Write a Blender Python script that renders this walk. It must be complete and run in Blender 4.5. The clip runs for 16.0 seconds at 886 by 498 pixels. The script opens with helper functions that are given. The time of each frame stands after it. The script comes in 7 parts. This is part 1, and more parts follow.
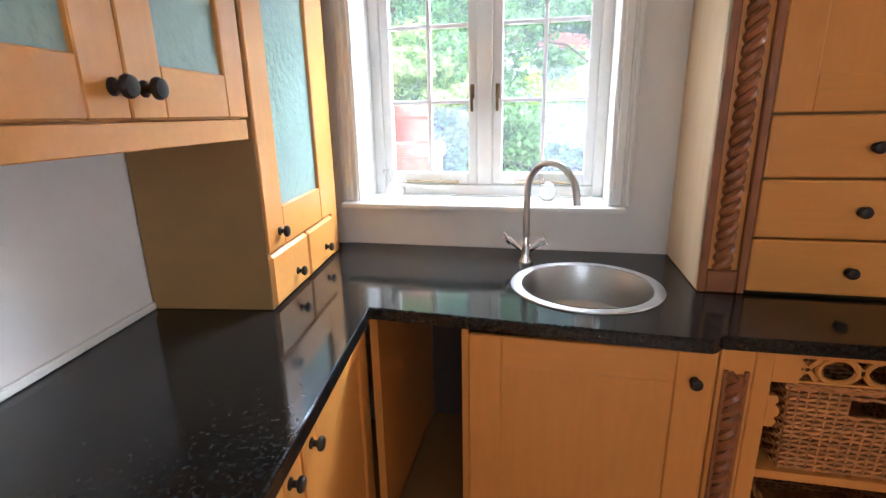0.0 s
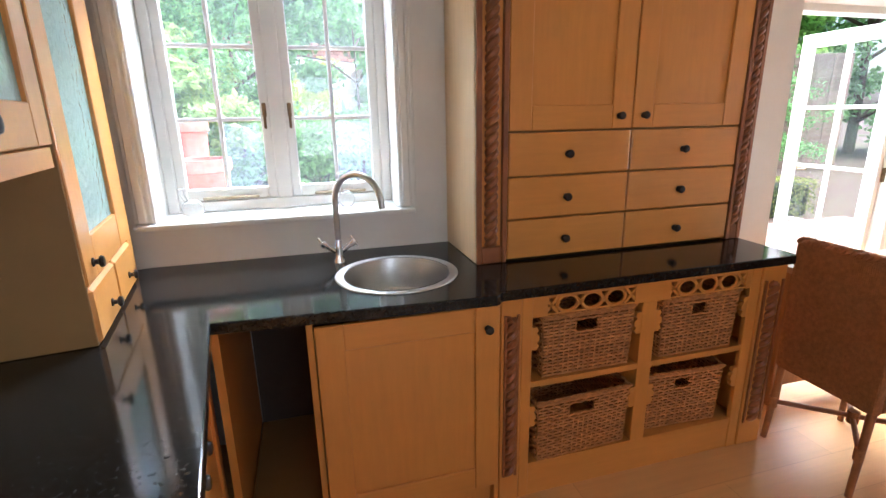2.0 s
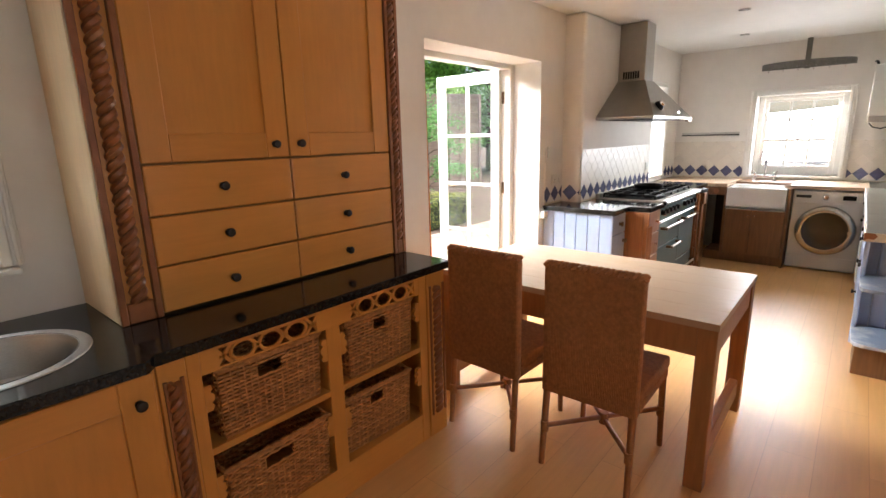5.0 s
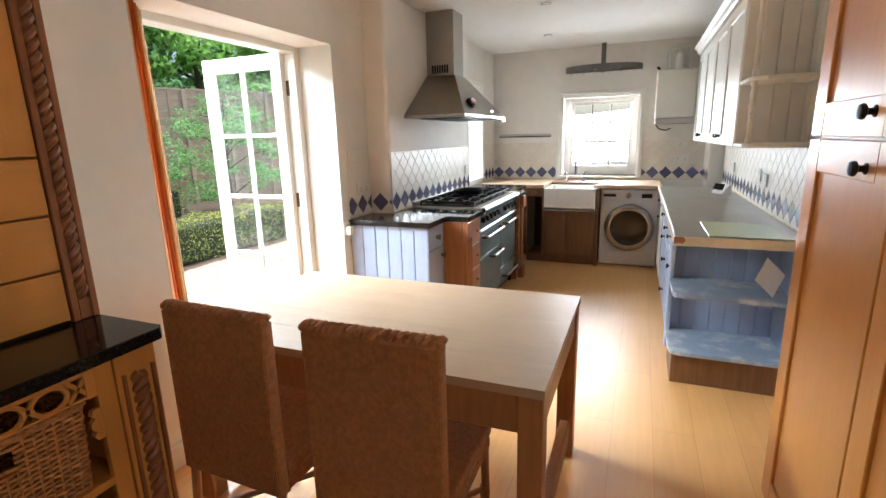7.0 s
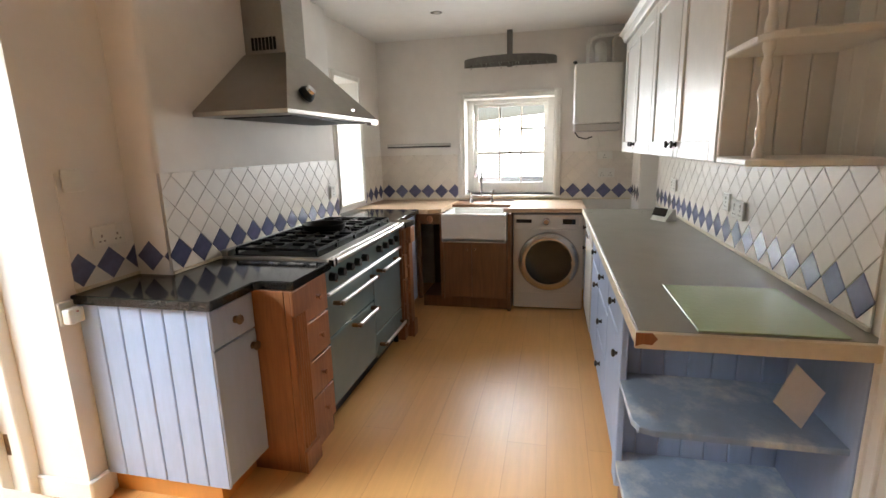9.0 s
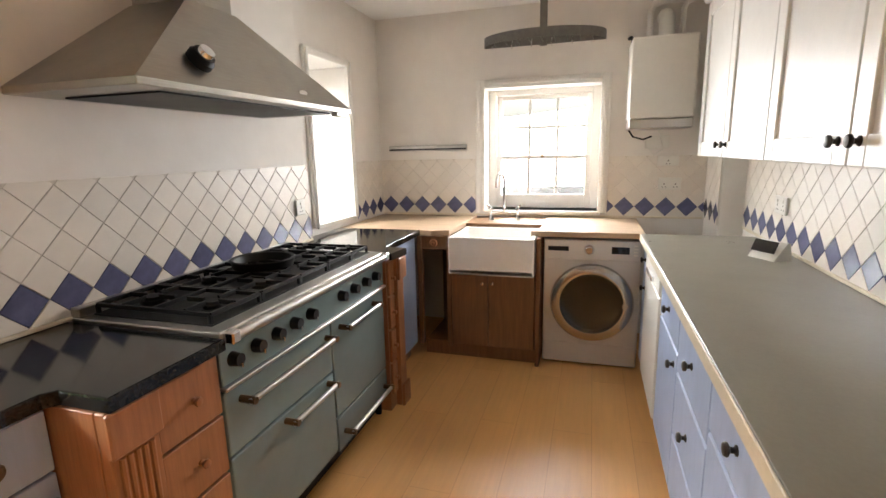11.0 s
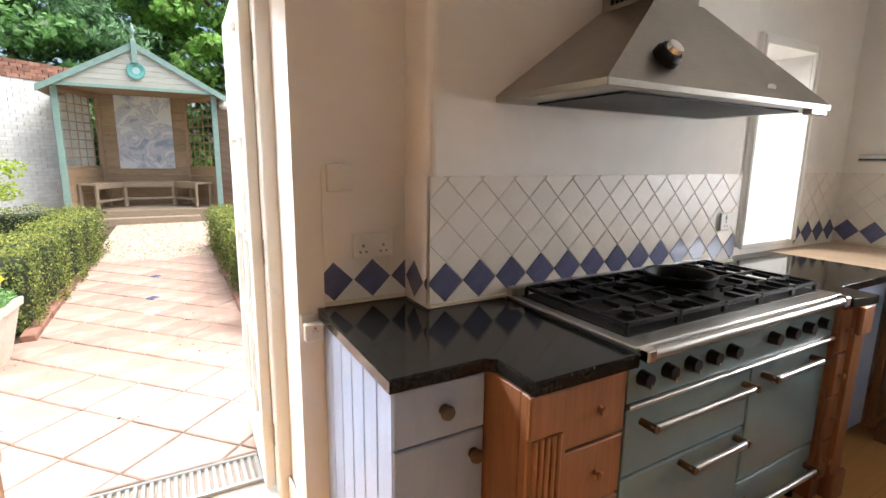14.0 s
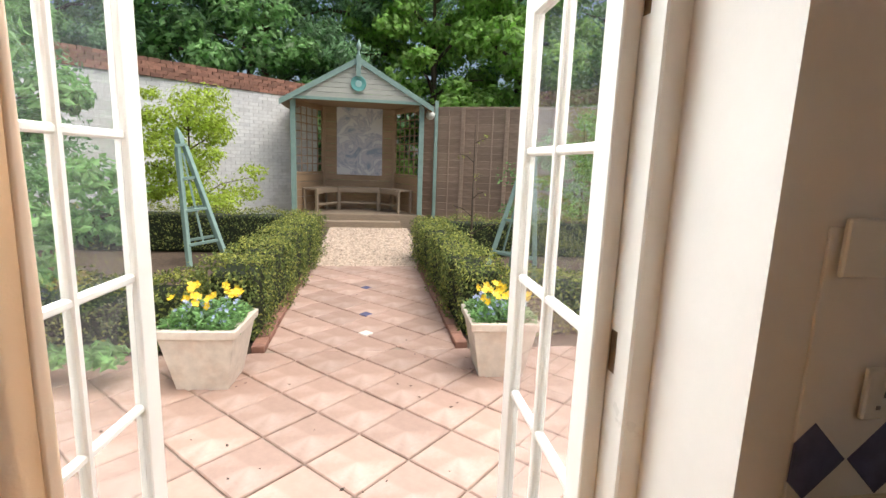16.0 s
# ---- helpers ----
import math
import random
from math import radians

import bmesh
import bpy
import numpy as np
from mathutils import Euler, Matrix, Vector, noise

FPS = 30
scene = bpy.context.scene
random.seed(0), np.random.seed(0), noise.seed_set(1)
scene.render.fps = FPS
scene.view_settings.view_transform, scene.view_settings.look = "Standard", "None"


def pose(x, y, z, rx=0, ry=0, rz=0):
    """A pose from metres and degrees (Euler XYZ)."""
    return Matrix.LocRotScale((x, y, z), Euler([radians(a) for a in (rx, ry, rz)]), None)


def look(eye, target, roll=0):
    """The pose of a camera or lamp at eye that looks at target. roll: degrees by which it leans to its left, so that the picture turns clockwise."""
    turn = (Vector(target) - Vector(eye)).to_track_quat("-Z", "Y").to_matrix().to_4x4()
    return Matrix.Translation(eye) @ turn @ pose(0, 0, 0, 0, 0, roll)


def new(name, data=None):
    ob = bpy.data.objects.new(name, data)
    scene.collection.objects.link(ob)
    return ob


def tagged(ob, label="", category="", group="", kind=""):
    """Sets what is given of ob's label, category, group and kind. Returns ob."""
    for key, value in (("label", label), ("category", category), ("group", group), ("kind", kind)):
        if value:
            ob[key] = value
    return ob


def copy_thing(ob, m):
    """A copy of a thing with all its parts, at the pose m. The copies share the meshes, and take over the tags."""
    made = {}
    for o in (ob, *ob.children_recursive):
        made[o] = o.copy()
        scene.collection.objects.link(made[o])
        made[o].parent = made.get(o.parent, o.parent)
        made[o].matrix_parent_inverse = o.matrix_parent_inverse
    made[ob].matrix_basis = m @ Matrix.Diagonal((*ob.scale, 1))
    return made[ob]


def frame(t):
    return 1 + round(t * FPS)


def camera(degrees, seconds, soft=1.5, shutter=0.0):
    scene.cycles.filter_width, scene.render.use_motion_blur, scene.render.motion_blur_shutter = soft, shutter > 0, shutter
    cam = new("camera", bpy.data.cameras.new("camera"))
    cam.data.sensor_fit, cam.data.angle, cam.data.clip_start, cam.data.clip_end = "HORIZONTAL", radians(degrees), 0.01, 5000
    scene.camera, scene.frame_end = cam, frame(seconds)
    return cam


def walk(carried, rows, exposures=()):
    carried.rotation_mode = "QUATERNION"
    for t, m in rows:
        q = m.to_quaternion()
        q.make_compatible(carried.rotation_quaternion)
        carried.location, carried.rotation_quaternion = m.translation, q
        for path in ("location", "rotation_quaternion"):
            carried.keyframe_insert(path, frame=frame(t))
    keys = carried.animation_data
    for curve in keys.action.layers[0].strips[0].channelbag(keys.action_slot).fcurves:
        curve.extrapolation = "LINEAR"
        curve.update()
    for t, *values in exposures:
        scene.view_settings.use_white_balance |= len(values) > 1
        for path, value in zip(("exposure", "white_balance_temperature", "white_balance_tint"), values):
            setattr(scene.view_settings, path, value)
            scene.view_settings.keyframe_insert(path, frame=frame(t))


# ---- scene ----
cam = camera(85.0, 16.0)

PATH = [
    (0, (0.423, 0.273, 1.439), (0.007, 2.155, 0.903), -1.1),
    (0.5, (0.3, 0.175, 1.454), (0.17, 2.1, 0.929), -0.9),
    (1, (0.243, 0.093, 1.466), (0.351, 2.021, 0.943), -0.9),
    (1.5, (0.243, 0.041, 1.483), (0.559, 1.944, 0.954), -1.1),
    (2, (0.244, 0.026, 1.49), (0.763, 1.883, 0.959), -1.1),
    (2.5, (0.259, 0.016, 1.492), (0.97, 1.812, 0.974), -1.1),
    (3, (0.318, -0.008, 1.494), (1.183, 1.723, 0.992), -1.3),
    (3.5, (0.346, 0.001, 1.497), (1.392, 1.634, 1.006), -1.2),
    (4, (0.371, 0.003, 1.5), (1.581, 1.522, 1.023), -1.2),
    (4.5, (0.394, 0.006, 1.494), (1.752, 1.401, 1.036), -1.3),
    (5, (0.433, 0.015, 1.487), (1.912, 1.285, 1.038), -1.4),
    (7.5, (1.546, 0.152, 1.45), (3.395, 0.772, 1.005), -1.4),
    (8, (1.917, 0.153, 1.453), (3.796, 0.678, 1.014), -1.3),
    (8.5, (2.289, 0.179, 1.456), (4.186, 0.64, 1.02), -1.2),
    (9, (2.645, 0.186, 1.439), (4.552, 0.625, 1.023), -1.5),
    (11.5, (3.792, 0.252, 1.413), (5.626, 0.952, 1.031), -0.9),
    (12, (3.839, 0.261, 1.407), (5.59, 1.151, 1.031), -0.7),
    (12.5, (3.86, 0.273, 1.404), (5.48, 1.386, 1.034), -0.4),
    (13, (3.847, 0.295, 1.411), (5.277, 1.644, 1.04), 0.0),
    (13.5, (3.796, 0.34, 1.404), (4.981, 1.911, 1.041), 0.1),
    (14, (3.692, 0.429, 1.412), (4.654, 2.143, 1.045), 0.7),
    (14.5, (3.605, 0.567, 1.404), (4.335, 2.392, 1.038), 0.8),
    (15, (3.505, 0.821, 1.414), (4.057, 2.71, 1.055), 1.2),
    (15.5, (3.466, 1.114, 1.427), (3.882, 3.037, 1.067), 1.1),
    (16, (3.44, 1.413, 1.446), (3.756, 3.358, 1.101), 2.1),
]
EXPOSURES = [(0, 1.6, 5600, 10), (1.5, 1.5, 5600, 10), (3.0, 1.3, 5800, 10), (4.0, 1.1, 6100, 10), (5.0, 1.05, 6300, 10), (7.5, 0.95, 5900, 4), (9.0, 0.55, 6300, 7), (11.5, 1.1, 6600, 10), (13.0, 1.15, 6600, 10),
             (14.0, 0.7, 6300, 10), (14.6, 0.4, 6200, 10), (15.2, 0.15, 6200, 10), (16.0, -0.1, 6500, 10)]
walk(cam, [(t, look(eye, target, roll)) for t, eye, target, roll in PATH], EXPOSURES)
# ---- light ----
world = bpy.data.worlds.new("sky")
scene.world = world
world.use_nodes = True
_n = world.node_tree.nodes
_sky = _n.new("ShaderNodeTexSky")
_sky.sky_type, _sky.sun_disc = "NISHITA", False
_sky.sun_elevation, _sky.sun_rotation = radians(65), radians(114)
_sky.air_density, _sky.dust_density, _sky.ozone_density = 1.0, 4.0, 1.0
world.node_tree.links.new(_sky.outputs[0], _n["Background"].inputs[0])
_n["Background"].inputs[1].default_value = 0.15
sun_data = bpy.data.lights.new("sun", "SUN")
sun_data.energy, sun_data.angle, sun_data.color = 5.0, radians(60), (1.0, 0.98, 0.95)
sun = new("sun", sun_data)
sun.matrix_world = look((4.5, -2.0, 11), (0, 0, 0))


def window_light(name, size, power, eye, target, colour=(0.97, 0.98, 1.0), spread=180):
    data = bpy.data.lights.new(name, "AREA")
    data.shape, data.size, data.size_y, data.energy, data.color = "RECTANGLE", size[0], size[1], power, colour
    data.spread = radians(spread)
    ob = new(name, data)
    ob.matrix_world = look(eye, target)
    return ob


window_light("sky_light_garden_door", (5.0, 1.0), 245, (3.05, 4.4, 3.28), (3.3, 1.0, 0.7), (0.93, 0.97, 1.0), 110)
window_light("sky_light_door_head", (2.0, 0.5), 38, (3.3, 2.82, 2.55), (3.3, 0.9, 0.0), (0.95, 0.98, 1.0), 120)
window_light("sky_light_sink_window", (1.2, 0.6), 110, (0.15, 2.95, 2.75), (0.15, 1.2, 0.7), (0.80, 0.91, 1.0))
window_light("sky_light_far_window", (0.8, 0.85), 33, (7.9, 0.62, 1.45), (5.6, 0.5, 0.0), spread=150)
window_light("sky_light_tall_window", (0.5, 1.0), 8, (6.695, 2.46, 1.5), (6.3, 0.4, 0.2), spread=130)
window_light("sky_light_back_window", (1.3, 1.1), 6, (0.9, -2.72, 1.5), (0.9, 0, 1.1))


# ---- mesh helpers ----
def wm(ob):
    return wm(ob.parent) @ ob.matrix_basis if ob.parent else ob.matrix_basis.copy()


def mesh_of(name, bm, mat, smooth=False):
    me = bpy.data.meshes.new(name)
    bmesh.ops.recalc_face_normals(bm, faces=bm.faces[:])
    bm.to_mesh(me)
    bm.free()
    for m in (mat if isinstance(mat, (list, tuple)) else [mat]):
        me.materials.append(m)
    if smooth:
        me.shade_smooth()
        try:
            me.set_sharp_from_angle(angle=radians(35))
        except AttributeError:
            pass
    return me


def thing(name, m, label="", category="", group="", kind=""):
    """An empty at a thing's base, at the pose m, or at a place."""
    ob = new(name)
    ob.empty_display_size = 0.05
    ob.matrix_basis = m if isinstance(m, Matrix) else Matrix.Translation(m)
    return tagged(ob, label, category, group, kind)


def part(name, bm, mat, parent=None, label="", smooth=False, m=None):
    """One mesh object out of a bmesh in world coordinates, or in those of m, under its thing."""
    if m is not None:
        bm.transform(m)
    if parent is not None:
        bm.transform(wm(parent).inverted())
    ob = new(name, mesh_of(name, bm, mat, smooth))
    ob.parent = parent
    return tagged(ob, label)


def single(name, bm, mat, origin, label, category, group="", kind="", smooth=False):
    """A thing that is one mesh, with its origin at its base."""
    bm.transform(Matrix.Translation(origin).inverted())
    ob = new(name, mesh_of(name, bm, mat, smooth))
    ob.location = origin
    return tagged(ob, label, category, group, kind)


def box(x0, y0, z0, x1, y1, z1, bevel=0.0, bm=None, seg=1):
    """A box between two corners, its edges rounded off, added to bm."""
    own = bmesh.new()
    bmesh.ops.create_cube(own, size=1.0)
    own.transform(Matrix.Translation(((x0 + x1) / 2, (y0 + y1) / 2, (z0 + z1) / 2)) @ Matrix.Diagonal((abs(x1 - x0), abs(y1 - y0), abs(z1 - z0), 1)))
    if bevel:
        bmesh.ops.bevel(own, geom=own.edges[:], offset=bevel, segments=seg, affect="EDGES", profile=0.5)
    return own if bm is None else merge(bm, own)


def merge(bm, own, m=None):
    """Adds own to bm and frees it."""
    if m is not None:
        own.transform(m)
    table = {v: bm.verts.new(v.co) for v in own.verts}
    for f in own.faces:
        nf = bm.faces.new([table[v] for v in f.verts])
        nf.material_index, nf.smooth = f.material_index, f.smooth
    own.free()
    return bm


def rod(p0, p1, r0, r1=None, seg=12, bm=None):
    """A round bar from p0 to p1."""
    own = bmesh.new()
    p0, p1 = Vector(p0), Vector(p1)
    bmesh.ops.create_cone(own, cap_ends=True, segments=seg, radius1=r0, radius2=r0 if r1 is None else r1, depth=(p1 - p0).length)
    own.transform(Matrix.Translation((p0 + p1) / 2) @ (p1 - p0).to_track_quat("Z", "Y").to_matrix().to_4x4())
    return own if bm is None else merge(bm, own)


def bar(p0, p1, w, d, bm=None, up=(0, 0, 1)):
    """A square bar from p0 to p1."""
    p0, p1 = Vector(p0), Vector(p1)
    own = box(-w / 2, -d / 2, 0, w / 2, d / 2, (p1 - p0).length, min(w, d) * 0.08)
    z = (p1 - p0).normalized()
    x = Vector(up).cross(z)
    x = x.normalized() if x.length > 1e-4 else Vector((1, 0, 0))
    y = z.cross(x)
    own.transform(Matrix.Translation(p0) @ Matrix((x, y, z)).transposed().to_4x4())
    return own if bm is None else merge(bm, own)


def lathe(profile, seg=20, bm=None, m=None):
    """A turned shape about z from (radius, height) pairs."""
    own = bmesh.new()
    rings = []
    for r, z in profile:
        if r < 1e-5:
            rings.append([own.verts.new((0, 0, z))])
        else:
            rings.append([own.verts.new((r * math.cos(2 * math.pi * i / seg), r * math.sin(2 * math.pi * i / seg), z)) for i in range(seg)])
    for a, b in zip(rings, rings[1:]):
        for i in range(seg):
            j = (i + 1) % seg
            if len(a) == 1 and len(b) > 1:
                own.faces.new((a[0], b[i], b[j]))
            elif len(b) == 1 and len(a) > 1:
                own.faces.new((a[i], a[j], b[0]))
            elif len(a) > 1:
                own.faces.new((a[i], a[j], b[j], b[i]))
    if m is not None:
        own.transform(m)
    return own if bm is None else merge(bm, own)


def tube(points, r, seg=10, bm=None, closed=False):
    """A round pipe along points."""
    own = bmesh.new()
    pts = [Vector(p) for p in points]
    n, rings, x = len(pts), [], None
    for i, p in enumerate(pts):
        a = pts[i - 1] if i or closed else p
        b = pts[(i + 1) % n] if i < n - 1 or closed else p
        t = (b - a).normalized()
        x = (x - t * x.dot(t)) if x is not None else t.orthogonal()
        x.normalize()
        y = t.cross(x)
        rr = r(i / (n - 1)) if callable(r) else r
        rings.append([own.verts.new(p + rr * (x * math.cos(k * 2 * math.pi / seg) + y * math.sin(k * 2 * math.pi / seg))) for k in range(seg)])
    for i in range(n if closed else n - 1):
        a, b = rings[i], rings[(i + 1) % n]
        for k in range(seg):
            own.faces.new((a[k], a[(k + 1) % seg], b[(k + 1) % seg], b[k]))
    if not closed:
        own.faces.new(rings[0])
        own.faces.new(rings[-1])
    return own if bm is None else merge(bm, own)


def prism(outline, h0, h1, axis="z", bm=None):
    """A slab with the given outline, from h0 to h1 along an axis."""
    own = bmesh.new()
    put = {"z": lambda a, b, h: (a, b, h), "y": lambda a, b, h: (a, h, b), "x": lambda a, b, h: (h, a, b)}[axis]
    low = [own.verts.new(put(a, b, h0)) for a, b in outline]
    top = [own.verts.new(put(a, b, h1)) for a, b in outline]
    own.faces.new(low)
    own.faces.new(top)
    for i in range(len(outline)):
        j = (i + 1) % len(outline)
        own.faces.new((low[i], low[j], top[j], top[i]))
    return own if bm is None else merge(bm, own)


def turned(rx=0, ry=0, rz=0, at=(0, 0, 0)):
    return pose(at[0], at[1], at[2], rx, ry, rz)


# ---- materials ----
def material(name, colour, rough=0.5, metal=0.0, spread=0.08, grain=30.0, stretch=(1, 1, 1), bump=0.1, bump_scale=60.0, stain=0.0, stain_scale=2.0,
             stain_colour=None, coat=0.0, random_value=0.0, island=False, spec=0.5):
    """A surface with grain and stains at two scales, and fine relief."""
    mat = bpy.data.materials.new(name)
    mat.use_nodes = True
    nt = mat.node_tree
    bsdf = nt.nodes["Principled BSDF"]
    N, L = nt.nodes.new, nt.links.new
    coord = N("ShaderNodeTexCoord")
    mapping = N("ShaderNodeMapping")
    mapping.inputs["Scale"].default_value = stretch
    L(coord.outputs["Object"], mapping.inputs["Vector"])
    fine = N("ShaderNodeTexNoise")
    fine.inputs["Scale"].default_value, fine.inputs["Detail"].default_value, fine.inputs["Roughness"].default_value = grain, 5, 0.6
    L(mapping.outputs[0], fine.inputs["Vector"])
    ramp = N("ShaderNodeMapRange")
    ramp.inputs["From Min"].default_value, ramp.inputs["From Max"].default_value = 0.3, 0.7
    ramp.inputs["To Min"].default_value, ramp.inputs["To Max"].default_value = 1 - spread, 1 + spread
    L(fine.outputs["Fac"], ramp.inputs["Value"])
    value = ramp.outputs[0]
    if random_value:
        src = N("ShaderNodeNewGeometry").outputs["Random Per Island"] if island else N("ShaderNodeObjectInfo").outputs["Random"]
        rr = N("ShaderNodeMapRange")
        rr.inputs["To Min"].default_value, rr.inputs["To Max"].default_value = 1 - random_value, 1 + random_value
        L(src, rr.inputs["Value"])
        mul = N("ShaderNodeMath")
        mul.operation = "MULTIPLY"
        L(value, mul.inputs[0])
        L(rr.outputs[0], mul.inputs[1])
        value = mul.outputs[0]
    base = N("ShaderNodeRGB")
    base.outputs[0].default_value = (*colour, 1)
    out = base.outputs[0]
    big = N("ShaderNodeTexNoise")
    big.inputs["Scale"].default_value, big.inputs["Detail"].default_value, big.inputs["Roughness"].default_value = stain_scale, 6, 0.65
    L(coord.outputs["Object"], big.inputs["Vector"])
    if stain:
        sm = N("ShaderNodeMapRange")
        sm.inputs["From Min"].default_value, sm.inputs["From Max"].default_value = 0.48, 0.68
        sm.inputs["To Max"].default_value = stain
        L(big.outputs["Fac"], sm.inputs["Value"])
        mix = N("ShaderNodeMix")
        mix.data_type = "RGBA"
        L(sm.outputs[0], mix.inputs["Factor"])
        L(out, mix.inputs["A"])
        mix.inputs["B"].default_value = (*(stain_colour or [c * 0.6 for c in colour]), 1)
        out = mix.outputs["Result"]
    scale = N("ShaderNodeVectorMath")
    scale.operation = "SCALE"
    L(out, scale.inputs[0])
    L(value, scale.inputs["Scale"])
    L(scale.outputs[0], bsdf.inputs["Base Color"])
    rm = N("ShaderNodeMapRange")
    rm.inputs["To Min"].default_value, rm.inputs["To Max"].default_value = max(0.02, rough * 0.75), min(1, rough * 1.25)
    L(big.outputs["Fac"], rm.inputs["Value"])
    L(rm.outputs[0], bsdf.inputs["Roughness"])
    bsdf.inputs["Metallic"].default_value = metal
    bsdf.inputs["Specular IOR Level"].default_value = spec
    bsdf.inputs["Coat Weight"].default_value = coat
    bsdf.inputs["Coat Roughness"].default_value = 0.08
    if bump:
        bn = N("ShaderNodeTexNoise")
        bn.inputs["Scale"].default_value, bn.inputs["Detail"].default_value = bump_scale, 3
        L(mapping.outputs[0], bn.inputs["Vector"])
        b = N("ShaderNodeBump")
        b.inputs["Strength"].default_value, b.inputs["Distance"].default_value = bump, 0.004
        L(bn.outputs["Fac"], b.inputs["Height"])
        L(b.outputs[0], bsdf.inputs["Normal"])
    return mat


def glass(name, colour=(1, 1, 1), rough=0.0, bump=0.0, bump_scale=40):
    mat = bpy.data.materials.new(name)
    mat.use_nodes = True
    nt = mat.node_tree
    b = nt.nodes["Principled BSDF"]
    b.inputs["Base Color"].default_value = (*colour, 1)
    b.inputs["Transmission Weight"].default_value = 1
    b.inputs["Roughness"].default_value = rough
    b.inputs["IOR"].default_value = 1.45
    if bump:
        t = nt.nodes.new("ShaderNodeTexNoise")
        t.inputs["Scale"].default_value = bump_scale
        k = nt.nodes.new("ShaderNodeBump")
        k.inputs["Strength"].default_value, k.inputs["Distance"].default_value = bump, 0.01
        c = nt.nodes.new("ShaderNodeTexCoord")
        nt.links.new(c.outputs["Object"], t.inputs["Vector"])
        nt.links.new(t.outputs["Fac"], k.inputs["Height"])
        nt.links.new(k.outputs[0], b.inputs["Normal"])
    return mat


M_WALL = material("cream_wall_paint", (0.78, 0.745, 0.695), 0.75, spread=0.03, grain=6, bump=0.25, bump_scale=18, stain=0.12, stain_scale=1.3, stain_colour=(0.62, 0.52, 0.44))
M_CEIL = material("white_ceiling_paint", (0.82, 0.81, 0.78), 0.8, spread=0.02, grain=8, bump=0.15, bump_scale=25)
M_GLOSS = material("white_gloss_paint", (0.80, 0.78, 0.73), 0.3, spread=0.03, grain=20, bump=0.05, bump_scale=40, stain=0.15, stain_scale=5, stain_colour=(0.6, 0.54, 0.45))
M_PINE = material("honey_maple", (0.64, 0.275, 0.055), 0.36, spread=0.045, grain=9, stretch=(6, 6, 0.6), bump=0.06, bump_scale=40, stain=0.25, stain_scale=2, stain_colour=(0.45, 0.19, 0.05), coat=0.15)
M_PINE_H = material("honey_maple_level_grain", (0.64, 0.275, 0.055), 0.36, spread=0.045, grain=9, stretch=(0.6, 6, 6), bump=0.06, bump_scale=40, stain=0.25, stain_scale=2, stain_colour=(0.45, 0.19, 0.05), coat=0.15)
M_SIDE = material("pale_maple_panel", (0.68, 0.48, 0.27), 0.45, spread=0.06, grain=8, stretch=(6, 6, 0.6), bump=0.03)
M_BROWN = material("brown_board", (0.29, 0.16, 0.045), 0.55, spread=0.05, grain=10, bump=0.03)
M_ROPE = material("carved_mahogany", (0.28, 0.10, 0.032), 0.4, spread=0.18, grain=14, bump=0.1, stain=0.3, stain_scale=8)
M_OAK = material("brown_oak", (0.30, 0.125, 0.05), 0.45, spread=0.2, grain=8, stretch=(8, 8, 0.6), bump=0.1)
M_DARKWOOD = material("dark_sink_cupboard_wood", (0.20, 0.095, 0.038), 0.5, spread=0.2, grain=8, stretch=(7, 7, 0.5), bump=0.08)
# brown boards coloured near-black: the shade inside bays is put into the colour
M_INSIDE = material("shaded_cupboard_inside", (0.05, 0.028, 0.015), 0.8, spread=0.1)
M_GRANITE = material("black_granite", (0.011, 0.010, 0.009), 0.1, spread=0.6, grain=120, bump=0.0, stain=0.3, stain_scale=90, stain_colour=(0.06, 0.06, 0.055), spec=0.36)
M_STEEL = material("brushed_steel", (0.52, 0.50, 0.47), 0.32, metal=1.0, spread=0.08, grain=40, stretch=(0.3, 8, 8), bump=0.04, bump_scale=120)
M_HOOD = material("brushed_hood_steel", (0.37, 0.345, 0.305), 0.36, metal=1.0, spread=0.08, grain=40, stretch=(0.3, 8, 8), bump=0.04, bump_scale=120, stain=0.2, stain_scale=4)
M_DULL = material("dull_grey_metal", (0.16, 0.15, 0.135), 0.5, metal=0.6, spread=0.15, bump=0.05)
M_CHROME = material("chrome", (0.75, 0.75, 0.76), 0.12, metal=1.0, spread=0.02, bump=0)
M_IRON = material("black_iron", (0.007, 0.007, 0.007), 0.5, spread=0.3, bump=0.15, spec=0.2)
M_KNOB = material("bronze_knob", (0.028, 0.02, 0.015), 0.4, metal=0.3, spread=0.2, bump=0.1)
M_WORNKNOB = material("worn_brown_knob", (0.13, 0.085, 0.05), 0.4, metal=0.3, spread=0.35, grain=60, bump=0.1)
M_STAY = material("worn_cream_stay", (0.42, 0.34, 0.22), 0.5, metal=0.2, spread=0.3, grain=40)
M_RIM = material("polished_porthole_rim", (0.48, 0.47, 0.45), 0.22, metal=0.95, spread=0.03, bump=0)
M_CERAMIC = material("white_fireclay", (0.82, 0.81, 0.77), 0.12, spread=0.02, bump=0.0, stain=0.1, stain_scale=6)
M_TILE = material("cream_tile", (0.73, 0.675, 0.60), 0.42, spread=0.04, grain=10, bump=0.06, bump_scale=14, random_value=0.04)
M_BLUETILE = material("blue_tile", (0.115, 0.12, 0.215), 0.2, spread=0.2, grain=18, bump=0.06, random_value=0.15)
M_GROUT = material("grout", (0.62, 0.565, 0.49), 0.85, spread=0.1, grain=60)
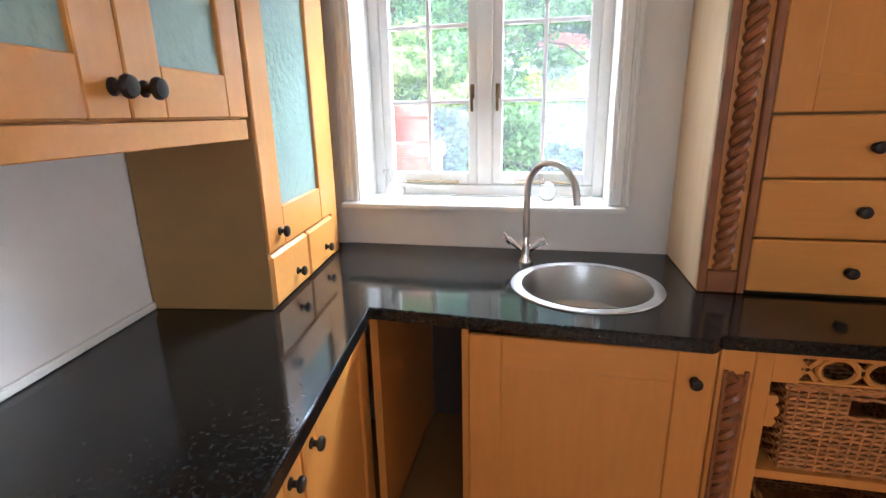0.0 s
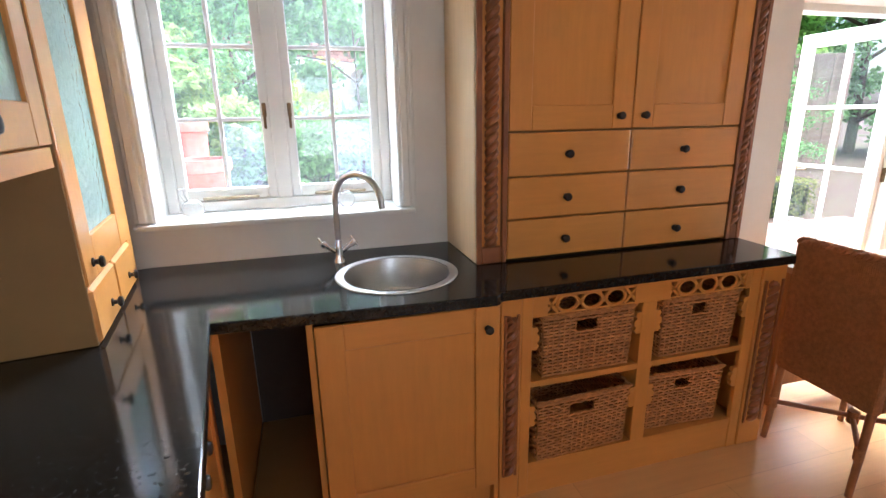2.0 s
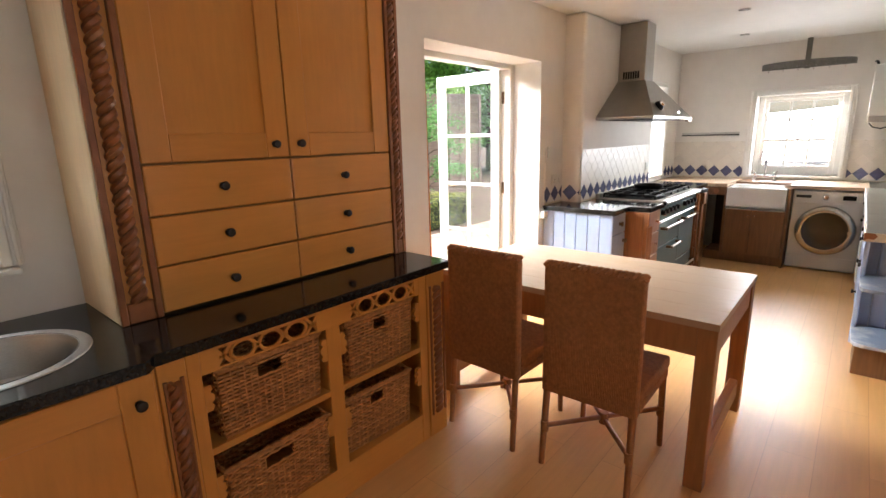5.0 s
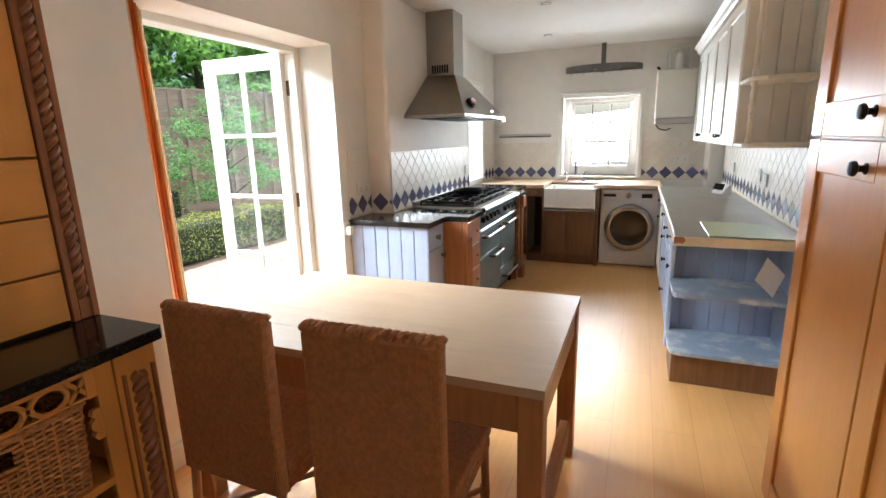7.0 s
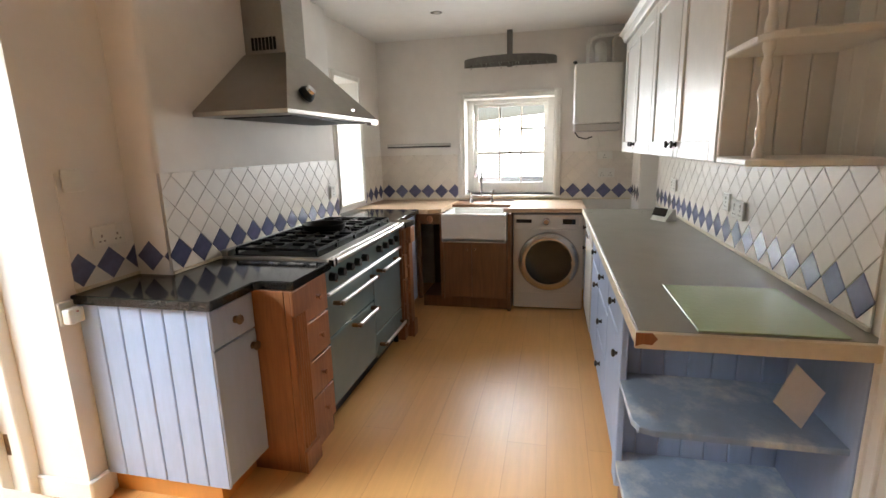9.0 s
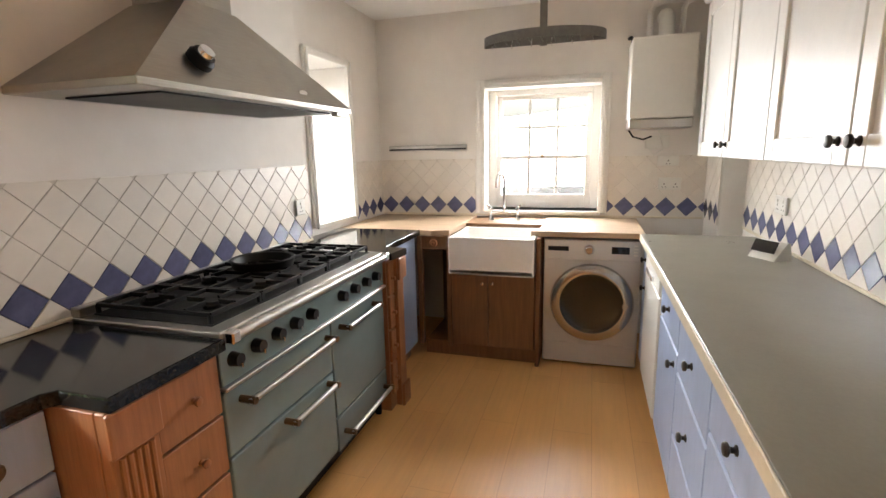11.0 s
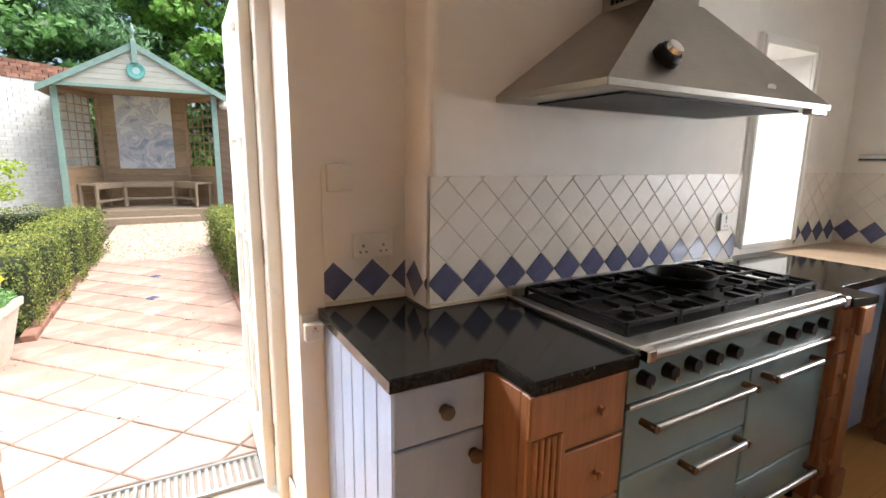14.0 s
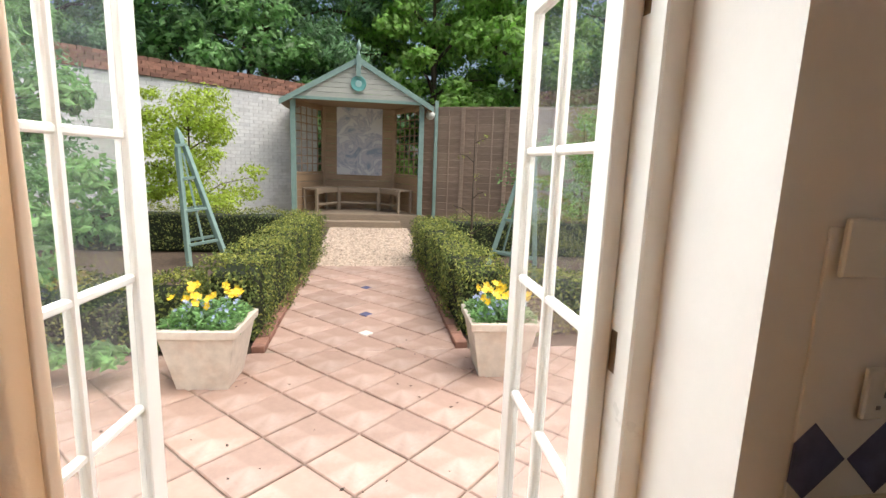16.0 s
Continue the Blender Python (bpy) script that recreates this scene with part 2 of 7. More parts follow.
M_BLUE = material("pale_blue_paint", (0.37, 0.455, 0.64), 0.5, spread=0.05, grain=12, stretch=(3, 3, 0.5), bump=0.08, stain=0.15, stain_scale=3)
M_BLUE_WORN = material("worn_blue_paint", (0.31, 0.385, 0.51), 0.5, spread=0.08, grain=14, bump=0.12, stain=1.0, stain_scale=5.0, stain_colour=(0.70, 0.71, 0.68))
M_WHITEWOOD = material("white_painted_board", (0.78, 0.77, 0.73), 0.4, spread=0.03, grain=14, bump=0.06)
M_FORMICA = material("grey_green_laminate", (0.25, 0.235, 0.19), 0.3, spread=0.04, grain=90, bump=0.03, stain=0.12, stain_scale=4)
M_EDGE = material("cream_worktop_edge", (0.70, 0.62, 0.47), 0.5, spread=0.05, stain=0.2, stain_scale=9)
M_BUTCHER = material("oiled_wood_worktop", (0.47, 0.335, 0.215), 0.45, spread=0.18, grain=10, stretch=(5, 0.5, 5), bump=0.05)
M_ENAMEL = material("grey_green_enamel", (0.16, 0.22, 0.225), 0.25, spread=0.04, grain=12, bump=0.02, coat=0.3)
M_WM = material("silver_grey_enamel", (0.58, 0.58, 0.56), 0.35, metal=0.25, spread=0.02, bump=0)
M_DARKGLASS = material("dark_glass", (0.01, 0.01, 0.011), 0.05, spread=0.1, bump=0)
M_PLASTIC = material("white_plastic", (0.74, 0.72, 0.66), 0.4, spread=0.02, bump=0)
M_TABLE = material("worn_beech_table_top", (0.43, 0.305, 0.20), 0.4, spread=0.05, grain=7, stretch=(6, 0.5, 6), bump=0.06, stain=0.35, stain_scale=3, stain_colour=(0.40, 0.24, 0.12))
M_TABLELEG = material("brown_table_frame", (0.36, 0.16, 0.06), 0.4, spread=0.15, grain=9, stretch=(6, 6, 0.6), bump=0.08)
M_LOOM = material("woven_paper_cord", (0.38, 0.155, 0.05), 0.7, spread=0.25, grain=60, bump=0.5, bump_scale=160)
M_CANE = material("cane_frame", (0.35, 0.14, 0.05), 0.45, spread=0.2, grain=20)
M_WICKER = material("wicker", (0.50, 0.215, 0.06), 0.6, spread=0.25, grain=40, bump=0.3, random_value=0.25, island=True)
def hazed(mat, share, colour):
    """A pale film that paints a glare haze into a pane; it scatters a little of the daylight behind it."""
    nt = mat.node_tree
    bsdf, out = nt.nodes["Principled BSDF"], nt.nodes["Material Output"]
    film, mix = nt.nodes.new("ShaderNodeBsdfTranslucent"), nt.nodes.new("ShaderNodeMixShader")
    film.inputs["Color"].default_value = (*colour, 1)
    cloud, spread = nt.nodes.new("ShaderNodeTexNoise"), nt.nodes.new("ShaderNodeMapRange")
    cloud.inputs["Scale"].default_value, cloud.inputs["Detail"].default_value = 5, 4
    spread.inputs["From Min"].default_value, spread.inputs["From Max"].default_value = 0.3, 0.7
    spread.inputs["To Min"].default_value, spread.inputs["To Max"].default_value = share * 0.6, share * 1.4
    nt.links.new(cloud.outputs["Fac"], spread.inputs["Value"])
    nt.links.new(spread.outputs[0], mix.inputs[0])
    nt.links.new(bsdf.outputs[0], mix.inputs[1])
    nt.links.new(film.outputs[0], mix.inputs[2])
    nt.links.new(mix.outputs[0], out.inputs["Surface"])
    return mat


M_GLASS = hazed(glass("old_window_glass"), 0.02, (0.85, 0.88, 0.92))
M_HAZY = hazed(glass("hazy_window_glass"), 0.07, (0.62, 0.64, 0.76))
M_CLEAR = glass("clear_glass")
M_TINTED = glass("tinted_porthole_glass", (0.45, 0.43, 0.40))
M_FROST = glass("ripple_glass", (0.50, 0.68, 0.61), 0.22, 0.5, 35)
# the opaque teal share paints the window's reflection into the tinted glass
M_FROST.node_tree.nodes["Principled BSDF"].inputs["Transmission Weight"].default_value = 0.45
M_GREENGLASS = glass("green_glass_board", (0.58, 0.72, 0.46), 0.22, 0.1, 60)
M_GREENGLASS.node_tree.nodes["Principled BSDF"].inputs["Transmission Weight"].default_value = 0.25
M_TERRA = material("terracotta_paving", (0.345, 0.225, 0.175), 0.7, spread=0.12, grain=9, bump=0.2, bump_scale=25, stain=0.5, stain_scale=3, stain_colour=(0.52, 0.41, 0.35), random_value=0.14)
M_JOINT = material("paving_joint", (0.27, 0.205, 0.155), 0.9, spread=0.2, bump=0.4)
M_GRAVEL = material("gravel", (0.42, 0.33, 0.25), 0.9, spread=0.4, grain=45, bump=0.9, bump_scale=45)
M_SOIL = material("soil", (0.09, 0.06, 0.04), 0.95, spread=0.4, grain=25, bump=0.9, bump_scale=20, stain=0.4, stain_scale=5, stain_colour=(0.16, 0.11, 0.07))
M_LEAF = material("box_hedge_leaf", (0.16, 0.21, 0.06), 0.5, spread=0.25, grain=6, bump=0, random_value=0.5, island=True)
M_LEAF_TIP = material("yellow_green_leaf", (0.40, 0.42, 0.10), 0.5, spread=0.25, grain=6, bump=0, random_value=0.4, island=True)
M_LIME = material("lime_leaf", (0.46, 0.58, 0.08), 0.5, spread=0.2, grain=6, bump=0, random_value=0.35, island=True)
M_PALELEAF = material("pale_shrub_leaf", (0.36, 0.50, 0.17), 0.5, spread=0.25, grain=4, bump=0, random_value=0.4, island=True)
M_TREE = material("tree_leaf", (0.23, 0.42, 0.15), 0.5, spread=0.3, grain=3, bump=0, random_value=0.5, island=True)
M_MAPLE = material("maple_leaf", (0.34, 0.56, 0.14), 0.5, spread=0.3, grain=3, bump=0, random_value=0.4, island=True)
M_FIR = material("conifer_leaf", (0.20, 0.36, 0.17), 0.55, spread=0.3, grain=3, bump=0, random_value=0.5, island=True)


def leafy(mat, share):
    """Lets light through a leaf."""
    nt = mat.node_tree
    bsdf, out = nt.nodes["Principled BSDF"], nt.nodes["Material Output"]
    tr, mix = nt.nodes.new("ShaderNodeBsdfTranslucent"), nt.nodes.new("ShaderNodeMixShader")
    link = bsdf.inputs["Base Color"].links[0]
    nt.links.new(link.from_socket, tr.inputs["Color"])
    mix.inputs[0].default_value = share
    nt.links.new(bsdf.outputs[0], mix.inputs[1])
    nt.links.new(tr.outputs[0], mix.inputs[2])
    nt.links.new(mix.outputs[0], out.inputs["Surface"])


for mat_ in (M_PALELEAF, M_LEAF, M_LEAF_TIP, M_LIME, M_TREE, M_MAPLE, M_FIR):
    leafy(mat_, 0.52)
M_BARK = material("bark", (0.10, 0.07, 0.045), 0.9, spread=0.3, grain=12, stretch=(3, 3, 0.5), bump=0.8, bump_scale=15)
M_WHITEBRICK = material("white_painted_brick", (0.74, 0.74, 0.72), 0.7, spread=0.08, grain=14, bump=0.3, bump_scale=30, stain=0.35, stain_scale=4, stain_colour=(0.52, 0.50, 0.47), random_value=0.08, island=True)
M_OLDBRICK = material("old_brick", (0.26, 0.13, 0.09), 0.85, spread=0.25, grain=18, bump=0.4, bump_scale=30, random_value=0.3, island=True)
M_FENCE = material("weathered_fence_board", (0.37, 0.265, 0.195), 0.8, spread=0.2, grain=8, stretch=(0.5, 0.5, 6), bump=0.3, random_value=0.15)
M_SAGE = material("sage_green_paint", (0.26, 0.38, 0.33), 0.6, spread=0.1, grain=14, bump=0.12, stain=0.2, stain_scale=5)
M_GABLE = material("pale_weathered_gable_board", (0.50, 0.50, 0.43), 0.7, spread=0.12, grain=9, stretch=(0.6, 4, 5), bump=0.15, random_value=0.08)
M_CEDAR = material("weathered_cedar", (0.36, 0.245, 0.145), 0.7, spread=0.15, grain=9, stretch=(0.6, 4, 5), bump=0.15, random_value=0.1)
M_GREYWOOD = material("grey_bench_wood", (0.30, 0.23, 0.16), 0.75, spread=0.15, grain=12, stretch=(0.6, 5, 5), bump=0.2)
M_POT = material("whitewashed_pot", (0.60, 0.53, 0.45), 0.8, spread=0.12, grain=14, bump=0.3, bump_scale=25, stain=0.4, stain_scale=6, stain_colour=(0.45, 0.30, 0.21))
M_YELLOW = material("yellow_petals", (0.75, 0.50, 0.02), 0.5, spread=0.15, random_value=0.2, island=True)
M_PALEBLUE = material("pale_blue_petals", (0.35, 0.42, 0.60), 0.5, spread=0.15, random_value=0.2, island=True)
M_BRASS = material("aged_brass_hinge", (0.16, 0.10, 0.05), 0.45, metal=0.8, spread=0.3)
M_PAPER = material("white_card", (0.72, 0.72, 0.72), 0.6, spread=0.03)


def boards_floor():
    """Beech laminate: boards along x with fine dark joints."""
    mat = material("beech_laminate", (0.74, 0.405, 0.145), 0.36, spread=0.05, grain=5, stretch=(0.5, 8, 1), bump=0.0, stain=0.2, stain_scale=1.5, stain_colour=(0.58, 0.30, 0.11))
    nt = mat.node_tree
    scale = [n for n in nt.nodes if n.type == "VECT_MATH"][0]
    coord = [n for n in nt.nodes if n.type == "TEX_COORD"][0]
    brick = nt.nodes.new("ShaderNodeTexBrick")
    brick.inputs["Scale"].default_value = 1.0
    brick.inputs["Brick Width"].default_value, brick.inputs["Row Height"].default_value = 1.2, 0.19
    brick.inputs["Mortar Size"].default_value = 0.0012
    brick.inputs["Color1"].default_value, brick.inputs["Color2"].default_value = (1, 1, 1, 1), (0.9, 0.88, 0.85, 1)
    brick.inputs["Mortar"].default_value = (0.72, 0.66, 0.6, 1)
    nt.links.new(coord.outputs["Object"], brick.inputs["Vector"])
    mix = nt.nodes.new("ShaderNodeMix")
    mix.data_type, mix.blend_type = "RGBA", "MULTIPLY"
    mix.inputs["Factor"].default_value = 1
    nt.links.new(scale.outputs[0], mix.inputs["A"])
    nt.links.new(brick.outputs["Color"], mix.inputs["B"])
    nt.links.new(mix.outputs["Result"], nt.nodes["Principled BSDF"].inputs["Base Color"])
    return mat


M_FLOOR = boards_floor()

# ---- setting: floor, walls, ceiling ----
CEIL = 2.46
W = pose(-0.334, 1.438, 0, 0, 0, 7.8)  # the slanting west wall's units: x out of the wall, y along it


def structure(name, bm, mat, label="", smooth=False):
    return tagged(part(name, bm, mat, None, label, smooth), kind="structure")


structure("floor", box(-1.6, -2.6, -0.12, 7.9, 2.36, 0.0), M_FLOOR, "honey beech laminate floor boards")
structure("ceiling", box(-1.7, -2.7, CEIL, 8.0, 2.9, CEIL + 0.15), M_CEIL, "plain white painted ceiling")

# west wall, slanting
structure("wall_west", box(-0.62, -4.1, 0, -0.372, 1.0, CEIL), M_WALL, "plain white painted wall").matrix_basis = W
# north wall by the sink, with its window opening
NX0, NX1, NZ0, NZ1 = -0.356, 0.648, 1.07, 2.17
bm = box(-0.75, 2.215, 0, NX0, 2.56, CEIL)
box(NX1, 2.215, 0, 2.24, 2.56, CEIL, bm=bm)
box(NX0, 2.215, 0, NX1, 2.56, NZ0, bm=bm)
box(NX0, 2.215, NZ1, NX1, 2.56, CEIL, bm=bm)
structure("wall_north_sink", bm, M_WALL, "cream painted wall round the sink window")
# north wall with the garden doors
DX0, DX1, DZ = 2.66, 4.035, 2.055
bm = box(2.24, 2.035, 0, DX0, 2.42, CEIL)
box(DX1, 2.035, 0, 4.435, 2.42, CEIL, bm=bm)
box(DX0, 2.035, DZ, DX1, 2.42, CEIL, bm=bm)
wall_door = structure("wall_north_door", bm, M_WALL, "cream painted wall round the garden doors")
# chimney breast
wall_breast = structure("wall_chimney_breast", box(4.435, 1.855, 0, 6.225, 2.42, CEIL, 0.028, seg=4), M_WALL, "cream painted chimney breast behind the cooker")
# north wall beyond, with a tall window
TX0, TX1, TZ0, TZ1 = 6.44, 6.95, 0.95, 2.02
bm = box(6.225, 1.945, 0, TX0, 2.42, CEIL)
box(TX1, 1.945, 0, 7.85, 2.42, CEIL, bm=bm)
box(TX0, 1.945, 0, TX1, 2.42, TZ0, bm=bm)
box(TX0, 1.945, TZ1, TX1, 2.42, CEIL, bm=bm)
wall_far_n = structure("wall_north_far", bm, M_WALL, "cream painted wall with a tall window")
# east wall with a sash window
EY0, EY1, EZ0, EZ1 = 0.19, 1.05, 0.95, 1.88
bm = box(7.51, -0.9, 0, 7.85, EY0, CEIL)
box(7.51, EY1, 0, 7.85, 1.945, CEIL, bm=bm)
box(7.51, EY0, 0, 7.85, EY1, EZ0, bm=bm)
box(7.51, EY0, EZ1, 7.85, EY1, CEIL, bm=bm)
wall_east = structure("wall_east", bm, M_WALL, "off-white painted end wall round a sash window")
# south walls
wall_south = structure("wall_south", box(3.66, -0.95, 0, 7.51, -0.685, CEIL), M_WALL, "cream painted wall behind the worktop")
structure("wall_pier", box(7.1, -0.685, 0, 7.51, -0.54, CEIL, 0.006), M_WALL, "boxed-in white pier in the corner")
bm = box(-1.6, -2.75, 0, 0.25, -2.55, CEIL)
box(1.55, -2.75, 0, 2.5, -2.55, CEIL, bm=bm)
box(0.25, -2.75, 0, 1.55, -2.55, 0.95, bm=bm)
box(0.25, -2.75, 2.05, 1.55, -2.55, CEIL, bm=bm)
structure("wall_south_west", bm, M_WALL, "plain cream wall with a window opening")
structure("wall_recess", box(2.3, -2.55, 0, 2.5, -1.2, CEIL), M_WALL, "plain cream wall")
structure("wall_recess_back", box(2.3, -1.3, 0, 3.66, -1.2, CEIL), M_WALL, "plain cream wall")


def skirting(x0, y0, x1, y1):
    """A moulded skirting board standing on the floor."""
    bm = box(x0, y0, 0, x1, y1, 0.12, 0.006)
    return structure("baseboard", bm, M_GLOSS, "cream painted skirting board")


skirting(4.022, 2.012, 4.115, 2.034)
skirting(4.018, 2.014, 4.034, 2.34)
skirting(2.25, 2.012, 2.661, 2.034)


# ---- sink window ----
def casement(parent, x0, x1, y, z0, z1, cols, rows, stile=0.045, bar_w=0.018, name="casement", hazy=False):
    """A glazed casement: stiles, rails, glazing bars and panes."""
    c = part(name, box(x0, y, z0, x0 + stile, y + 0.04, z1, 0.004), M_GLOSS, parent)
    part("stile", box(x1 - stile, y, z0, x1, y + 0.04, z1, 0.004), M_GLOSS, c)
    part("rail", box(x0 + stile, y + 0.001, z0, x1 - stile, y + 0.039, z0 + stile * 1.3, 0.004), M_GLOSS, c)
    part("rail", box(x0 + stile, y + 0.001, z1 - stile, x1 - stile, y + 0.039, z1, 0.004), M_GLOSS, c)
    gx0, gx1, gz0, gz1 = x0 + stile, x1 - stile, z0 + stile * 1.3, z1 - stile
    for i in range(1, cols):
        gx = gx0 + (gx1 - gx0) * i / cols
        part("glazing_bar", box(gx - bar_w / 2, y + 0.006, gz0, gx + bar_w / 2, y + 0.034, gz1, 0.004), M_GLOSS, c)
    for j in range(1, rows):
        gz = gz0 + (gz1 - gz0) * j / rows
        part("glazing_bar", box(gx0, y + 0.008, gz - bar_w / 2, gx1, y + 0.032, gz + bar_w / 2, 0.004), M_GLOSS, c)
    for i in range(cols):
        for j in range(rows):
            a, b = gx0 + (gx1 - gx0) * i / cols, gx0 + (gx1 - gx0) * (i + 1) / cols
            p = part("pane", box(a, y + 0.019, gz0 + (gz1 - gz0) * j / rows, b, y + 0.022, gz0 + (gz1 - gz0) * (j + 1) / rows), M_HAZY if hazy and i and not j else M_GLASS, c)
            p.visible_shadow = False
    return c


def architrave(parent, x0, x1, z0, z1, y, w=0.075, head=True, foot=False):
    """A stepped moulding round an opening in a wall that faces south."""
    for a, b in ((x0 - w, x0), (x1, x1 + w)):
        bm = box(a, y - 0.022, z0, b, y + 0.0, z1 + w, 0.004)
        box(a + 0.015, y - 0.032, z0, b - 0.03, y - 0.02, z1 + w * 0.8, 0.005, bm=bm)
        box(b - 0.022, y - 0.028, z0, b - 0.008, y - 0.02, z1 + w * 0.8, 0.003, bm=bm)
        part("architrave", bm, M_GLOSS, parent)
    if head:
        bm = box(x0, y - 0.021, z1, x1, y, z1 + w, 0.004)
        box(x0, y - 0.03, z1 + 0.03, x1, y - 0.02, z1 + w - 0.015, 0.005, bm=bm)
        part("architrave", bm, M_GLOSS, parent)


win = thing("window_1", (0.146, 2.215, NZ0), "white painted two-casement window over the sink", "window", kind="structure")
architrave(win, NX0, NX1, NZ0 + 0.02, NZ1, 2.215, 0.08)
part("window_sill", box(-0.43, 2.147, 1.066, 0.712, 2.42, 1.088, 0.006, seg=2), M_GLOSS, win)
for a, b in ((NX0, NX0 + 0.045), (NX1 - 0.045, NX1)):
    part("window_frame", box(a, 2.4, NZ0 + 0.02, b, 2.48, NZ1, 0.004), M_GLOSS, win)
part("window_frame", box(NX0 + 0.045, 2.4, 1.09, NX1 - 0.045, 2.48, 1.135, 0.004), M_GLOSS, win)
part("window_frame", box(NX0 + 0.045, 2.4, NZ1 - 0.03, NX1 - 0.045, 2.48, NZ1, 0.004), M_GLOSS, win)
part("mullion", box(0.113, 2.402, 1.135, 0.179, 2.478, NZ1 - 0.03, 0.004), M_GLOSS, win)
for a, b, hx in ((NX0 + 0.045, 0.113, 0.092), (0.179, NX1 - 0.045, 0.2)):
    c = casement(win, a, b, 2.41, 1.137, NZ1 - 0.032, 2, 3, 0.04, hazy=True)
    bm = box(hx - 0.009, 2.398, 1.50, hx + 0.009, 2.41, 1.56, 0.003)
    tube([(hx, 2.395, 1.545), (hx, 2.385, 1.52), (hx, 2.383, 1.48), (hx, 2.39, 1.45)], 0.006, 8, bm)
    part("window_catch", bm, M_BRASS, c, "dark aged brass casement fastener")
    part("stay_bar", box((a + b) / 2 - 0.11, 2.392, 1.142, (a + b) / 2 + 0.13, 2.402, 1.156, 0.003), M_STAY, c, "worn cream casement stay")


# ---- tall window and far sash window ----
win = thing("window_2", (6.695, 1.945, TZ0), "tall narrow white window beside the chimney breast", "window", kind="structure")
part("window_frame", box(TX0, 2.3, TZ0, TX0 + 0.05, 2.36, TZ1, 0.004), M_GLOSS, win)
part("window_frame", box(TX1 - 0.05, 2.3, TZ0, TX1, 2.36, TZ1, 0.004), M_GLOSS, win)
part("window_frame", box(TX0 + 0.05, 2.3, TZ1 - 0.05, TX1 - 0.05, 2.36, TZ1, 0.004), M_GLOSS, win)
part("window_sill", box(TX0 + 0.0, 1.93, TZ0 - 0.015, TX1, 2.36, TZ0 + 0.012, 0.004), M_GLOSS, win)
casement(win, TX0 + 0.05, TX1 - 0.05, 2.315, TZ0 + 0.015, TZ1 - 0.05, 2, 4, 0.035)
architrave(win, TX0, TX1, TZ0, TZ1, 1.945, 0.05)

win = thing("window_3", (7.51, 0.62, EZ0), "white painted sliding sash window above the butler sink", "window", kind="structure")
R90 = pose(7.51, 0.62, 0, 0, 0, -90)  # local x runs south, local y runs out through the wall
hw = (EY1 - EY0) / 2


def east_part(name, bm, mat, parent):
    return part(name, bm, mat, parent, m=R90)


for s in (-1, 1):
    a, b = sorted((s * hw, s * (hw + 0.065)))
    bm = box(a, -0.025, EZ0 - 0.02, b, 0, EZ1 + 0.065, 0.005)
    box(a + 0.012, -0.035, EZ0 - 0.02, b - 0.025, -0.023, EZ1 + 0.05, 0.004, bm=bm)
    east_part("architrave", bm, M_GLOSS, win)
    a, b = sorted((s * hw, s * (hw - 0.06)))
    east_part("window_frame", box(a, 0.16, EZ0, b, 0.26, EZ1, 0.004), M_GLOSS, win)
bm = box(-hw, -0.024, EZ1, hw, 0, EZ1 + 0.065, 0.005)
box(-hw, -0.034, EZ1 + 0.025, hw, -0.022, EZ1 + 0.05, 0.004, bm=bm)
east_part("architrave", bm, M_GLOSS, win)
east_part("window_frame", box(-hw + 0.06, 0.16, EZ1 - 0.04, hw - 0.06, 0.26, EZ1, 0.004), M_GLOSS, win)
east_part("window_sill", box(-hw - 0.02, -0.04, EZ0 - 0.03, hw + 0.02, 0.26, EZ0, 0.005), M_GLOSS, win)
for z0, z1, y in ((EZ0, 1.37, 0.17), (1.345, EZ1 - 0.04, 0.212)):
    x0, x1, st = -hw + 0.06, hw - 0.06, 0.04
    rows = 1 if z0 < 1 else 2
    foot = 0.11 if z0 < 1 else 0.03
    sash = east_part("sash", box(x0, y, z0, x0 + st, y + 0.04, z1, 0.003), M_GLOSS, win)
    east_part("stile", box(x1 - st, y, z0, x1, y + 0.04, z1, 0.003), M_GLOSS, sash)
    east_part("rail", box(x0 + st, y + 0.001, z0, x1 - st, y + 0.039, z0 + foot, 0.003), M_GLOSS, sash)
    east_part("rail", box(x0 + st, y + 0.001, z1 - 0.03, x1 - st, y + 0.039, z1, 0.003), M_GLOSS, sash)
    gz0, gz1, gx0, gx1 = z0 + foot, z1 - 0.03, x0 + st, x1 - st
    for i in (1, 2):
        g = gx0 + (gx1 - gx0) * i / 3
        east_part("glazing_bar", box(g - 0.012, y + 0.006, gz0, g + 0.012, y + 0.034, gz1, 0.003), M_GLOSS, sash)
    if rows == 2:
        g = (gz0 + gz1) / 2
        east_part("glazing_bar", box(gx0, y + 0.008, g - 0.012, gx1, y + 0.032, g + 0.012, 0.003), M_GLOSS, sash)
    for i in range(3):
        for j in range(rows):
            p = east_part("pane", box(gx0 + (gx1 - gx0) * i / 3, y + 0.019, gz0 + (gz1 - gz0) * j / rows, gx0 + (gx1 - gx0) * (i + 1) / 3, y + 0.022, gz0 + (gz1 - gz0) * (j + 1) / rows), M_GLASS, sash)
            p.visible_shadow = False
bm = rod((0, 0.165, 1.36), (0, 0.15, 1.375), 0.012)
east_part("sash_catch", bm, M_BRASS, win)


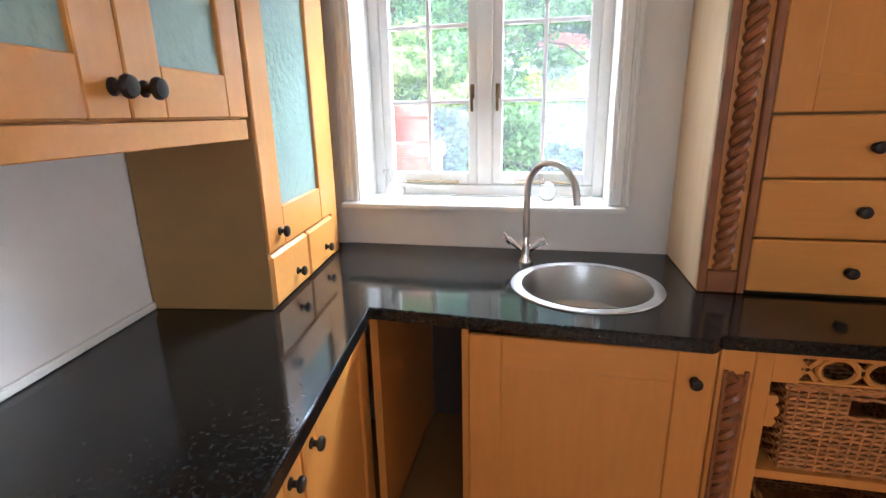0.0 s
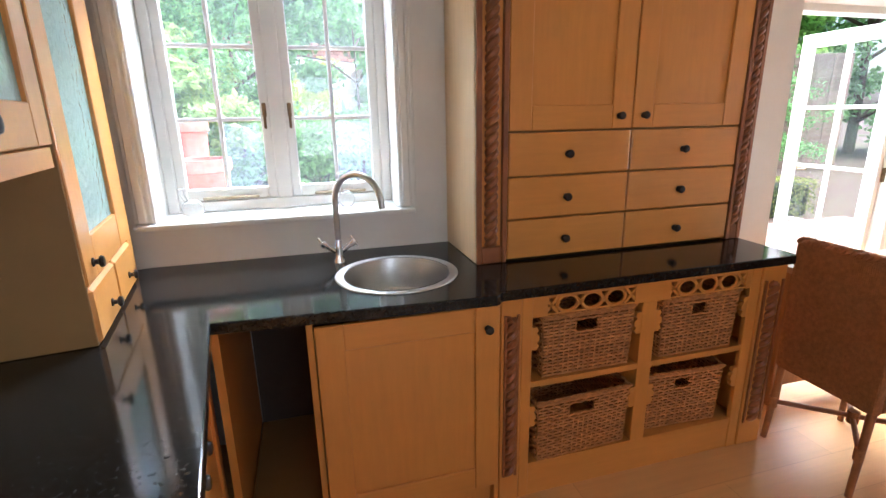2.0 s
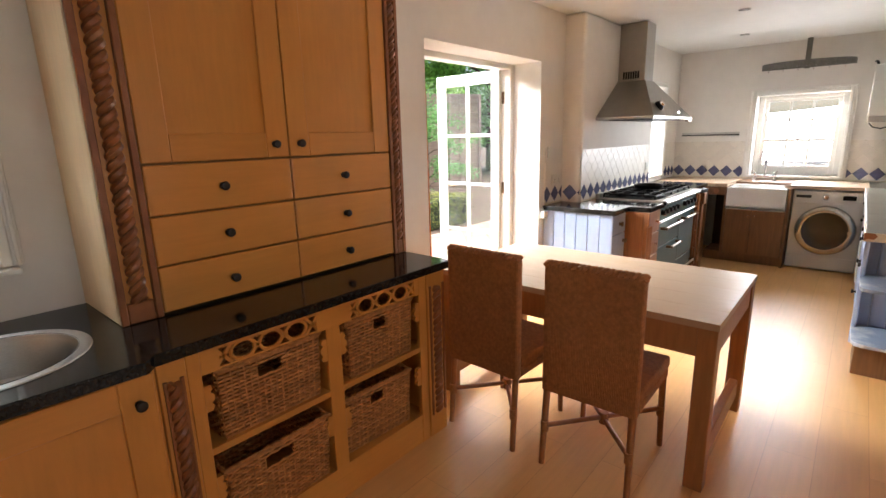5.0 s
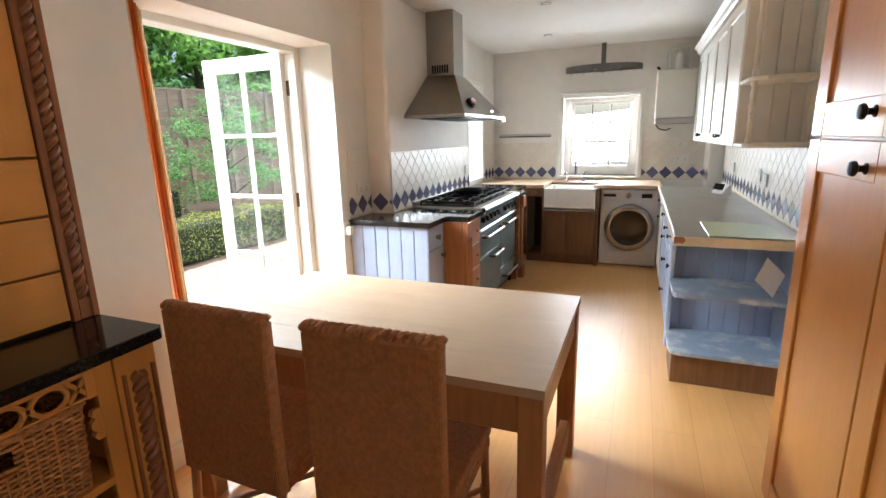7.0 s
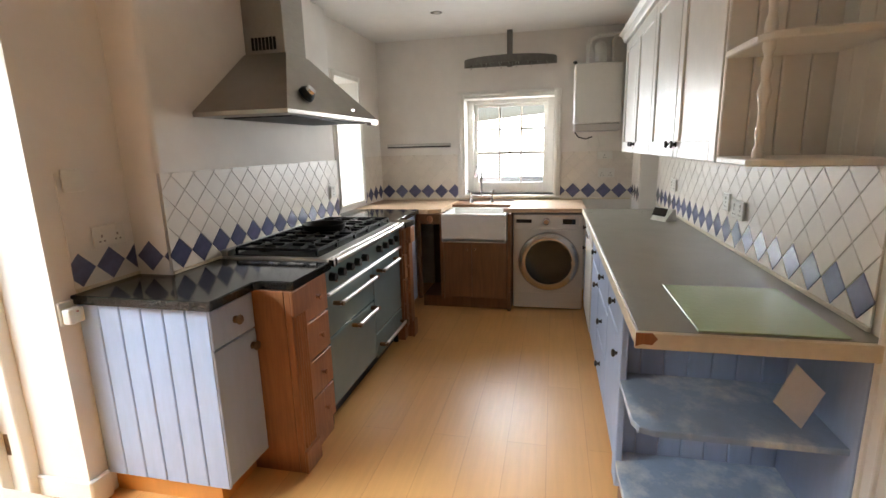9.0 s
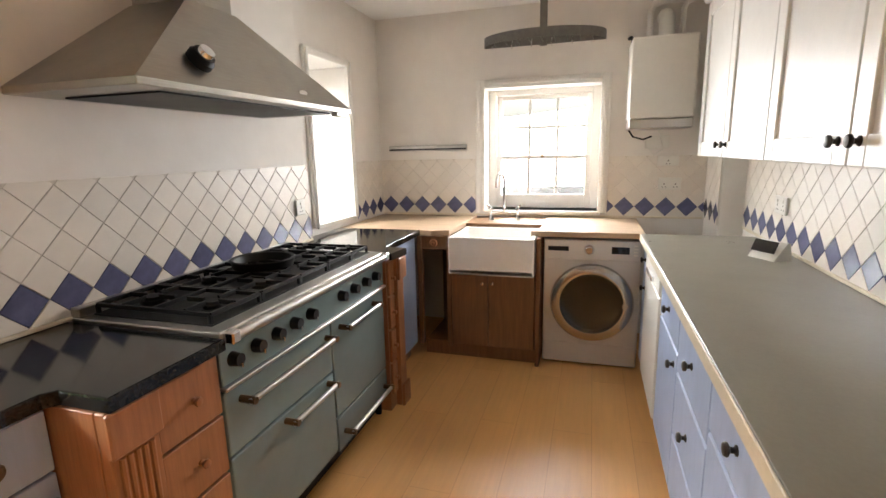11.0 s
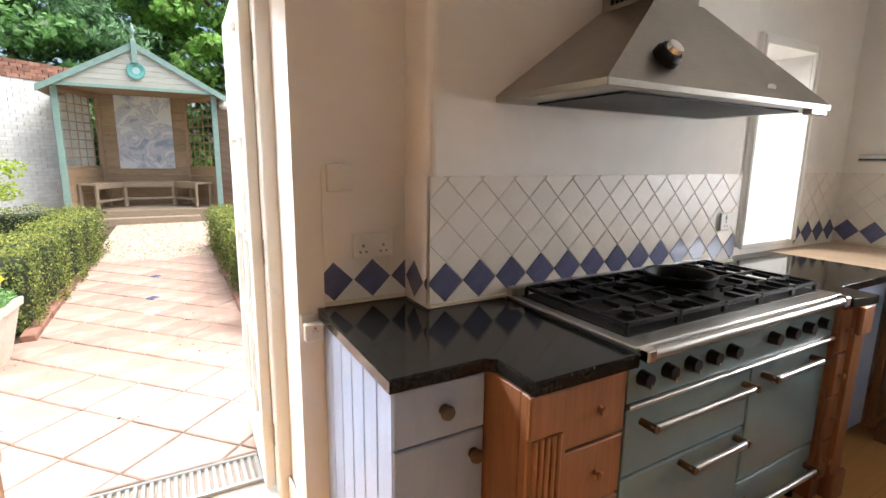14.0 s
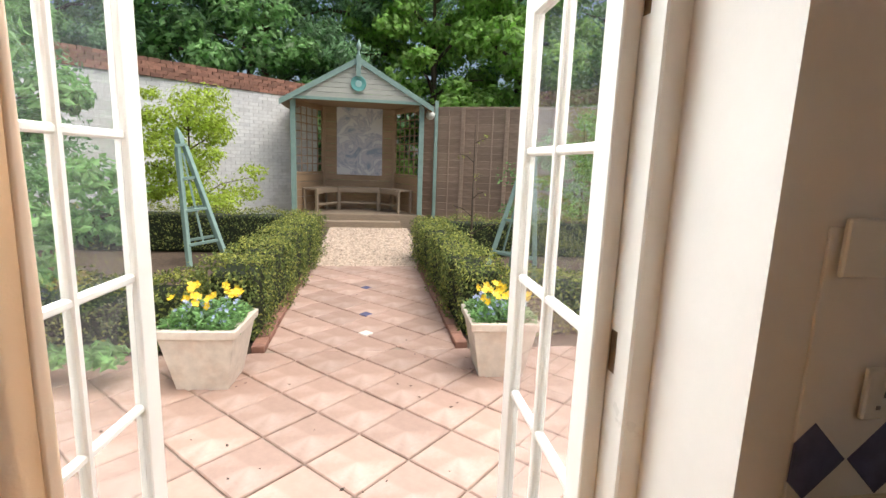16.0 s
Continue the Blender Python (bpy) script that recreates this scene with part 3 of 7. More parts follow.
# ---- garden doors ----
door = thing("door_1", (3.375, 2.36, 0), "pair of white glazed garden doors standing open outwards", "door", kind="structure")
for a, b in ((DX0 - 0.01, DX0 + 0.045), (DX1 - 0.05, DX1 + 0.01)):
    part("door_frame", box(a, 2.29, 0, b, 2.40, DZ + 0.01, 0.005), M_GLOSS, door)
part("door_frame", box(DX0 + 0.045, 2.29, DZ - 0.04, DX1 - 0.05, 2.40, DZ + 0.01, 0.005), M_GLOSS, door)
part("threshold", box(DX0 - 0.01, 2.30, -0.05, DX1 + 0.01, 2.44, 0.012, 0.004), M_GLOSS, door, "worn cream door threshold")


def door_leaf(m, side):
    """A glazed leaf, two panes wide and five high; local x from hinge to lock edge, y its thickness."""
    w, z0, z1, st, d = 0.70, 0.03, 2.02, 0.085, 0.042
    leaf = part("door_leaf", box(0, 0, z0, st, d, z1, 0.004), M_GLOSS, door, m=m)

    def put(name, bm, mat, label=""):
        return part(name, bm, mat, leaf, label, m=m)

    put("stile", box(w - st, 0, z0, w, d, z1, 0.004), M_GLOSS)
    put("rail", box(st, 0.001, z0, w - st, d - 0.001, z0 + 0.18, 0.004), M_GLOSS)
    put("rail", box(st, 0.001, z1 - 0.095, w - st, d - 0.001, z1, 0.004), M_GLOSS)
    g0, g1, gx0, gx1 = z0 + 0.18, z1 - 0.095, st, w - st
    gm = (gx0 + gx1) / 2
    put("glazing_bar", box(gm - 0.014, 0.004, g0, gm + 0.014, d - 0.004, g1, 0.006), M_GLOSS)
    for j in range(1, 4):
        g = g0 + (g1 - g0) * j / 4
        put("glazing_bar", box(gx0, 0.006, g - 0.013, gx1, d - 0.006, g + 0.013, 0.006), M_GLOSS)
    for i in range(2):
        for j in range(4):
            p = put("pane", box((gx0, gm)[i], d / 2 - 0.002, g0 + (g1 - g0) * j / 4, (gm, gx1)[i], d / 2 + 0.002, g0 + (g1 - g0) * (j + 1) / 4), M_GLASS)
            p.visible_shadow = False
    for hz in (0.28, 1.05, 1.80):
        bm = box(-0.028, -0.006 if side > 0 else d, hz - 0.05, 0.03, 0.0 if side > 0 else d + 0.006, hz + 0.05, 0.002)
        rod((-0.002, -0.008 if side > 0 else d + 0.008, hz - 0.052), (-0.002, -0.008 if side > 0 else d + 0.008, hz + 0.052), 0.008, bm=bm)
        put("hinge", bm, M_BRASS, "rusty brown steel butt hinge")
    yb = -0.008 if side > 0 else d + 0.002
    for bz0, bz1 in ((0.06, 0.26), (1.72, 1.98)):
        bm = box(w - 0.05, yb, bz0, w - 0.028, yb + 0.006, bz1, 0.002)
        rod((w - 0.039, yb - 0.002, bz0 - 0.01), (w - 0.039, yb - 0.002, bz1 - 0.04), 0.005, bm=bm)
        rod((w - 0.039, yb - 0.002, (bz0 + bz1) / 2), (w - 0.039, yb - 0.025, (bz0 + bz1) / 2), 0.005, bm=bm)
        put("door_bolt", bm, M_IRON, "black iron door bolt")
    if side > 0:
        bm = box(w - 0.055, -0.006, 0.92, w - 0.02, 0.0, 1.1, 0.003)
        tube([(w - 0.038, -0.005, 1.03), (w - 0.038, -0.05, 1.03), (w - 0.06, -0.055, 1.03), (w - 0.13, -0.055, 1.03)], 0.008, 8, bm)
        put("door_handle", bm, M_BRASS, "brass lever handle")
    return leaf


door_leaf(pose(3.985, 2.375, 0, 0, 0, 88.5), 1)
door_leaf(pose(2.685, 2.375, 0, 0, 0, 84), -1)


# ---- fittings that repeat ----
def knob(parent, at, out=(0, -1, 0), r=0.016, mat=None, m=None, length=0.03):
    """A turned cabinet knob that stands out from a front."""
    prof = [(0, 0), (r * 0.75, 0), (r * 0.75, 0.003), (r * 0.42, 0.006), (r * 0.42, length * 0.45), (r * 0.95, length * 0.62), (r, length * 0.75), (r * 0.85, length * 0.93), (r * 0.4, length), (0, length)]
    bm = lathe(prof, 14)
    bm.transform(Matrix.Translation(at) @ Vector(out).to_track_quat("Z", "Y").to_matrix().to_4x4())
    return part("knob", bm, mat or M_KNOB, parent, smooth=True, m=m)


def shaker(parent, x0, x1, z0, z1, y, mat=None, panel=None, name="door", frame_w=0.085, d=0.022, m=None, glass_mat=None, beads=0):
    """A framed cabinet door that faces -y, with a sunk panel. The front is at y."""
    mat = mat or M_PINE
    c = part(name, box(x0, y, z0, x0 + frame_w, y + d, z1, 0.003), mat, parent, m=m)
    part("stile", box(x1 - frame_w, y, z0, x1, y + d, z1, 0.003), mat, c, m=m)
    hm = M_PINE_H if mat is M_PINE else mat
    part("rail", box(x0 + frame_w, y + 0.0005, z0, x1 - frame_w, y + d, z0 + frame_w, 0.003), hm, c, m=m)
    part("rail", box(x0 + frame_w, y + 0.0005, z1 - frame_w, x1 - frame_w, y + d, z1, 0.003), hm, c, m=m)
    a = frame_w - 0.004
    if glass_mat:
        part("pane", box(x0 + a, y + 0.012, z0 + a, x1 - a, y + 0.016, z1 - a), glass_mat, c, m=m)
    elif beads:
        n = beads
        for i in range(n):
            s0 = x0 + a + (x1 - x0 - 2 * a) * i / n
            part("board", box(s0 + 0.001, y + 0.009, z0 + a, s0 + (x1 - x0 - 2 * a) / n - 0.001, y + 0.018, z1 - a, 0.003), panel or mat, c, m=m)
    else:
        part("panel", box(x0 + a, y + 0.010, z0 + a, x1 - a, y + 0.018, z1 - a), panel or mat, c, m=m)
    return c


def rope_column(parent, x, y, z0, z1, r=0.03, mat=None):
    """A carved rope twist set in a pilaster, facing -y."""
    bm = bmesh.new()
    turns = (z1 - z0) / 0.034
    n = int(turns * 10)
    for k in range(2):
        pts = []
        for i in range(n + 1):
            a = 2 * math.pi * turns * i / n / 2 + math.pi * k
            pts.append((x + r * 0.5 * math.cos(a), y + r * 0.5 * math.sin(a), z0 + (z1 - z0) * i / n))
        tube(pts, r * 0.56, 7, bm)
    return part("rope_moulding", bm, mat or M_ROPE, parent, "reddish carved rope-twist column", smooth=True)


# ---- sink run: west worktop and cupboards ----
# black granite worktop, L-shaped, with a round hole for the sink bowl
def worktop_l():
    v = lambda x, y: tuple((W @ Vector((x, y, 0)))[:2])  # noqa: E731
    inner = (-0.071, 1.505)
    outline = [v(-0.37, -1.7), v(0.277, -1.7), inner, (0.829, 1.447), (0.845, 1.46), (0.86, 1.478), (2.183, 1.486), (2.205, 1.51), (2.21, 2.034), (2.21, 2.213), (-0.40, 2.213), v(-0.37, 0.74)]
    cx, cy, r, seg = 0.552, 1.80, 0.205, 40
    bm = bmesh.new()
    for h in (0.866, 0.902):
        loop = [bm.verts.new((x, y, h)) for x, y in outline]
        hole = [bm.verts.new((cx + r * math.cos(2 * math.pi * i / seg), cy + r * math.sin(2 * math.pi * i / seg), h)) for i in range(seg)]
        edges = [bm.edges.new((some[i], some[(i + 1) % len(some)])) for some in (loop, hole) for i in range(len(some))]
        bmesh.ops.triangle_fill(bm, use_beauty=True, edges=edges)
        if h < 0.9:
            low = (loop, hole)
        else:
            for a, b in zip(low, (loop, hole)):
                for i in range(len(a)):
                    j = (i + 1) % len(a)
                    bm.faces.new((a[i], a[j], b[j], b[i]))
    bm.normal_update()
    rim = [e for e in bm.edges if all(abs(v_.co.z - 0.902) < 1e-4 for v_ in e.verts) and len(e.link_faces) == 2 and any(abs(f.normal.z) < 0.5 for f in e.link_faces)]
    bmesh.ops.bevel(bm, geom=rim, offset=0.005, segments=2, affect="EDGES", profile=0.5)
    return single("granite_worktop", bm, M_GRANITE, (0.5, 1.8, 0.866), "polished black granite worktop with a round sink cut-out", "worktop")


worktop_l()
prof = [(0.0, 0.735), (0.12, 0.737), (0.172, 0.748), (0.192, 0.775), (0.198, 0.88), (0.203, 0.905), (0.222, 0.909), (0.236, 0.907), (0.238, 0.903), (0.203, 0.8995), (0.196, 0.88), (0.189, 0.777), (0.165, 0.75), (0.0, 0.733)]
bowl = thing("round_sink", (0.552, 1.80, 0.733), "round brushed stainless steel sink bowl set in granite", "sink")
part("bowl", lathe(prof[::-1], 48, m=Matrix.Translation((0.552, 1.80, 0))), M_STEEL, bowl, smooth=True)
part("waste", lathe([(0, 0.741), (0.03, 0.741), (0.038, 0.739), (0.038, 0.735)], 20, m=Matrix.Translation((0.552, 1.80, 0))), M_CHROME, bowl, "chrome waste", smooth=True)

tap = thing("mixer_tap", (0.34, 2.03, 0.902), "brushed steel swan-neck mixer tap with cross handles", "tap")
tx, ty = 0.35, 2.027
part("tap_base", lathe([(0, 0.9), (0.026, 0.9), (0.026, 0.91), (0.017, 0.93), (0.02, 0.955), (0.016, 0.985), (0.013, 1.0), (0, 1.0)], 18, m=Matrix.Translation((tx, ty, 0))), M_CHROME, tap, smooth=True)
pts = [(tx, ty, 0.98), (tx, ty, 1.08), (tx, ty, 1.165)]
dx, dy = 0.69, -0.72
for i in range(13):
    a = math.pi * i / 12
    u = 0.1185 * (1 - math.cos(a))
    pts.append((tx + dx * u, ty + dy * u, 1.165 + 0.112 * math.sin(a)))
pts.append((tx + dx * 0.24, ty + dy * 0.24, 1.15))
part("spout", tube(pts, 0.0125, 12), M_STEEL, tap, "brushed swan-neck spout", smooth=True)
for s in (-1, 1):
    hx, hy = tx + s * 0.055, ty - 0.012
    bm = rod((tx, ty, 0.94), (hx, hy, 0.985), 0.010)
    rod((hx - 0.004 * s, hy, 0.98), (hx + 0.012 * s, hy - 0.002, 0.994), 0.014, bm=bm)
    for a in (0, 90):
        ca, sa = math.cos(radians(a + 20)) * 0.026, math.sin(radians(a + 20)) * 0.026
        rod((hx + 0.012 * s - sa * 0.5, hy - ca, 0.994 + sa * 0.8), (hx + 0.012 * s + sa * 0.5, hy + ca, 0.994 - sa * 0.8), 0.0055, bm=bm)
    part("cross_handle", bm, M_CHROME, tap, smooth=True)

for x, y, k in ((-0.235, 2.30, 1.0), (0.42, 2.32, 0.85)):
    o = thing("glass_ornament", (x, y, 1.088), "small clear glass ornament on the window sill", "ornament", "ornaments on the sill")
    part("body", lathe([(0, 1.0885), (0.026 * k, 1.0885), (0.042 * k, 1.105), (0.046 * k, 1.125), (0.036 * k, 1.15), (0.016 * k, 1.162), (0, 1.164)], 18, m=Matrix.Translation((x, y, 0))), M_CLEAR, o, smooth=True)
    part("neck", tube([(x - 0.02 * k, y, 1.15), (x - 0.035 * k, y, 1.185), (x - 0.03 * k, y, 1.21), (x - 0.05 * k, y - 0.004, 1.205)], 0.008, 8), M_CLEAR, o, smooth=True)

# trim strip and upstand along the west wall
structure("trim", box(-0.371, -1.7, 0.903, -0.358, 0.0, 0.925, 0.003), M_GLOSS, "white strip behind the worktop").matrix_basis = W

# cupboards under the west worktop
cab = thing("base_cabinet", W, "honey maple base cupboard under the granite worktop", "cabinet")
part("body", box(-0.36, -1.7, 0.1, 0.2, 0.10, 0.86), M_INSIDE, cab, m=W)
part("plinth", box(-0.36, -1.7, 0.0, 0.16, -0.03, 0.1), M_BROWN, cab, m=W)
WD = W @ pose(0.24, 0, 0, 0, 0, 90)  # doors of the west run face local -y
for i, (a, b) in enumerate(((-0.47, 0.075), (-1.1, -0.475), (-1.65, -1.105))):
    d = shaker(cab, a, b, 0.13, 0.852, 0.0, m=WD)
    knob(d, (-0.42 if i == 0 else b - 0.06, 0.0, 0.785), m=WD)

# cupboard under the sink with an open dark bay beside it
cab = thing("base_cabinet", (0.4, 1.5, 0), "honey maple sink cupboard beside an open bay", "cabinet")
part("side_panel", box(-0.085, 1.53, 0.1, -0.06, 2.2, 0.86), M_PINE, cab)
part("side_panel", box(0.20, 1.50, 0.1, 0.222, 2.2, 0.86, 0.002), M_PINE, cab)
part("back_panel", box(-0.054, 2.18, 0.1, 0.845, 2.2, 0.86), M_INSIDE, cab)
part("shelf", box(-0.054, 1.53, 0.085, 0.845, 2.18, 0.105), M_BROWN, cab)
part("side_panel", box(0.845, 1.50, 0.0, 0.862, 2.2, 0.86), M_PINE, cab)
part("plinth", box(-0.05, 1.54, 0.0, 0.845, 1.56, 0.085), M_PINE, cab)
d = shaker(cab, 0.225, 0.85, 0.115, 0.855, 1.475, frame_w=0.09)
knob(d, (0.805, 1.475, 0.775))

# wall cupboards and tall glazed cupboard on the worktop, west
WU = W @ pose(0, 0, 0, 0, 0, 90)  # local x along the wall to the north, front faces -y


def in_wu(x0, d0, z0, x1, d1, z1, bevel=0.002):
    """A box by its stretch along the wall, its depth behind the front and its height."""
    return box(x0, d0, z0, x1, d1, z1, bevel)


def glazed_cupboard():
    cab = thing("wall_cabinet", W @ Matrix.Translation((-0.18, -0.45, 1.39)), "honey maple wall cupboard with rippled glass doors", "cabinet")
    x0, x1, z0, z1, f = -0.87, -0.02, 1.437, 2.16, -0.0
    part("top_panel", in_wu(x0, f + 0.022, z1 - 0.02, x1, 0.368, z1), M_PINE, cab, m=WU)
    part("bottom_panel", in_wu(x0, f + 0.022, z0, x1, 0.368, z0 + 0.02), M_PINE, cab, m=WU)
    part("back_panel", in_wu(x0, 0.355, z0 + 0.02, x1, 0.368, z1 - 0.02), M_SIDE, cab, m=WU)
    for a in (x0, (x0 + x1) / 2 - 0.009, x1 - 0.018):
        part("side_panel", in_wu(a, f + 0.022, z0 + 0.02, a + 0.018, 0.355, z1 - 0.02), M_PINE, cab, m=WU)
    part("pelmet", in_wu(x0, f + 0.006, z0 - 0.05, x1, f + 0.03, z0 - 0.001), M_PINE_H, cab, m=WU)
    xm = (x0 + x1) / 2
    for a, b, k in ((x0, xm - 0.002, xm - 0.035), (xm + 0.002, x1, xm + 0.04)):
        d = shaker(cab, a, b, z0 + 0.004, z1, f, frame_w=0.095, m=WU, glass_mat=M_FROST)
        knob(d, (k, f, z0 + 0.055), r=0.02, length=0.038, m=WU)
    return cab


glazed_cupboard()


def tall_cupboard():
    cab = thing("tall_cabinet", W @ Matrix.Translation((-0.18, 0.36, 0.903)), "tall honey maple cupboard with frosted glass door and small drawers", "cabinet")
    x0, x1, z0, z1 = 0.0, 0.585, 0.903, 2.2
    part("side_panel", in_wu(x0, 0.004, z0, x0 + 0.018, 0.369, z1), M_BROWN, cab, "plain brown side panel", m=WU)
    part("side_panel", in_wu(x1 - 0.018, 0.022, z0, x1, 0.369, z1), M_PINE, cab, m=WU)
    part("back_panel", in_wu(x0 + 0.018, 0.355, z0, x1 - 0.018, 0.369, z1), M_SIDE, cab, m=WU)
    part("top_panel", in_wu(x0 + 0.018, 0.022, z1 - 0.02, x1 - 0.018, 0.355, z1), M_PINE, cab, m=WU)
    part("shelf", in_wu(x0 + 0.018, 0.024, 1.055, x1 - 0.018, 0.355, 1.068), M_PINE, cab, m=WU)
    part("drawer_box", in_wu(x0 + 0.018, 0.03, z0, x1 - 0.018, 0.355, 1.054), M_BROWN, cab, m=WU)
    d = shaker(cab, x0 + 0.004, x1, 1.07, z1, -0.002, frame_w=0.118, m=WU, glass_mat=M_FROST)
    knob(d, (x0 + 0.085, -0.002, 1.118), r=0.017, m=WU)
    xm = (x0 + x1) / 2 + 0.005
    for a, b in ((x0 + 0.004, xm - 0.002), (xm + 0.002, x1)):
        dr = part("drawer", in_wu(a, -0.006, 0.906, b, 0.02, 1.064, 0.01), M_PINE_H, cab, m=WU)
        knob(dr, ((a + b) / 2 + 0.03, -0.006, 0.965), r=0.016, m=WU)
    part("side_trim", in_wu(x1 + 0.001, 0.0, z0, x1 + 0.075, 0.02, z1), M_PINE, cab, m=WU)
    return cab


tall_cupboard()


# ---- dresser ----
def dresser():
    cab = thing("dresser", (1.54, 1.80, 0.903), "honey maple dresser cupboard with six drawers and rope-carved pilasters", "cabinet")
    z0, z1 = 0.903, 2.36
    part("side_panel", box(0.879, 1.805, z0, 0.90, 2.213, z1, 0.002), M_SIDE, cab, "pale maple side panel")
    part("side_panel", box(2.185, 1.805, z0, 2.205, 2.03, z1, 0.002), M_SIDE, cab, "pale maple side panel")
    part("carcass", box(0.902, 1.83, z0, 2.183, 2.02, z1), M_BROWN, cab)
    for x0, x1 in ((0.879, 1.008), (2.122, 2.205)):
        part("pilaster", box(x0, 1.812, z0, x1, 1.829, z1, 0.003), M_PINE, cab)
        part("pilaster_edge", box(x0, 1.792, z0, x0 + 0.022, 1.812, z1, 0.003), M_ROPE, cab)
        part("pilaster_edge", box(x1 - 0.022, 1.792, z0, x1, 1.812, z1, 0.003), M_ROPE, cab)
        part("plinth_block", box(x0 + 0.022, 1.794, z0, x1 - 0.022, 1.812, z0 + 0.07, 0.004), M_ROPE, cab)
        rope_column(cab, (x0 + x1) / 2, 1.806, z0 + 0.075, z1, min(0.027, (x1 - x0) * 0.27))
    for i, (x0, x1, k) in enumerate(((1.012, 1.56, 1.27), (1.565, 2.118, 1.825))):
        for j, (a, b) in enumerate(((0.912, 1.073), (1.078, 1.246), (1.251, 1.42))):
            dr = part("drawer", box(x0, 1.796, a, x1, 1.82, b, 0.006, seg=2), M_PINE_H, cab)
            knob(dr, (k, 1.796, (0.985, 1.16, 1.334)[j]), r=0.017)
        d = shaker(cab, x0, x1, 1.427, z1 - 0.03, 1.797, frame_w=0.095)
        knob(d, (1.497 if i == 0 else 1.612, 1.797, 1.478), r=0.016)
    part("cornice", box(0.87, 1.77, z1, 2.215, 2.02, z1 + 0.05, 0.01), M_PINE_H, cab)
    return cab


dresser()


# ---- open base unit under the dresser, with baskets ----
def fret(parent, x0, x1, z0, z1, y):
    """A pierced strip of rings between crosses."""
    n, h = 3, (z1 - z0)
    bm = box(x0, y, z1 - 0.006, x1, y + 0.014, z1)
    box(x0, y, z0, x1, y + 0.014, z0 + 0.006, bm=bm)
    cells = [(x0 + h * 0.45 + (x1 - x0 - h * 0.9) * (i + 0.5) / n) for i in range(n)]
    for c in cells:
        rx, rz, zc = h * 0.58, h * 0.44, (z0 + z1) / 2
        pts = [(c + rx * math.cos(a * math.pi / 12), y + 0.007, zc + rz * math.sin(a * math.pi / 12)) for a in range(24)]
        tube(pts, 0.007, 6, bm, closed=True)
    marks = [x0 + h * 0.22] + [(a + b) / 2 for a, b in zip(cells, cells[1:])] + [x1 - h * 0.22]
    for c in marks:
        for s in (-1, 1):
            bar((c - h * 0.36, y + 0.007, (z0 + z1) / 2 - s * h * 0.42), (c + h * 0.36, y + 0.007, (z0 + z1) / 2 + s * h * 0.42), 0.012, 0.010, bm, up=(0, 1, 0))
    return part("fretwork", bm, M_PINE, parent, "pierced fretwork of rings and crosses")


def scroll_bracket(parent, x, y, z, s):
    """A small cut-out runner bracket beside a basket."""
    pts = [(0, 0.045), (0.02, 0.045), (0.026, 0.03), (0.018, 0.02), (0.03, 0.008), (0.03, -0.01), (0.02, -0.018), (0.028, -0.03), (0.02, -0.045), (0, -0.045)]
    return part("bracket", prism([(x + s * a, z + b) for a, b in pts], y, y + 0.018, "y"), M_PINE, parent)


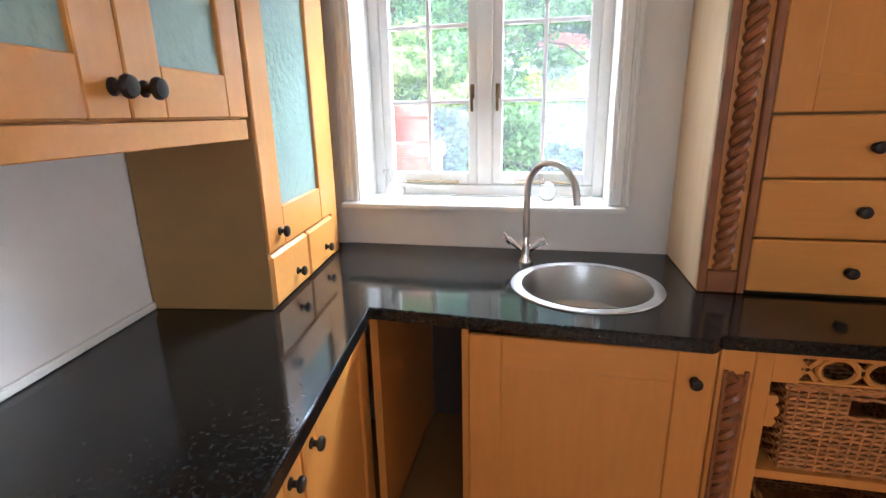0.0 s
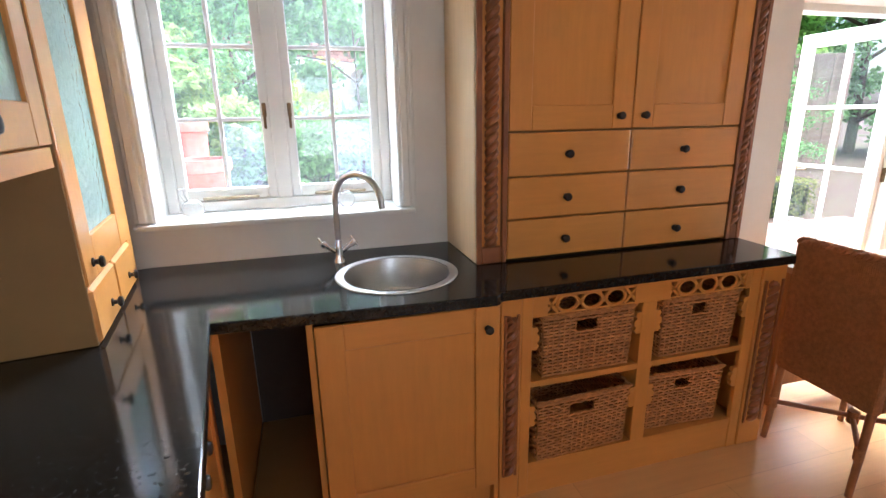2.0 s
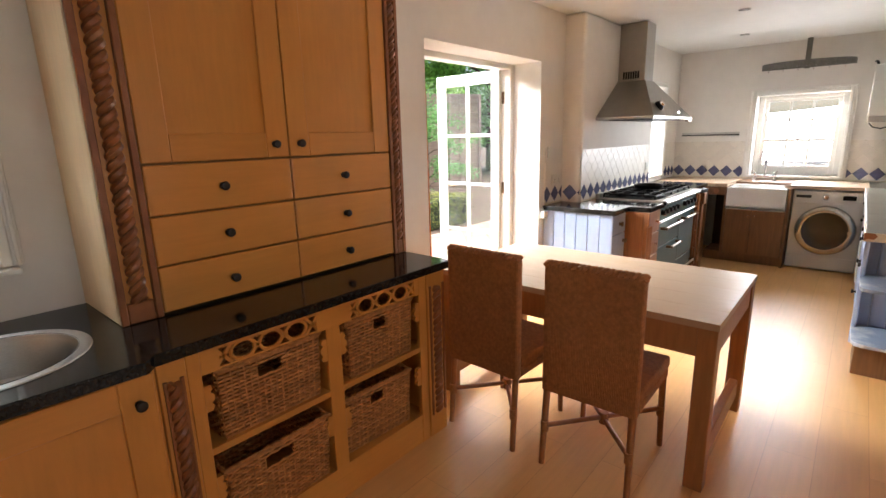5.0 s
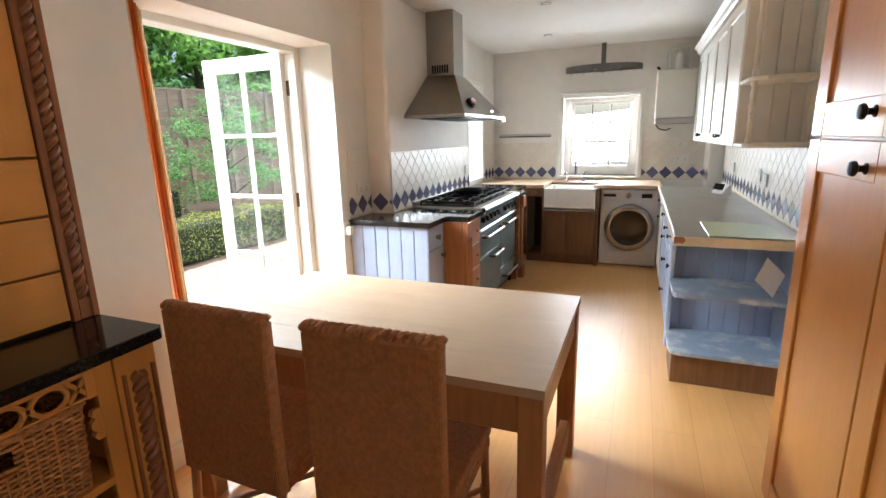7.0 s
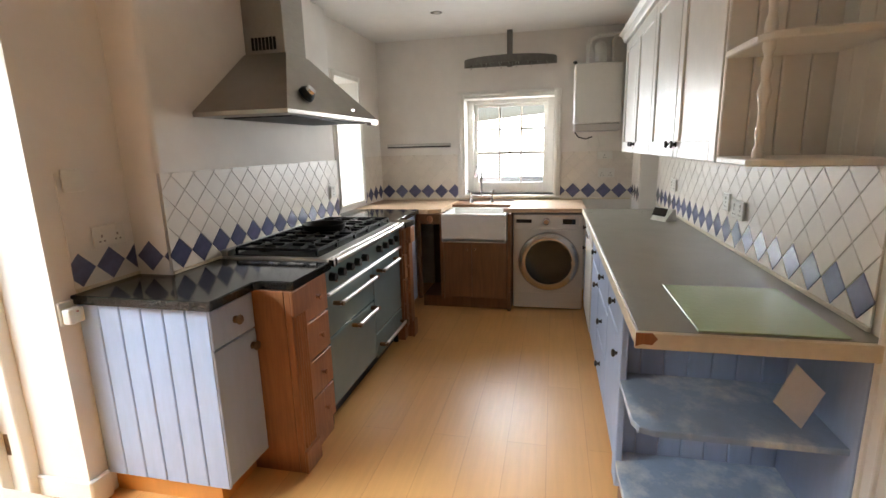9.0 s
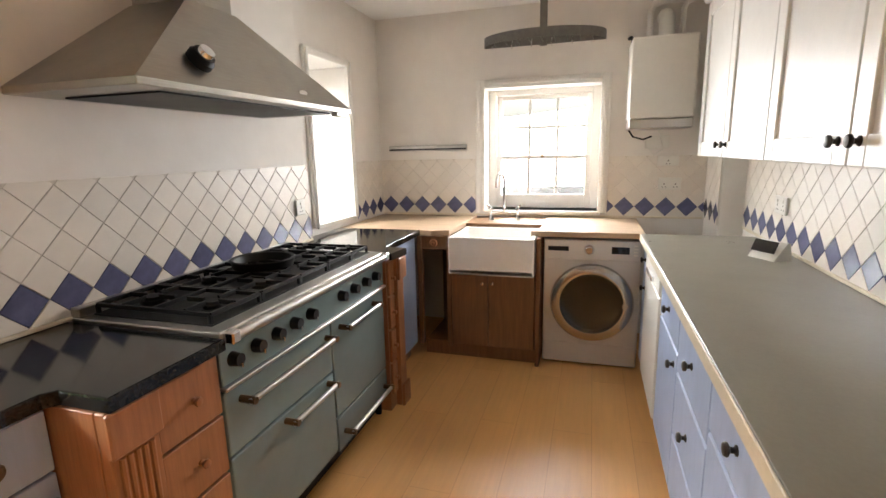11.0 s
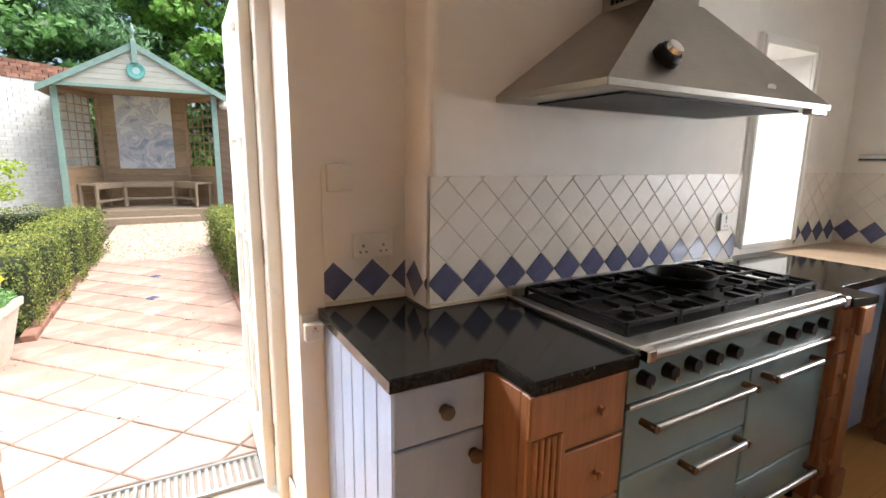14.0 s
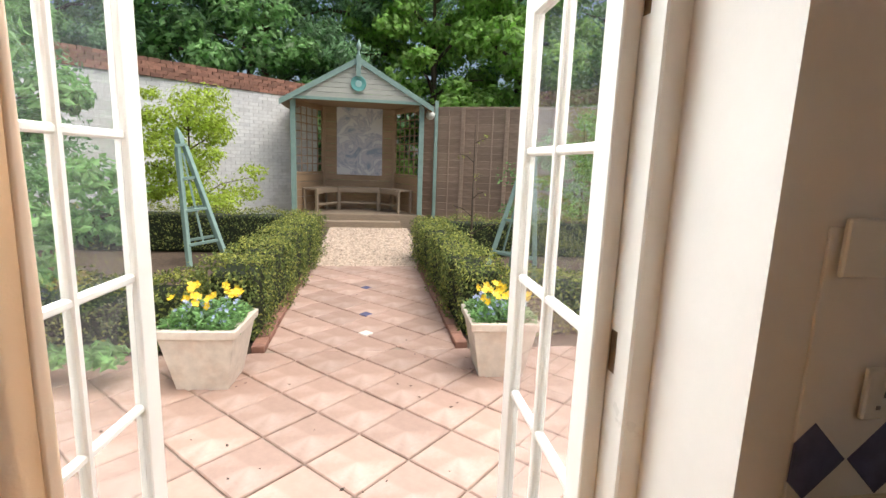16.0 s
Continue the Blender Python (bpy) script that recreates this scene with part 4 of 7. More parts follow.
def basket_unit():
    cab = thing("basket_unit", (1.5, 1.5, 0), "open honey maple base unit with four basket bays", "cabinet")
    x0, x1, f = 0.957, 2.02, 1.505
    part("side_panel", box(0.864, f + 0.02, 0, 0.95, 2.2, 0.864), M_PINE, cab)
    part("side_panel", box(2.03, f + 0.02, 0, 2.165, 2.02, 0.864, 0.002), M_PINE, cab)
    part("back_panel", box(0.95, 1.99, 0.1, 2.03, 2.01, 0.864), M_INSIDE, cab, "back panel coloured dark as in shade")
    part("stile", box(0.95, f, 0.0, 0.992, f + 0.022, 0.864, 0.002), M_PINE, cab)
    part("stile", box(1.985, f, 0.0, 2.035, f + 0.022, 0.864, 0.002), M_PINE, cab)
    part("divider", box(1.462, f, 0.15, 1.528, 1.99, 0.775, 0.002), M_PINE, cab)
    part("rail", box(0.992, f + 0.001, 0.775, 1.052, f + 0.02, 0.862), M_PINE_H, cab)
    part("rail", box(1.425, f + 0.001, 0.775, 1.587, f + 0.02, 0.862), M_PINE_H, cab)
    part("rail", box(1.958, f + 0.001, 0.775, 1.985, f + 0.02, 0.862), M_PINE_H, cab)
    part("rail", box(1.052, f + 0.001, 0.851, 1.425, f + 0.02, 0.862), M_PINE_H, cab)
    part("rail", box(1.587, f + 0.001, 0.851, 1.958, f + 0.02, 0.862), M_PINE_H, cab)
    fret(cab, 1.052, 1.425, 0.777, 0.850, f + 0.003)
    fret(cab, 1.587, 1.958, 0.777, 0.850, f + 0.003)
    part("shelf", box(0.95, f + 0.002, 0.488, 1.462, 1.99, 0.512), M_PINE_H, cab)
    part("shelf", box(1.528, f + 0.002, 0.488, 2.03, 1.99, 0.512), M_PINE_H, cab)
    part("shelf", box(0.95, f + 0.002, 0.125, 2.03, 1.99, 0.15), M_PINE_H, cab)
    part("plinth", box(0.95, f + 0.004, 0.0, 2.03, f + 0.03, 0.125), M_PINE_H, cab)
    for a, b in ((0.866, 0.948), (2.04, 2.165)):
        part("pilaster", box(a, f - 0.004, 0.0, b, f + 0.018, 0.864, 0.003), M_PINE, cab)
        w = b - a
        part("pilaster_edge", box(a + 0.012, f - 0.012, 0.12, a + 0.022, f - 0.004, 0.8), M_ROPE, cab)
        part("pilaster_edge", box(b - 0.022, f - 0.012, 0.12, b - 0.012, f - 0.004, 0.8), M_ROPE, cab)
        rope_column(cab, (a + b) / 2, f - 0.002, 0.13, 0.79, min(0.026, w * 0.3))
    for x, s in ((0.992, 1), (1.462, -1), (1.528, 1), (1.985, -1)):
        for z in (0.69, 0.36):
            scroll_bracket(cab, x, f + 0.002, z, s)
    return cab


basket_unit()


def wicker_basket(m, w, d, h):
    """A square basket woven of willow round upright stakes, with a hand hole in front. Origin at the middle of its base."""
    b = thing("wicker_basket", m, "golden woven willow storage basket with a hand hole", "basket", "baskets in the open base unit")
    n_rows = int(h / 0.0135)
    per = [(-w / 2, -d / 2), (w / 2, -d / 2), (w / 2, d / 2), (-w / 2, d / 2)]
    step = 0.022
    for side in range(4):
        (ax, ay), (bx, by) = per[side], per[(side + 1) % 4]
        L = math.hypot(bx - ax, by - ay)
        n = int(L / step)
        bm = bmesh.new()
        ux, uy = (bx - ax) / L, (by - ay) / L
        ox, oy = uy, -ux
        for j in range(n_rows):
            z = 0.008 + (h - 0.02) * j / (n_rows - 1)
            grow = 1 + 0.05 * z / h
            spans = [(0, n)]
            if side == 0 and 0.70 < z / h < 0.86:
                spans = [(0, int(n * 0.38)), (int(n * 0.62), n)]
            for i0, i1 in spans:
                pts = []
                for i in range(i0, i1 + 1):
                    off = 0.0035 * (1 if (i + j) % 2 else -1)
                    s = L * i / n
                    pts.append(((ax + ux * s) * grow + ox * off, (ay + uy * s) * grow + oy * off, z))
                tube(pts, 0.0058, 4, bm)
        for i in range(0, n + 1):
            s = L * i / n
            rod(((ax + ux * s), (ay + uy * s), 0), ((ax + ux * s) * 1.05, (ay + uy * s) * 1.05, h - (0.09 if side == 0 and 0.38 < i / n < 0.62 else 0)), 0.0035, seg=5, bm=bm)
        tagged(part("woven_side", bm, M_WICKER, b, m=m), kind="stuff")
    bm = bmesh.new()
    for k in range(2):
        pts = []
        for side in range(4):
            (ax, ay), (bx, by) = per[side], per[(side + 1) % 4]
            for i in range(16):
                t = i / 16
                a = 2.4 * i + math.pi * k
                pts.append(((ax + (bx - ax) * t) * 1.06 + 0.005 * math.cos(a), (ay + (by - ay) * t) * 1.06, h + 0.006 * math.sin(a)))
        tube(pts, 0.0075, 6, bm, closed=True)
    part("rim", bm, M_WICKER, b, m=m)
    part("base", box(-w / 2, -d / 2, 0, w / 2, d / 2, 0.008), M_WICKER, b, m=m)
    return b


wicker_basket(pose(1.235, 1.71, 0.513), 0.375, 0.37, 0.255)
wicker_basket(pose(1.755, 1.71, 0.513), 0.355, 0.37, 0.255)
wicker_basket(pose(1.225, 1.70, 0.151, 0, 0, 2), 0.40, 0.37, 0.265)
wicker_basket(pose(1.745, 1.73, 0.151, 0, 0, -3), 0.36, 0.37, 0.265)


# ---- dining table and chairs ----
def table():
    t = thing("dining_table", (2.88, 1.15, 0), "long wooden dining table with worn pale top", "table")
    x0, x1, y0, y1 = 2.445, 3.31, 0.345, 1.775
    n = 5
    for i in range(n):
        a, b = x0 + (x1 - x0) * i / n, x0 + (x1 - x0) * (i + 1) / n
        part("top_board", box(a + (0.0003 if i else 0), y0, 0.728, b - (0.0003 if i < n - 1 else 0), y1, 0.757, 0.0005), M_TABLE, t)
    for a, b in ((x0 + 0.012, x0 + 0.034), (x1 - 0.034, x1 - 0.012)):
        part("apron", box(a, y0 + 0.07, 0.60, b, y1 - 0.07, 0.727, 0.003), M_TABLELEG, t)
    for a, b in ((y0 + 0.012, y0 + 0.034), (y1 - 0.034, y1 - 0.012)):
        part("apron", box(x0 + 0.07, a, 0.60, x1 - 0.07, b, 0.727, 0.003), M_TABLELEG, t)
    for a in (x0 + 0.004, x1 - 0.079):
        for b in (y0 + 0.004, y1 - 0.079):
            part("leg", box(a, b, 0, a + 0.075, b + 0.075, 0.727, 0.005, seg=2), M_TABLELEG, t)
    for b in (y0 + 0.02, y1 - 0.055):
        part("stretcher", box(x0 + 0.079, b, 0.09, x1 - 0.079, b + 0.04, 0.19, 0.004), M_TABLELEG, t)
    return t


table()


def woven_chair(m):
    """A dining chair covered in woven paper cord; it faces +x, the origin on the floor under the back's middle."""
    c = thing("dining_chair", m, "brown woven cord dining chair drawn up to the table", "chair", "chairs at the table")
    w = 0.42

    def weave(name, x0, y0, z0, x1, y1, z1, across):
        """A padded block, and on it the fine ribs of the weave."""
        pad = part(name, box(x0, y0, z0, x1, y1, z1, 0.012, seg=2), M_LOOM, c, m=m, smooth=True)
        bm = bmesh.new()
        n = int((y1 - y0) / 0.0075)
        for i in range(n):
            y = y0 + 0.008 + (y1 - y0 - 0.016) * i / (n - 1)
            if across == "z":
                for x in (x0, x1):
                    tube([(x, y, z0 + 0.01), (x, y, z1 - 0.01)], 0.0026, 4, bm)
            else:
                tube([(x0 + 0.01, y, z1), (x1 - 0.01, y, z1)], 0.0026, 4, bm)
        tagged(part("weave", bm, M_LOOM, pad, m=m), kind="stuff")
        return pad

    back = weave("backrest", -0.022, -w / 2, 0.365, 0.022, w / 2, 0.95, "z")
    weave("seat", 0.024, -w / 2, 0.415, 0.45, w / 2, 0.47, "top")
    part("seat_skirt", box(0.024, -w / 2 + 0.004, 0.365, 0.445, w / 2 - 0.004, 0.415, 0.008), M_LOOM, c, m=m)
    bm = bmesh.new()
    for k in range(2):
        pts = [(0.012 * math.cos(i * 0.9 + k * math.pi), -w / 2 + w * i / 60, 0.952 + 0.010 * math.sin(i * 0.9 + k * math.pi)) for i in range(61)]
        tube(pts, 0.011, 7, bm)
    part("braided_edge", bm, M_LOOM, back, m=m, smooth=True)
    for x, dx in ((0.0, -0.03), (0.42, 0.015)):
        for y in (-w / 2 + 0.02, w / 2 - 0.02):
            part("leg", rod((x, y, 0.37), (x + dx, y * 1.03, 0.0), 0.016, 0.013, 12), M_CANE, c, m=m, smooth=True)
    for s in (-1, 1):
        part("cross_stretcher", rod((-0.015, s * (w / 2 - 0.02), 0.19), (0.425, -s * (w / 2 - 0.02), 0.19 + 0.012 * s), 0.011), M_CANE, c, m=m, smooth=True)
    part("stretcher_knot", rod((0.205, 0, 0.165), (0.205, 0, 0.22), 0.022, 0.022, 10), M_LOOM, c, m=m, smooth=True)
    for x in (-0.017, 0.425):
        for q in (-1, 1):
            part("cord_binding", rod((x, q * (w / 2 - 0.02), 0.165), (x, q * (w / 2 - 0.02), 0.215), 0.018), M_LOOM, c, m=m)
    return c


chair = woven_chair(pose(2.245, 0.775, 0, 0, 0, 1))
copy_thing(chair, pose(2.24, 1.318, 0, 0, 0, -2))


# ---- curtain by the garden door ----
def curtain():
    mat = material("orange_striped_curtain", (0.55, 0.2, 0.05), 0.85, spread=0.1, grain=40, bump=0.2, bump_scale=200)
    nt = mat.node_tree
    scale = [n for n in nt.nodes if n.type == "VECT_MATH"][0]
    uv = nt.nodes.new("ShaderNodeUVMap")
    sep = nt.nodes.new("ShaderNodeSeparateXYZ")
    ramp = nt.nodes.new("ShaderNodeValToRGB")
    ramp.color_ramp.interpolation = "CONSTANT"
    cols = [(0.0, (0.80, 0.62, 0.42)), (0.16, (0.66, 0.20, 0.05)), (0.34, (0.80, 0.46, 0.18)), (0.42, (0.70, 0.24, 0.06)), (0.60, (0.80, 0.50, 0.12)), (0.72, (0.84, 0.76, 0.62))]
    el = ramp.color_ramp.elements
    el[0].position, el[0].color = 0.0, (*cols[0][1], 1)
    el[1].position, el[1].color = cols[1][0], (*cols[1][1], 1)
    for p, c in cols[2:]:
        e = el.new(p)
        e.color = (*c, 1)
    nt.links.new(uv.outputs[0], sep.inputs[0])
    nt.links.new(sep.outputs[0], ramp.inputs[0])
    mix = nt.nodes.new("ShaderNodeMix")
    mix.data_type = "RGBA"
    mix.inputs["Factor"].default_value = 0.8
    nt.links.new(scale.outputs[0], mix.inputs["A"])
    nt.links.new(ramp.outputs[0], mix.inputs["B"])
    b = nt.nodes["Principled BSDF"]
    nt.links.new(mix.outputs["Result"], b.inputs["Base Color"])
    leafy(mat, 0.5)
    bm = bmesh.new()
    uvl = bm.loops.layers.uv.new("UVMap")
    nu, nv = 90, 24
    rows = []
    for j in range(nv + 1):
        v = j / nv
        z = 2.045 - 2.01 * v
        left, right = 2.68, 2.89 + 0.03 * v ** 0.8
        rows.append([])
        for i in range(nu + 1):
            u = i / nu
            depth = 0.028 + 0.018 * v
            y = 2.065 + 0.20 * u + (0.35 + 0.65 * u) * depth * math.sin(u * 2 * math.pi * 5.5 + 0.6 * math.sin(3 * v)) * (0.9 - 0.2 * math.sin(9 * u))
            x = left + (right - left) * u + 0.012 * math.sin(u * 34 + v * 2)
            rows[-1].append(bm.verts.new((x, y, z)))
    for j in range(nv):
        for i in range(nu):
            f = bm.faces.new((rows[j][i], rows[j][i + 1], rows[j + 1][i + 1], rows[j + 1][i]))
            for loop, (a, b_) in zip(f.loops, ((i, j), (i + 1, j), (i + 1, j + 1), (i, j + 1))):
                loop[uvl].uv = (a / nu, b_ / nv)
    bm.transform(Matrix.Translation((2.8, 2.165, 0.035)).inverted())
    ob = new("curtain", mesh_of("curtain", bm, mat, True))
    ob.location = (2.8, 2.165, 0.035)
    mod = ob.modifiers.new("thickness", "SOLIDIFY")
    mod.thickness = 0.004
    return tagged(ob, "orange and cream striped full-length curtain drawn back", "curtain")


curtain()


# ---- cooker side ----
def boarded(parent, x, y0, y1, z0, z1, n, mat, name="board", d=0.016):
    """Tongue-and-groove boards on a face that looks to -x."""
    for i in range(n):
        a, b = y0 + (y1 - y0) * i / n, y0 + (y1 - y0) * (i + 1) / n
        part(name, box(x, a + 0.0012, z0, x + d, b - 0.0012, z1, 0.004), mat, parent)


cab = thing("base_cabinet", (4.25, 1.72, 0), "pale blue painted base cupboard with boarded end panel", "cabinet")
part("carcass", box(4.135, 1.45, 0.1, 4.385, 2.03, 0.86), M_WHITEWOOD, cab)
part("plinth", box(4.15, 1.50, 0.0, 4.385, 2.03, 0.1), M_PINE, cab, "unpainted wooden plinth")
boarded(cab, 4.117, 1.43, 2.033, 0.1, 0.866, 6, M_BLUE)
d = part("drawer", box(4.12, 1.425, 0.70, 4.385, 1.449, 0.855, 0.003), M_BLUE, cab)
knob(d, (4.26, 1.425, 0.778), r=0.021, mat=M_WORNKNOB)
d = part("door", box(4.12, 1.425, 0.115, 4.385, 1.449, 0.694, 0.003), M_BLUE, cab)
knob(d, (4.352, 1.425, 0.628), r=0.021, mat=M_WORNKNOB)


def spice_column(x0, x1, f, back, flip):
    """A narrow brown wooden unit with a fluted pilaster and small spice drawers."""
    cab = thing("spice_unit", ((x0 + x1) / 2, back, 0), "brown wooden pilaster unit with small drawers beside the cooker", "cabinet", "pilaster units by the cooker")
    xm = x0 + 0.13 if flip else x0
    part("carcass", box(x0, f + 0.02, 0.0, x1, back, 0.862, 0.002), M_OAK, cab)
    if flip:
        part("pilaster", box(x0, f - 0.012, 0.0, x0 + 0.13, f + 0.019, 0.862, 0.003), M_OAK, cab)
        for i in range(5):
            part("flute", rod((x0 + 0.025 + 0.02 * i, f - 0.012, 0.12), (x0 + 0.025 + 0.02 * i, f - 0.012, 0.74), 0.008, seg=8), M_OAK, cab)
        part("cap_block", box(x0 - 0.004, f - 0.026, 0.75, x0 + 0.134, f - 0.011, 0.862, 0.004), M_OAK, cab)
        part("foot_block", box(x0 - 0.004, f - 0.026, 0.0, x0 + 0.134, f - 0.011, 0.11, 0.004), M_OAK, cab)
    for j in range(4):
        dr = part("drawer", box(xm + 0.006, f, 0.1 + 0.19 * j, x1 - 0.004, f + 0.019, 0.28 + 0.19 * j, 0.003), M_OAK, cab)
        knob(dr, ((xm + x1) / 2 + 0.01, f, 0.19 + 0.19 * j), r=0.014, mat=M_OAK, length=0.024)
    return cab


spice_column(4.39, 4.75, 1.262, 1.85, True)
cab = thing("spice_unit", (6.03, 1.5, 0), "brown wooden pilaster unit with small drawers beside the cooker", "cabinet", "pilaster units by the cooker")
part("carcass", box(5.955, 1.26, 0.0, 6.115, 1.85, 0.862, 0.002), M_OAK, cab)
part("pilaster", box(6.03, 1.225, 0.0, 6.115, 1.259, 0.862, 0.003), M_OAK, cab)
part("cap_block", box(6.022, 1.205, 0.74, 6.122, 1.224, 0.862, 0.006), M_OAK, cab)
part("foot_block", box(6.022, 1.205, 0.0, 6.122, 1.224, 0.13, 0.006), M_OAK, cab)
for j in range(4):
    dr = part("drawer", box(5.96, 1.242, 0.1 + 0.19 * j, 6.026, 1.259, 0.28 + 0.19 * j, 0.003), M_OAK, cab)
    knob(dr, (5.995, 1.242, 0.19 + 0.19 * j), r=0.013, mat=M_OAK, length=0.022)


def granite(name, outline, label, z0=0.866, z1=0.902):
    bm = prism(outline, z0, z1)
    bmesh.ops.recalc_face_normals(bm, faces=bm.faces[:])
    edges = [e for e in bm.edges if all(v.co.z > z1 - 1e-4 for v in e.verts)]
    bmesh.ops.bevel(bm, geom=edges, offset=0.005, segments=2, affect="EDGES", profile=0.5)
    return single(name, bm, M_GRANITE, (outline[0][0], outline[0][1], z0), label, "worktop")


granite("granite_worktop", [(4.10, 2.033), (4.10, 1.405), (4.37, 1.405), (4.395, 1.385), (4.395, 1.235), (4.755, 1.235), (4.755, 1.853), (4.437, 1.853), (4.437, 2.033)],
        "stepped polished black granite worktop beside the cooker")
granite("granite_worktop", [(5.955, 1.853), (5.955, 1.22), (6.12, 1.20), (6.135, 1.335), (6.72, 1.335), (6.72, 1.943), (6.228, 1.943), (6.228, 1.853)],
        "polished black granite worktop between cooker and sink")
cab = thing("base_cabinet", (6.4, 1.65, 0), "pale blue painted cupboard beside the cooker", "cabinet")
part("carcass", box(6.12, 1.385, 0.1, 6.69, 1.94, 0.864), M_WHITEWOOD, cab)
part("plinth", box(6.12, 1.42, 0, 6.69, 1.94, 0.1), M_DARKWOOD, cab)
part("door", box(6.125, 1.362, 0.11, 6.685, 1.384, 0.858, 0.003), M_BLUE, cab)


def burner(bm, x, y, z, r):
    lathe([(0, 0), (r * 1.25, 0), (r * 1.25, 0.006), (r, 0.010), (r, 0.022), (r * 0.85, 0.026), (r * 0.8, 0.034), (0, 0.036)], 20, bm, Matrix.Translation((x, y, z)))


def cooker():
    c = thing("range_cooker", (5.355, 1.55, 0), "grey-green enamelled range cooker with steel gas hob", "cooker")
    x0, x1, f, b = 4.763, 5.948, 1.262, 1.85
    part("body", box(x0, f + 0.035, 0.09, x1, b, 0.875, 0.002), M_ENAMEL, c)
    part("plinth", box(x0 + 0.02, f + 0.08, 0.0, x1 - 0.02, b, 0.09), M_IRON, c)
    for x in (x0 + 0.03, x1 - 0.03):
        part("foot", rod((x, f + 0.06, 0.0), (x, f + 0.06, 0.09), 0.018), M_IRON, c)
    hob = part("hob", box(x0, f - 0.005, 0.876, x1, b - 0.002, 0.912, 0.004), M_STEEL, c, "brushed steel hob top")
    part("hob_well", box(x0 + 0.04, f + 0.06, 0.912, x1 - 0.04, b - 0.05, 0.9155), M_IRON, hob, "black hob surface")
    part("splash_rail", box(x0, b - 0.04, 0.912, x1, b - 0.003, 0.945, 0.004), M_STEEL, hob)
    part("towel_rail", rod((x0 + 0.02, f - 0.022, 0.893), (x1 - 0.02, f - 0.022, 0.893), 0.017, seg=16), M_STEEL, c, "brushed steel front rail", smooth=True)
    for x in (x0 + 0.03, x1 - 0.03):
        part("rail_end", box(x - 0.018, f - 0.04, 0.873, x + 0.018, f + 0.0, 0.912, 0.005), M_CHROME, c)
    part("control_panel", box(x0, f + 0.008, 0.735, x1, f + 0.034, 0.874, 0.003), M_ENAMEL, c)
    part("panel_lip", box(x0, f - 0.006, 0.722, x1, f + 0.03, 0.735, 0.003), M_STEEL, c)
    for x in (4.815, 4.923, 5.03, 5.137, 5.244, 5.49, 5.607, 5.724, 5.835):
        k = part("control_knob", rod((x, f + 0.008, 0.81), (x, f - 0.024, 0.81), 0.024, 0.020, 16), M_IRON, c, "black control knob", smooth=True)
        part("pointer", box(x - 0.003, f - 0.028, 0.786, x + 0.003, f - 0.004, 0.80), M_CHROME, k)
    xm = 5.40
    for a, b_, z0, z1, name in ((x0 + 0.004, xm - 0.004, 0.50, 0.715, "grill_door"), (x0 + 0.004, xm - 0.004, 0.12, 0.492, "oven_door"), (xm + 0.004, x1 - 0.004, 0.27, 0.715, "oven_door"), (xm + 0.004, x1 - 0.004, 0.10, 0.262, "storage_drawer")):
        d = part(name, box(a, f + 0.012, z0, b_, f + 0.034, z1, 0.006, seg=2), M_ENAMEL, c)
        hz = {0.50: 0.665, 0.12: 0.465, 0.27: 0.672, 0.10: 0.175}[z0]
        h0 = a + 0.06 if name != "storage_drawer" else a + 0.05
        h1 = b_ - 0.03 if name != "oven_door" else (b_ - 0.04 if z0 < 0.2 else b_ - 0.12)
        if name == "oven_door" and z0 < 0.2:
            h0 = a + 0.27
        hd = part("handle", rod((h0, f - 0.032, hz), (h1, f - 0.032, hz), 0.0105, seg=12), M_STEEL, d, "brushed steel bar handle", smooth=True)
        for hx in (h0 + 0.01, h1 - 0.01):
            part("handle_post", rod((hx, f + 0.014, hz), (hx, f - 0.045, hz), 0.0125, seg=10), M_BRASS, hd, "dull brass handle end", smooth=True)
    # burners and cast iron pan supports
    for x, y, r in ((4.93, 1.43, 0.03), (4.93, 1.68, 0.042), (5.19, 1.43, 0.042), (5.19, 1.68, 0.03), (5.40, 1.555, 0.062), (5.64, 1.43, 0.03), (5.64, 1.68, 0.042), (5.83, 1.43, 0.035), (5.83, 1.68, 0.03)):
        one = bmesh.new()
        burner(one, x, y, 0.9155, r)
        part("burner", one, M_IRON, hob, "black gas burner", smooth=True)
    for gx0, gx1 in ((4.815, 5.045), (5.06, 5.29), (5.30, 5.50), (5.515, 5.725), (5.735, 5.90)):
        bm = bmesh.new()
        g = 0.945
        for y in (1.335, 1.79):
            bar((gx0, y, g), (gx1, y, g), 0.012, 0.014, bm)
        for x in (gx0, gx1):
            bar((x, 1.335, g), (x, 1.79, g), 0.012, 0.014, bm)
            for y in (1.335, 1.79):
                bar((x, y, 0.9156), (x, y, g), 0.012, 0.012, bm)
        gm = (gx0 + gx1) / 2
        bar((gx0, 1.56, g), (gx1, 1.56, g), 0.012, 0.014, bm)
        for yc in (1.43, 1.68):
            for s in (-1, 1):
                bar((gm + s * 0.03, yc, g + 0.004), ((gx0, gx1)[s > 0], yc, g + 0.004), 0.010, 0.016, bm)
                bar((gm, yc + s * 0.03, g + 0.004), (gm, yc + s * 0.1, g + 0.004), 0.010, 0.016, bm)
        part("pan_support", bm, M_IRON, hob, "cast iron pan support")
    return c


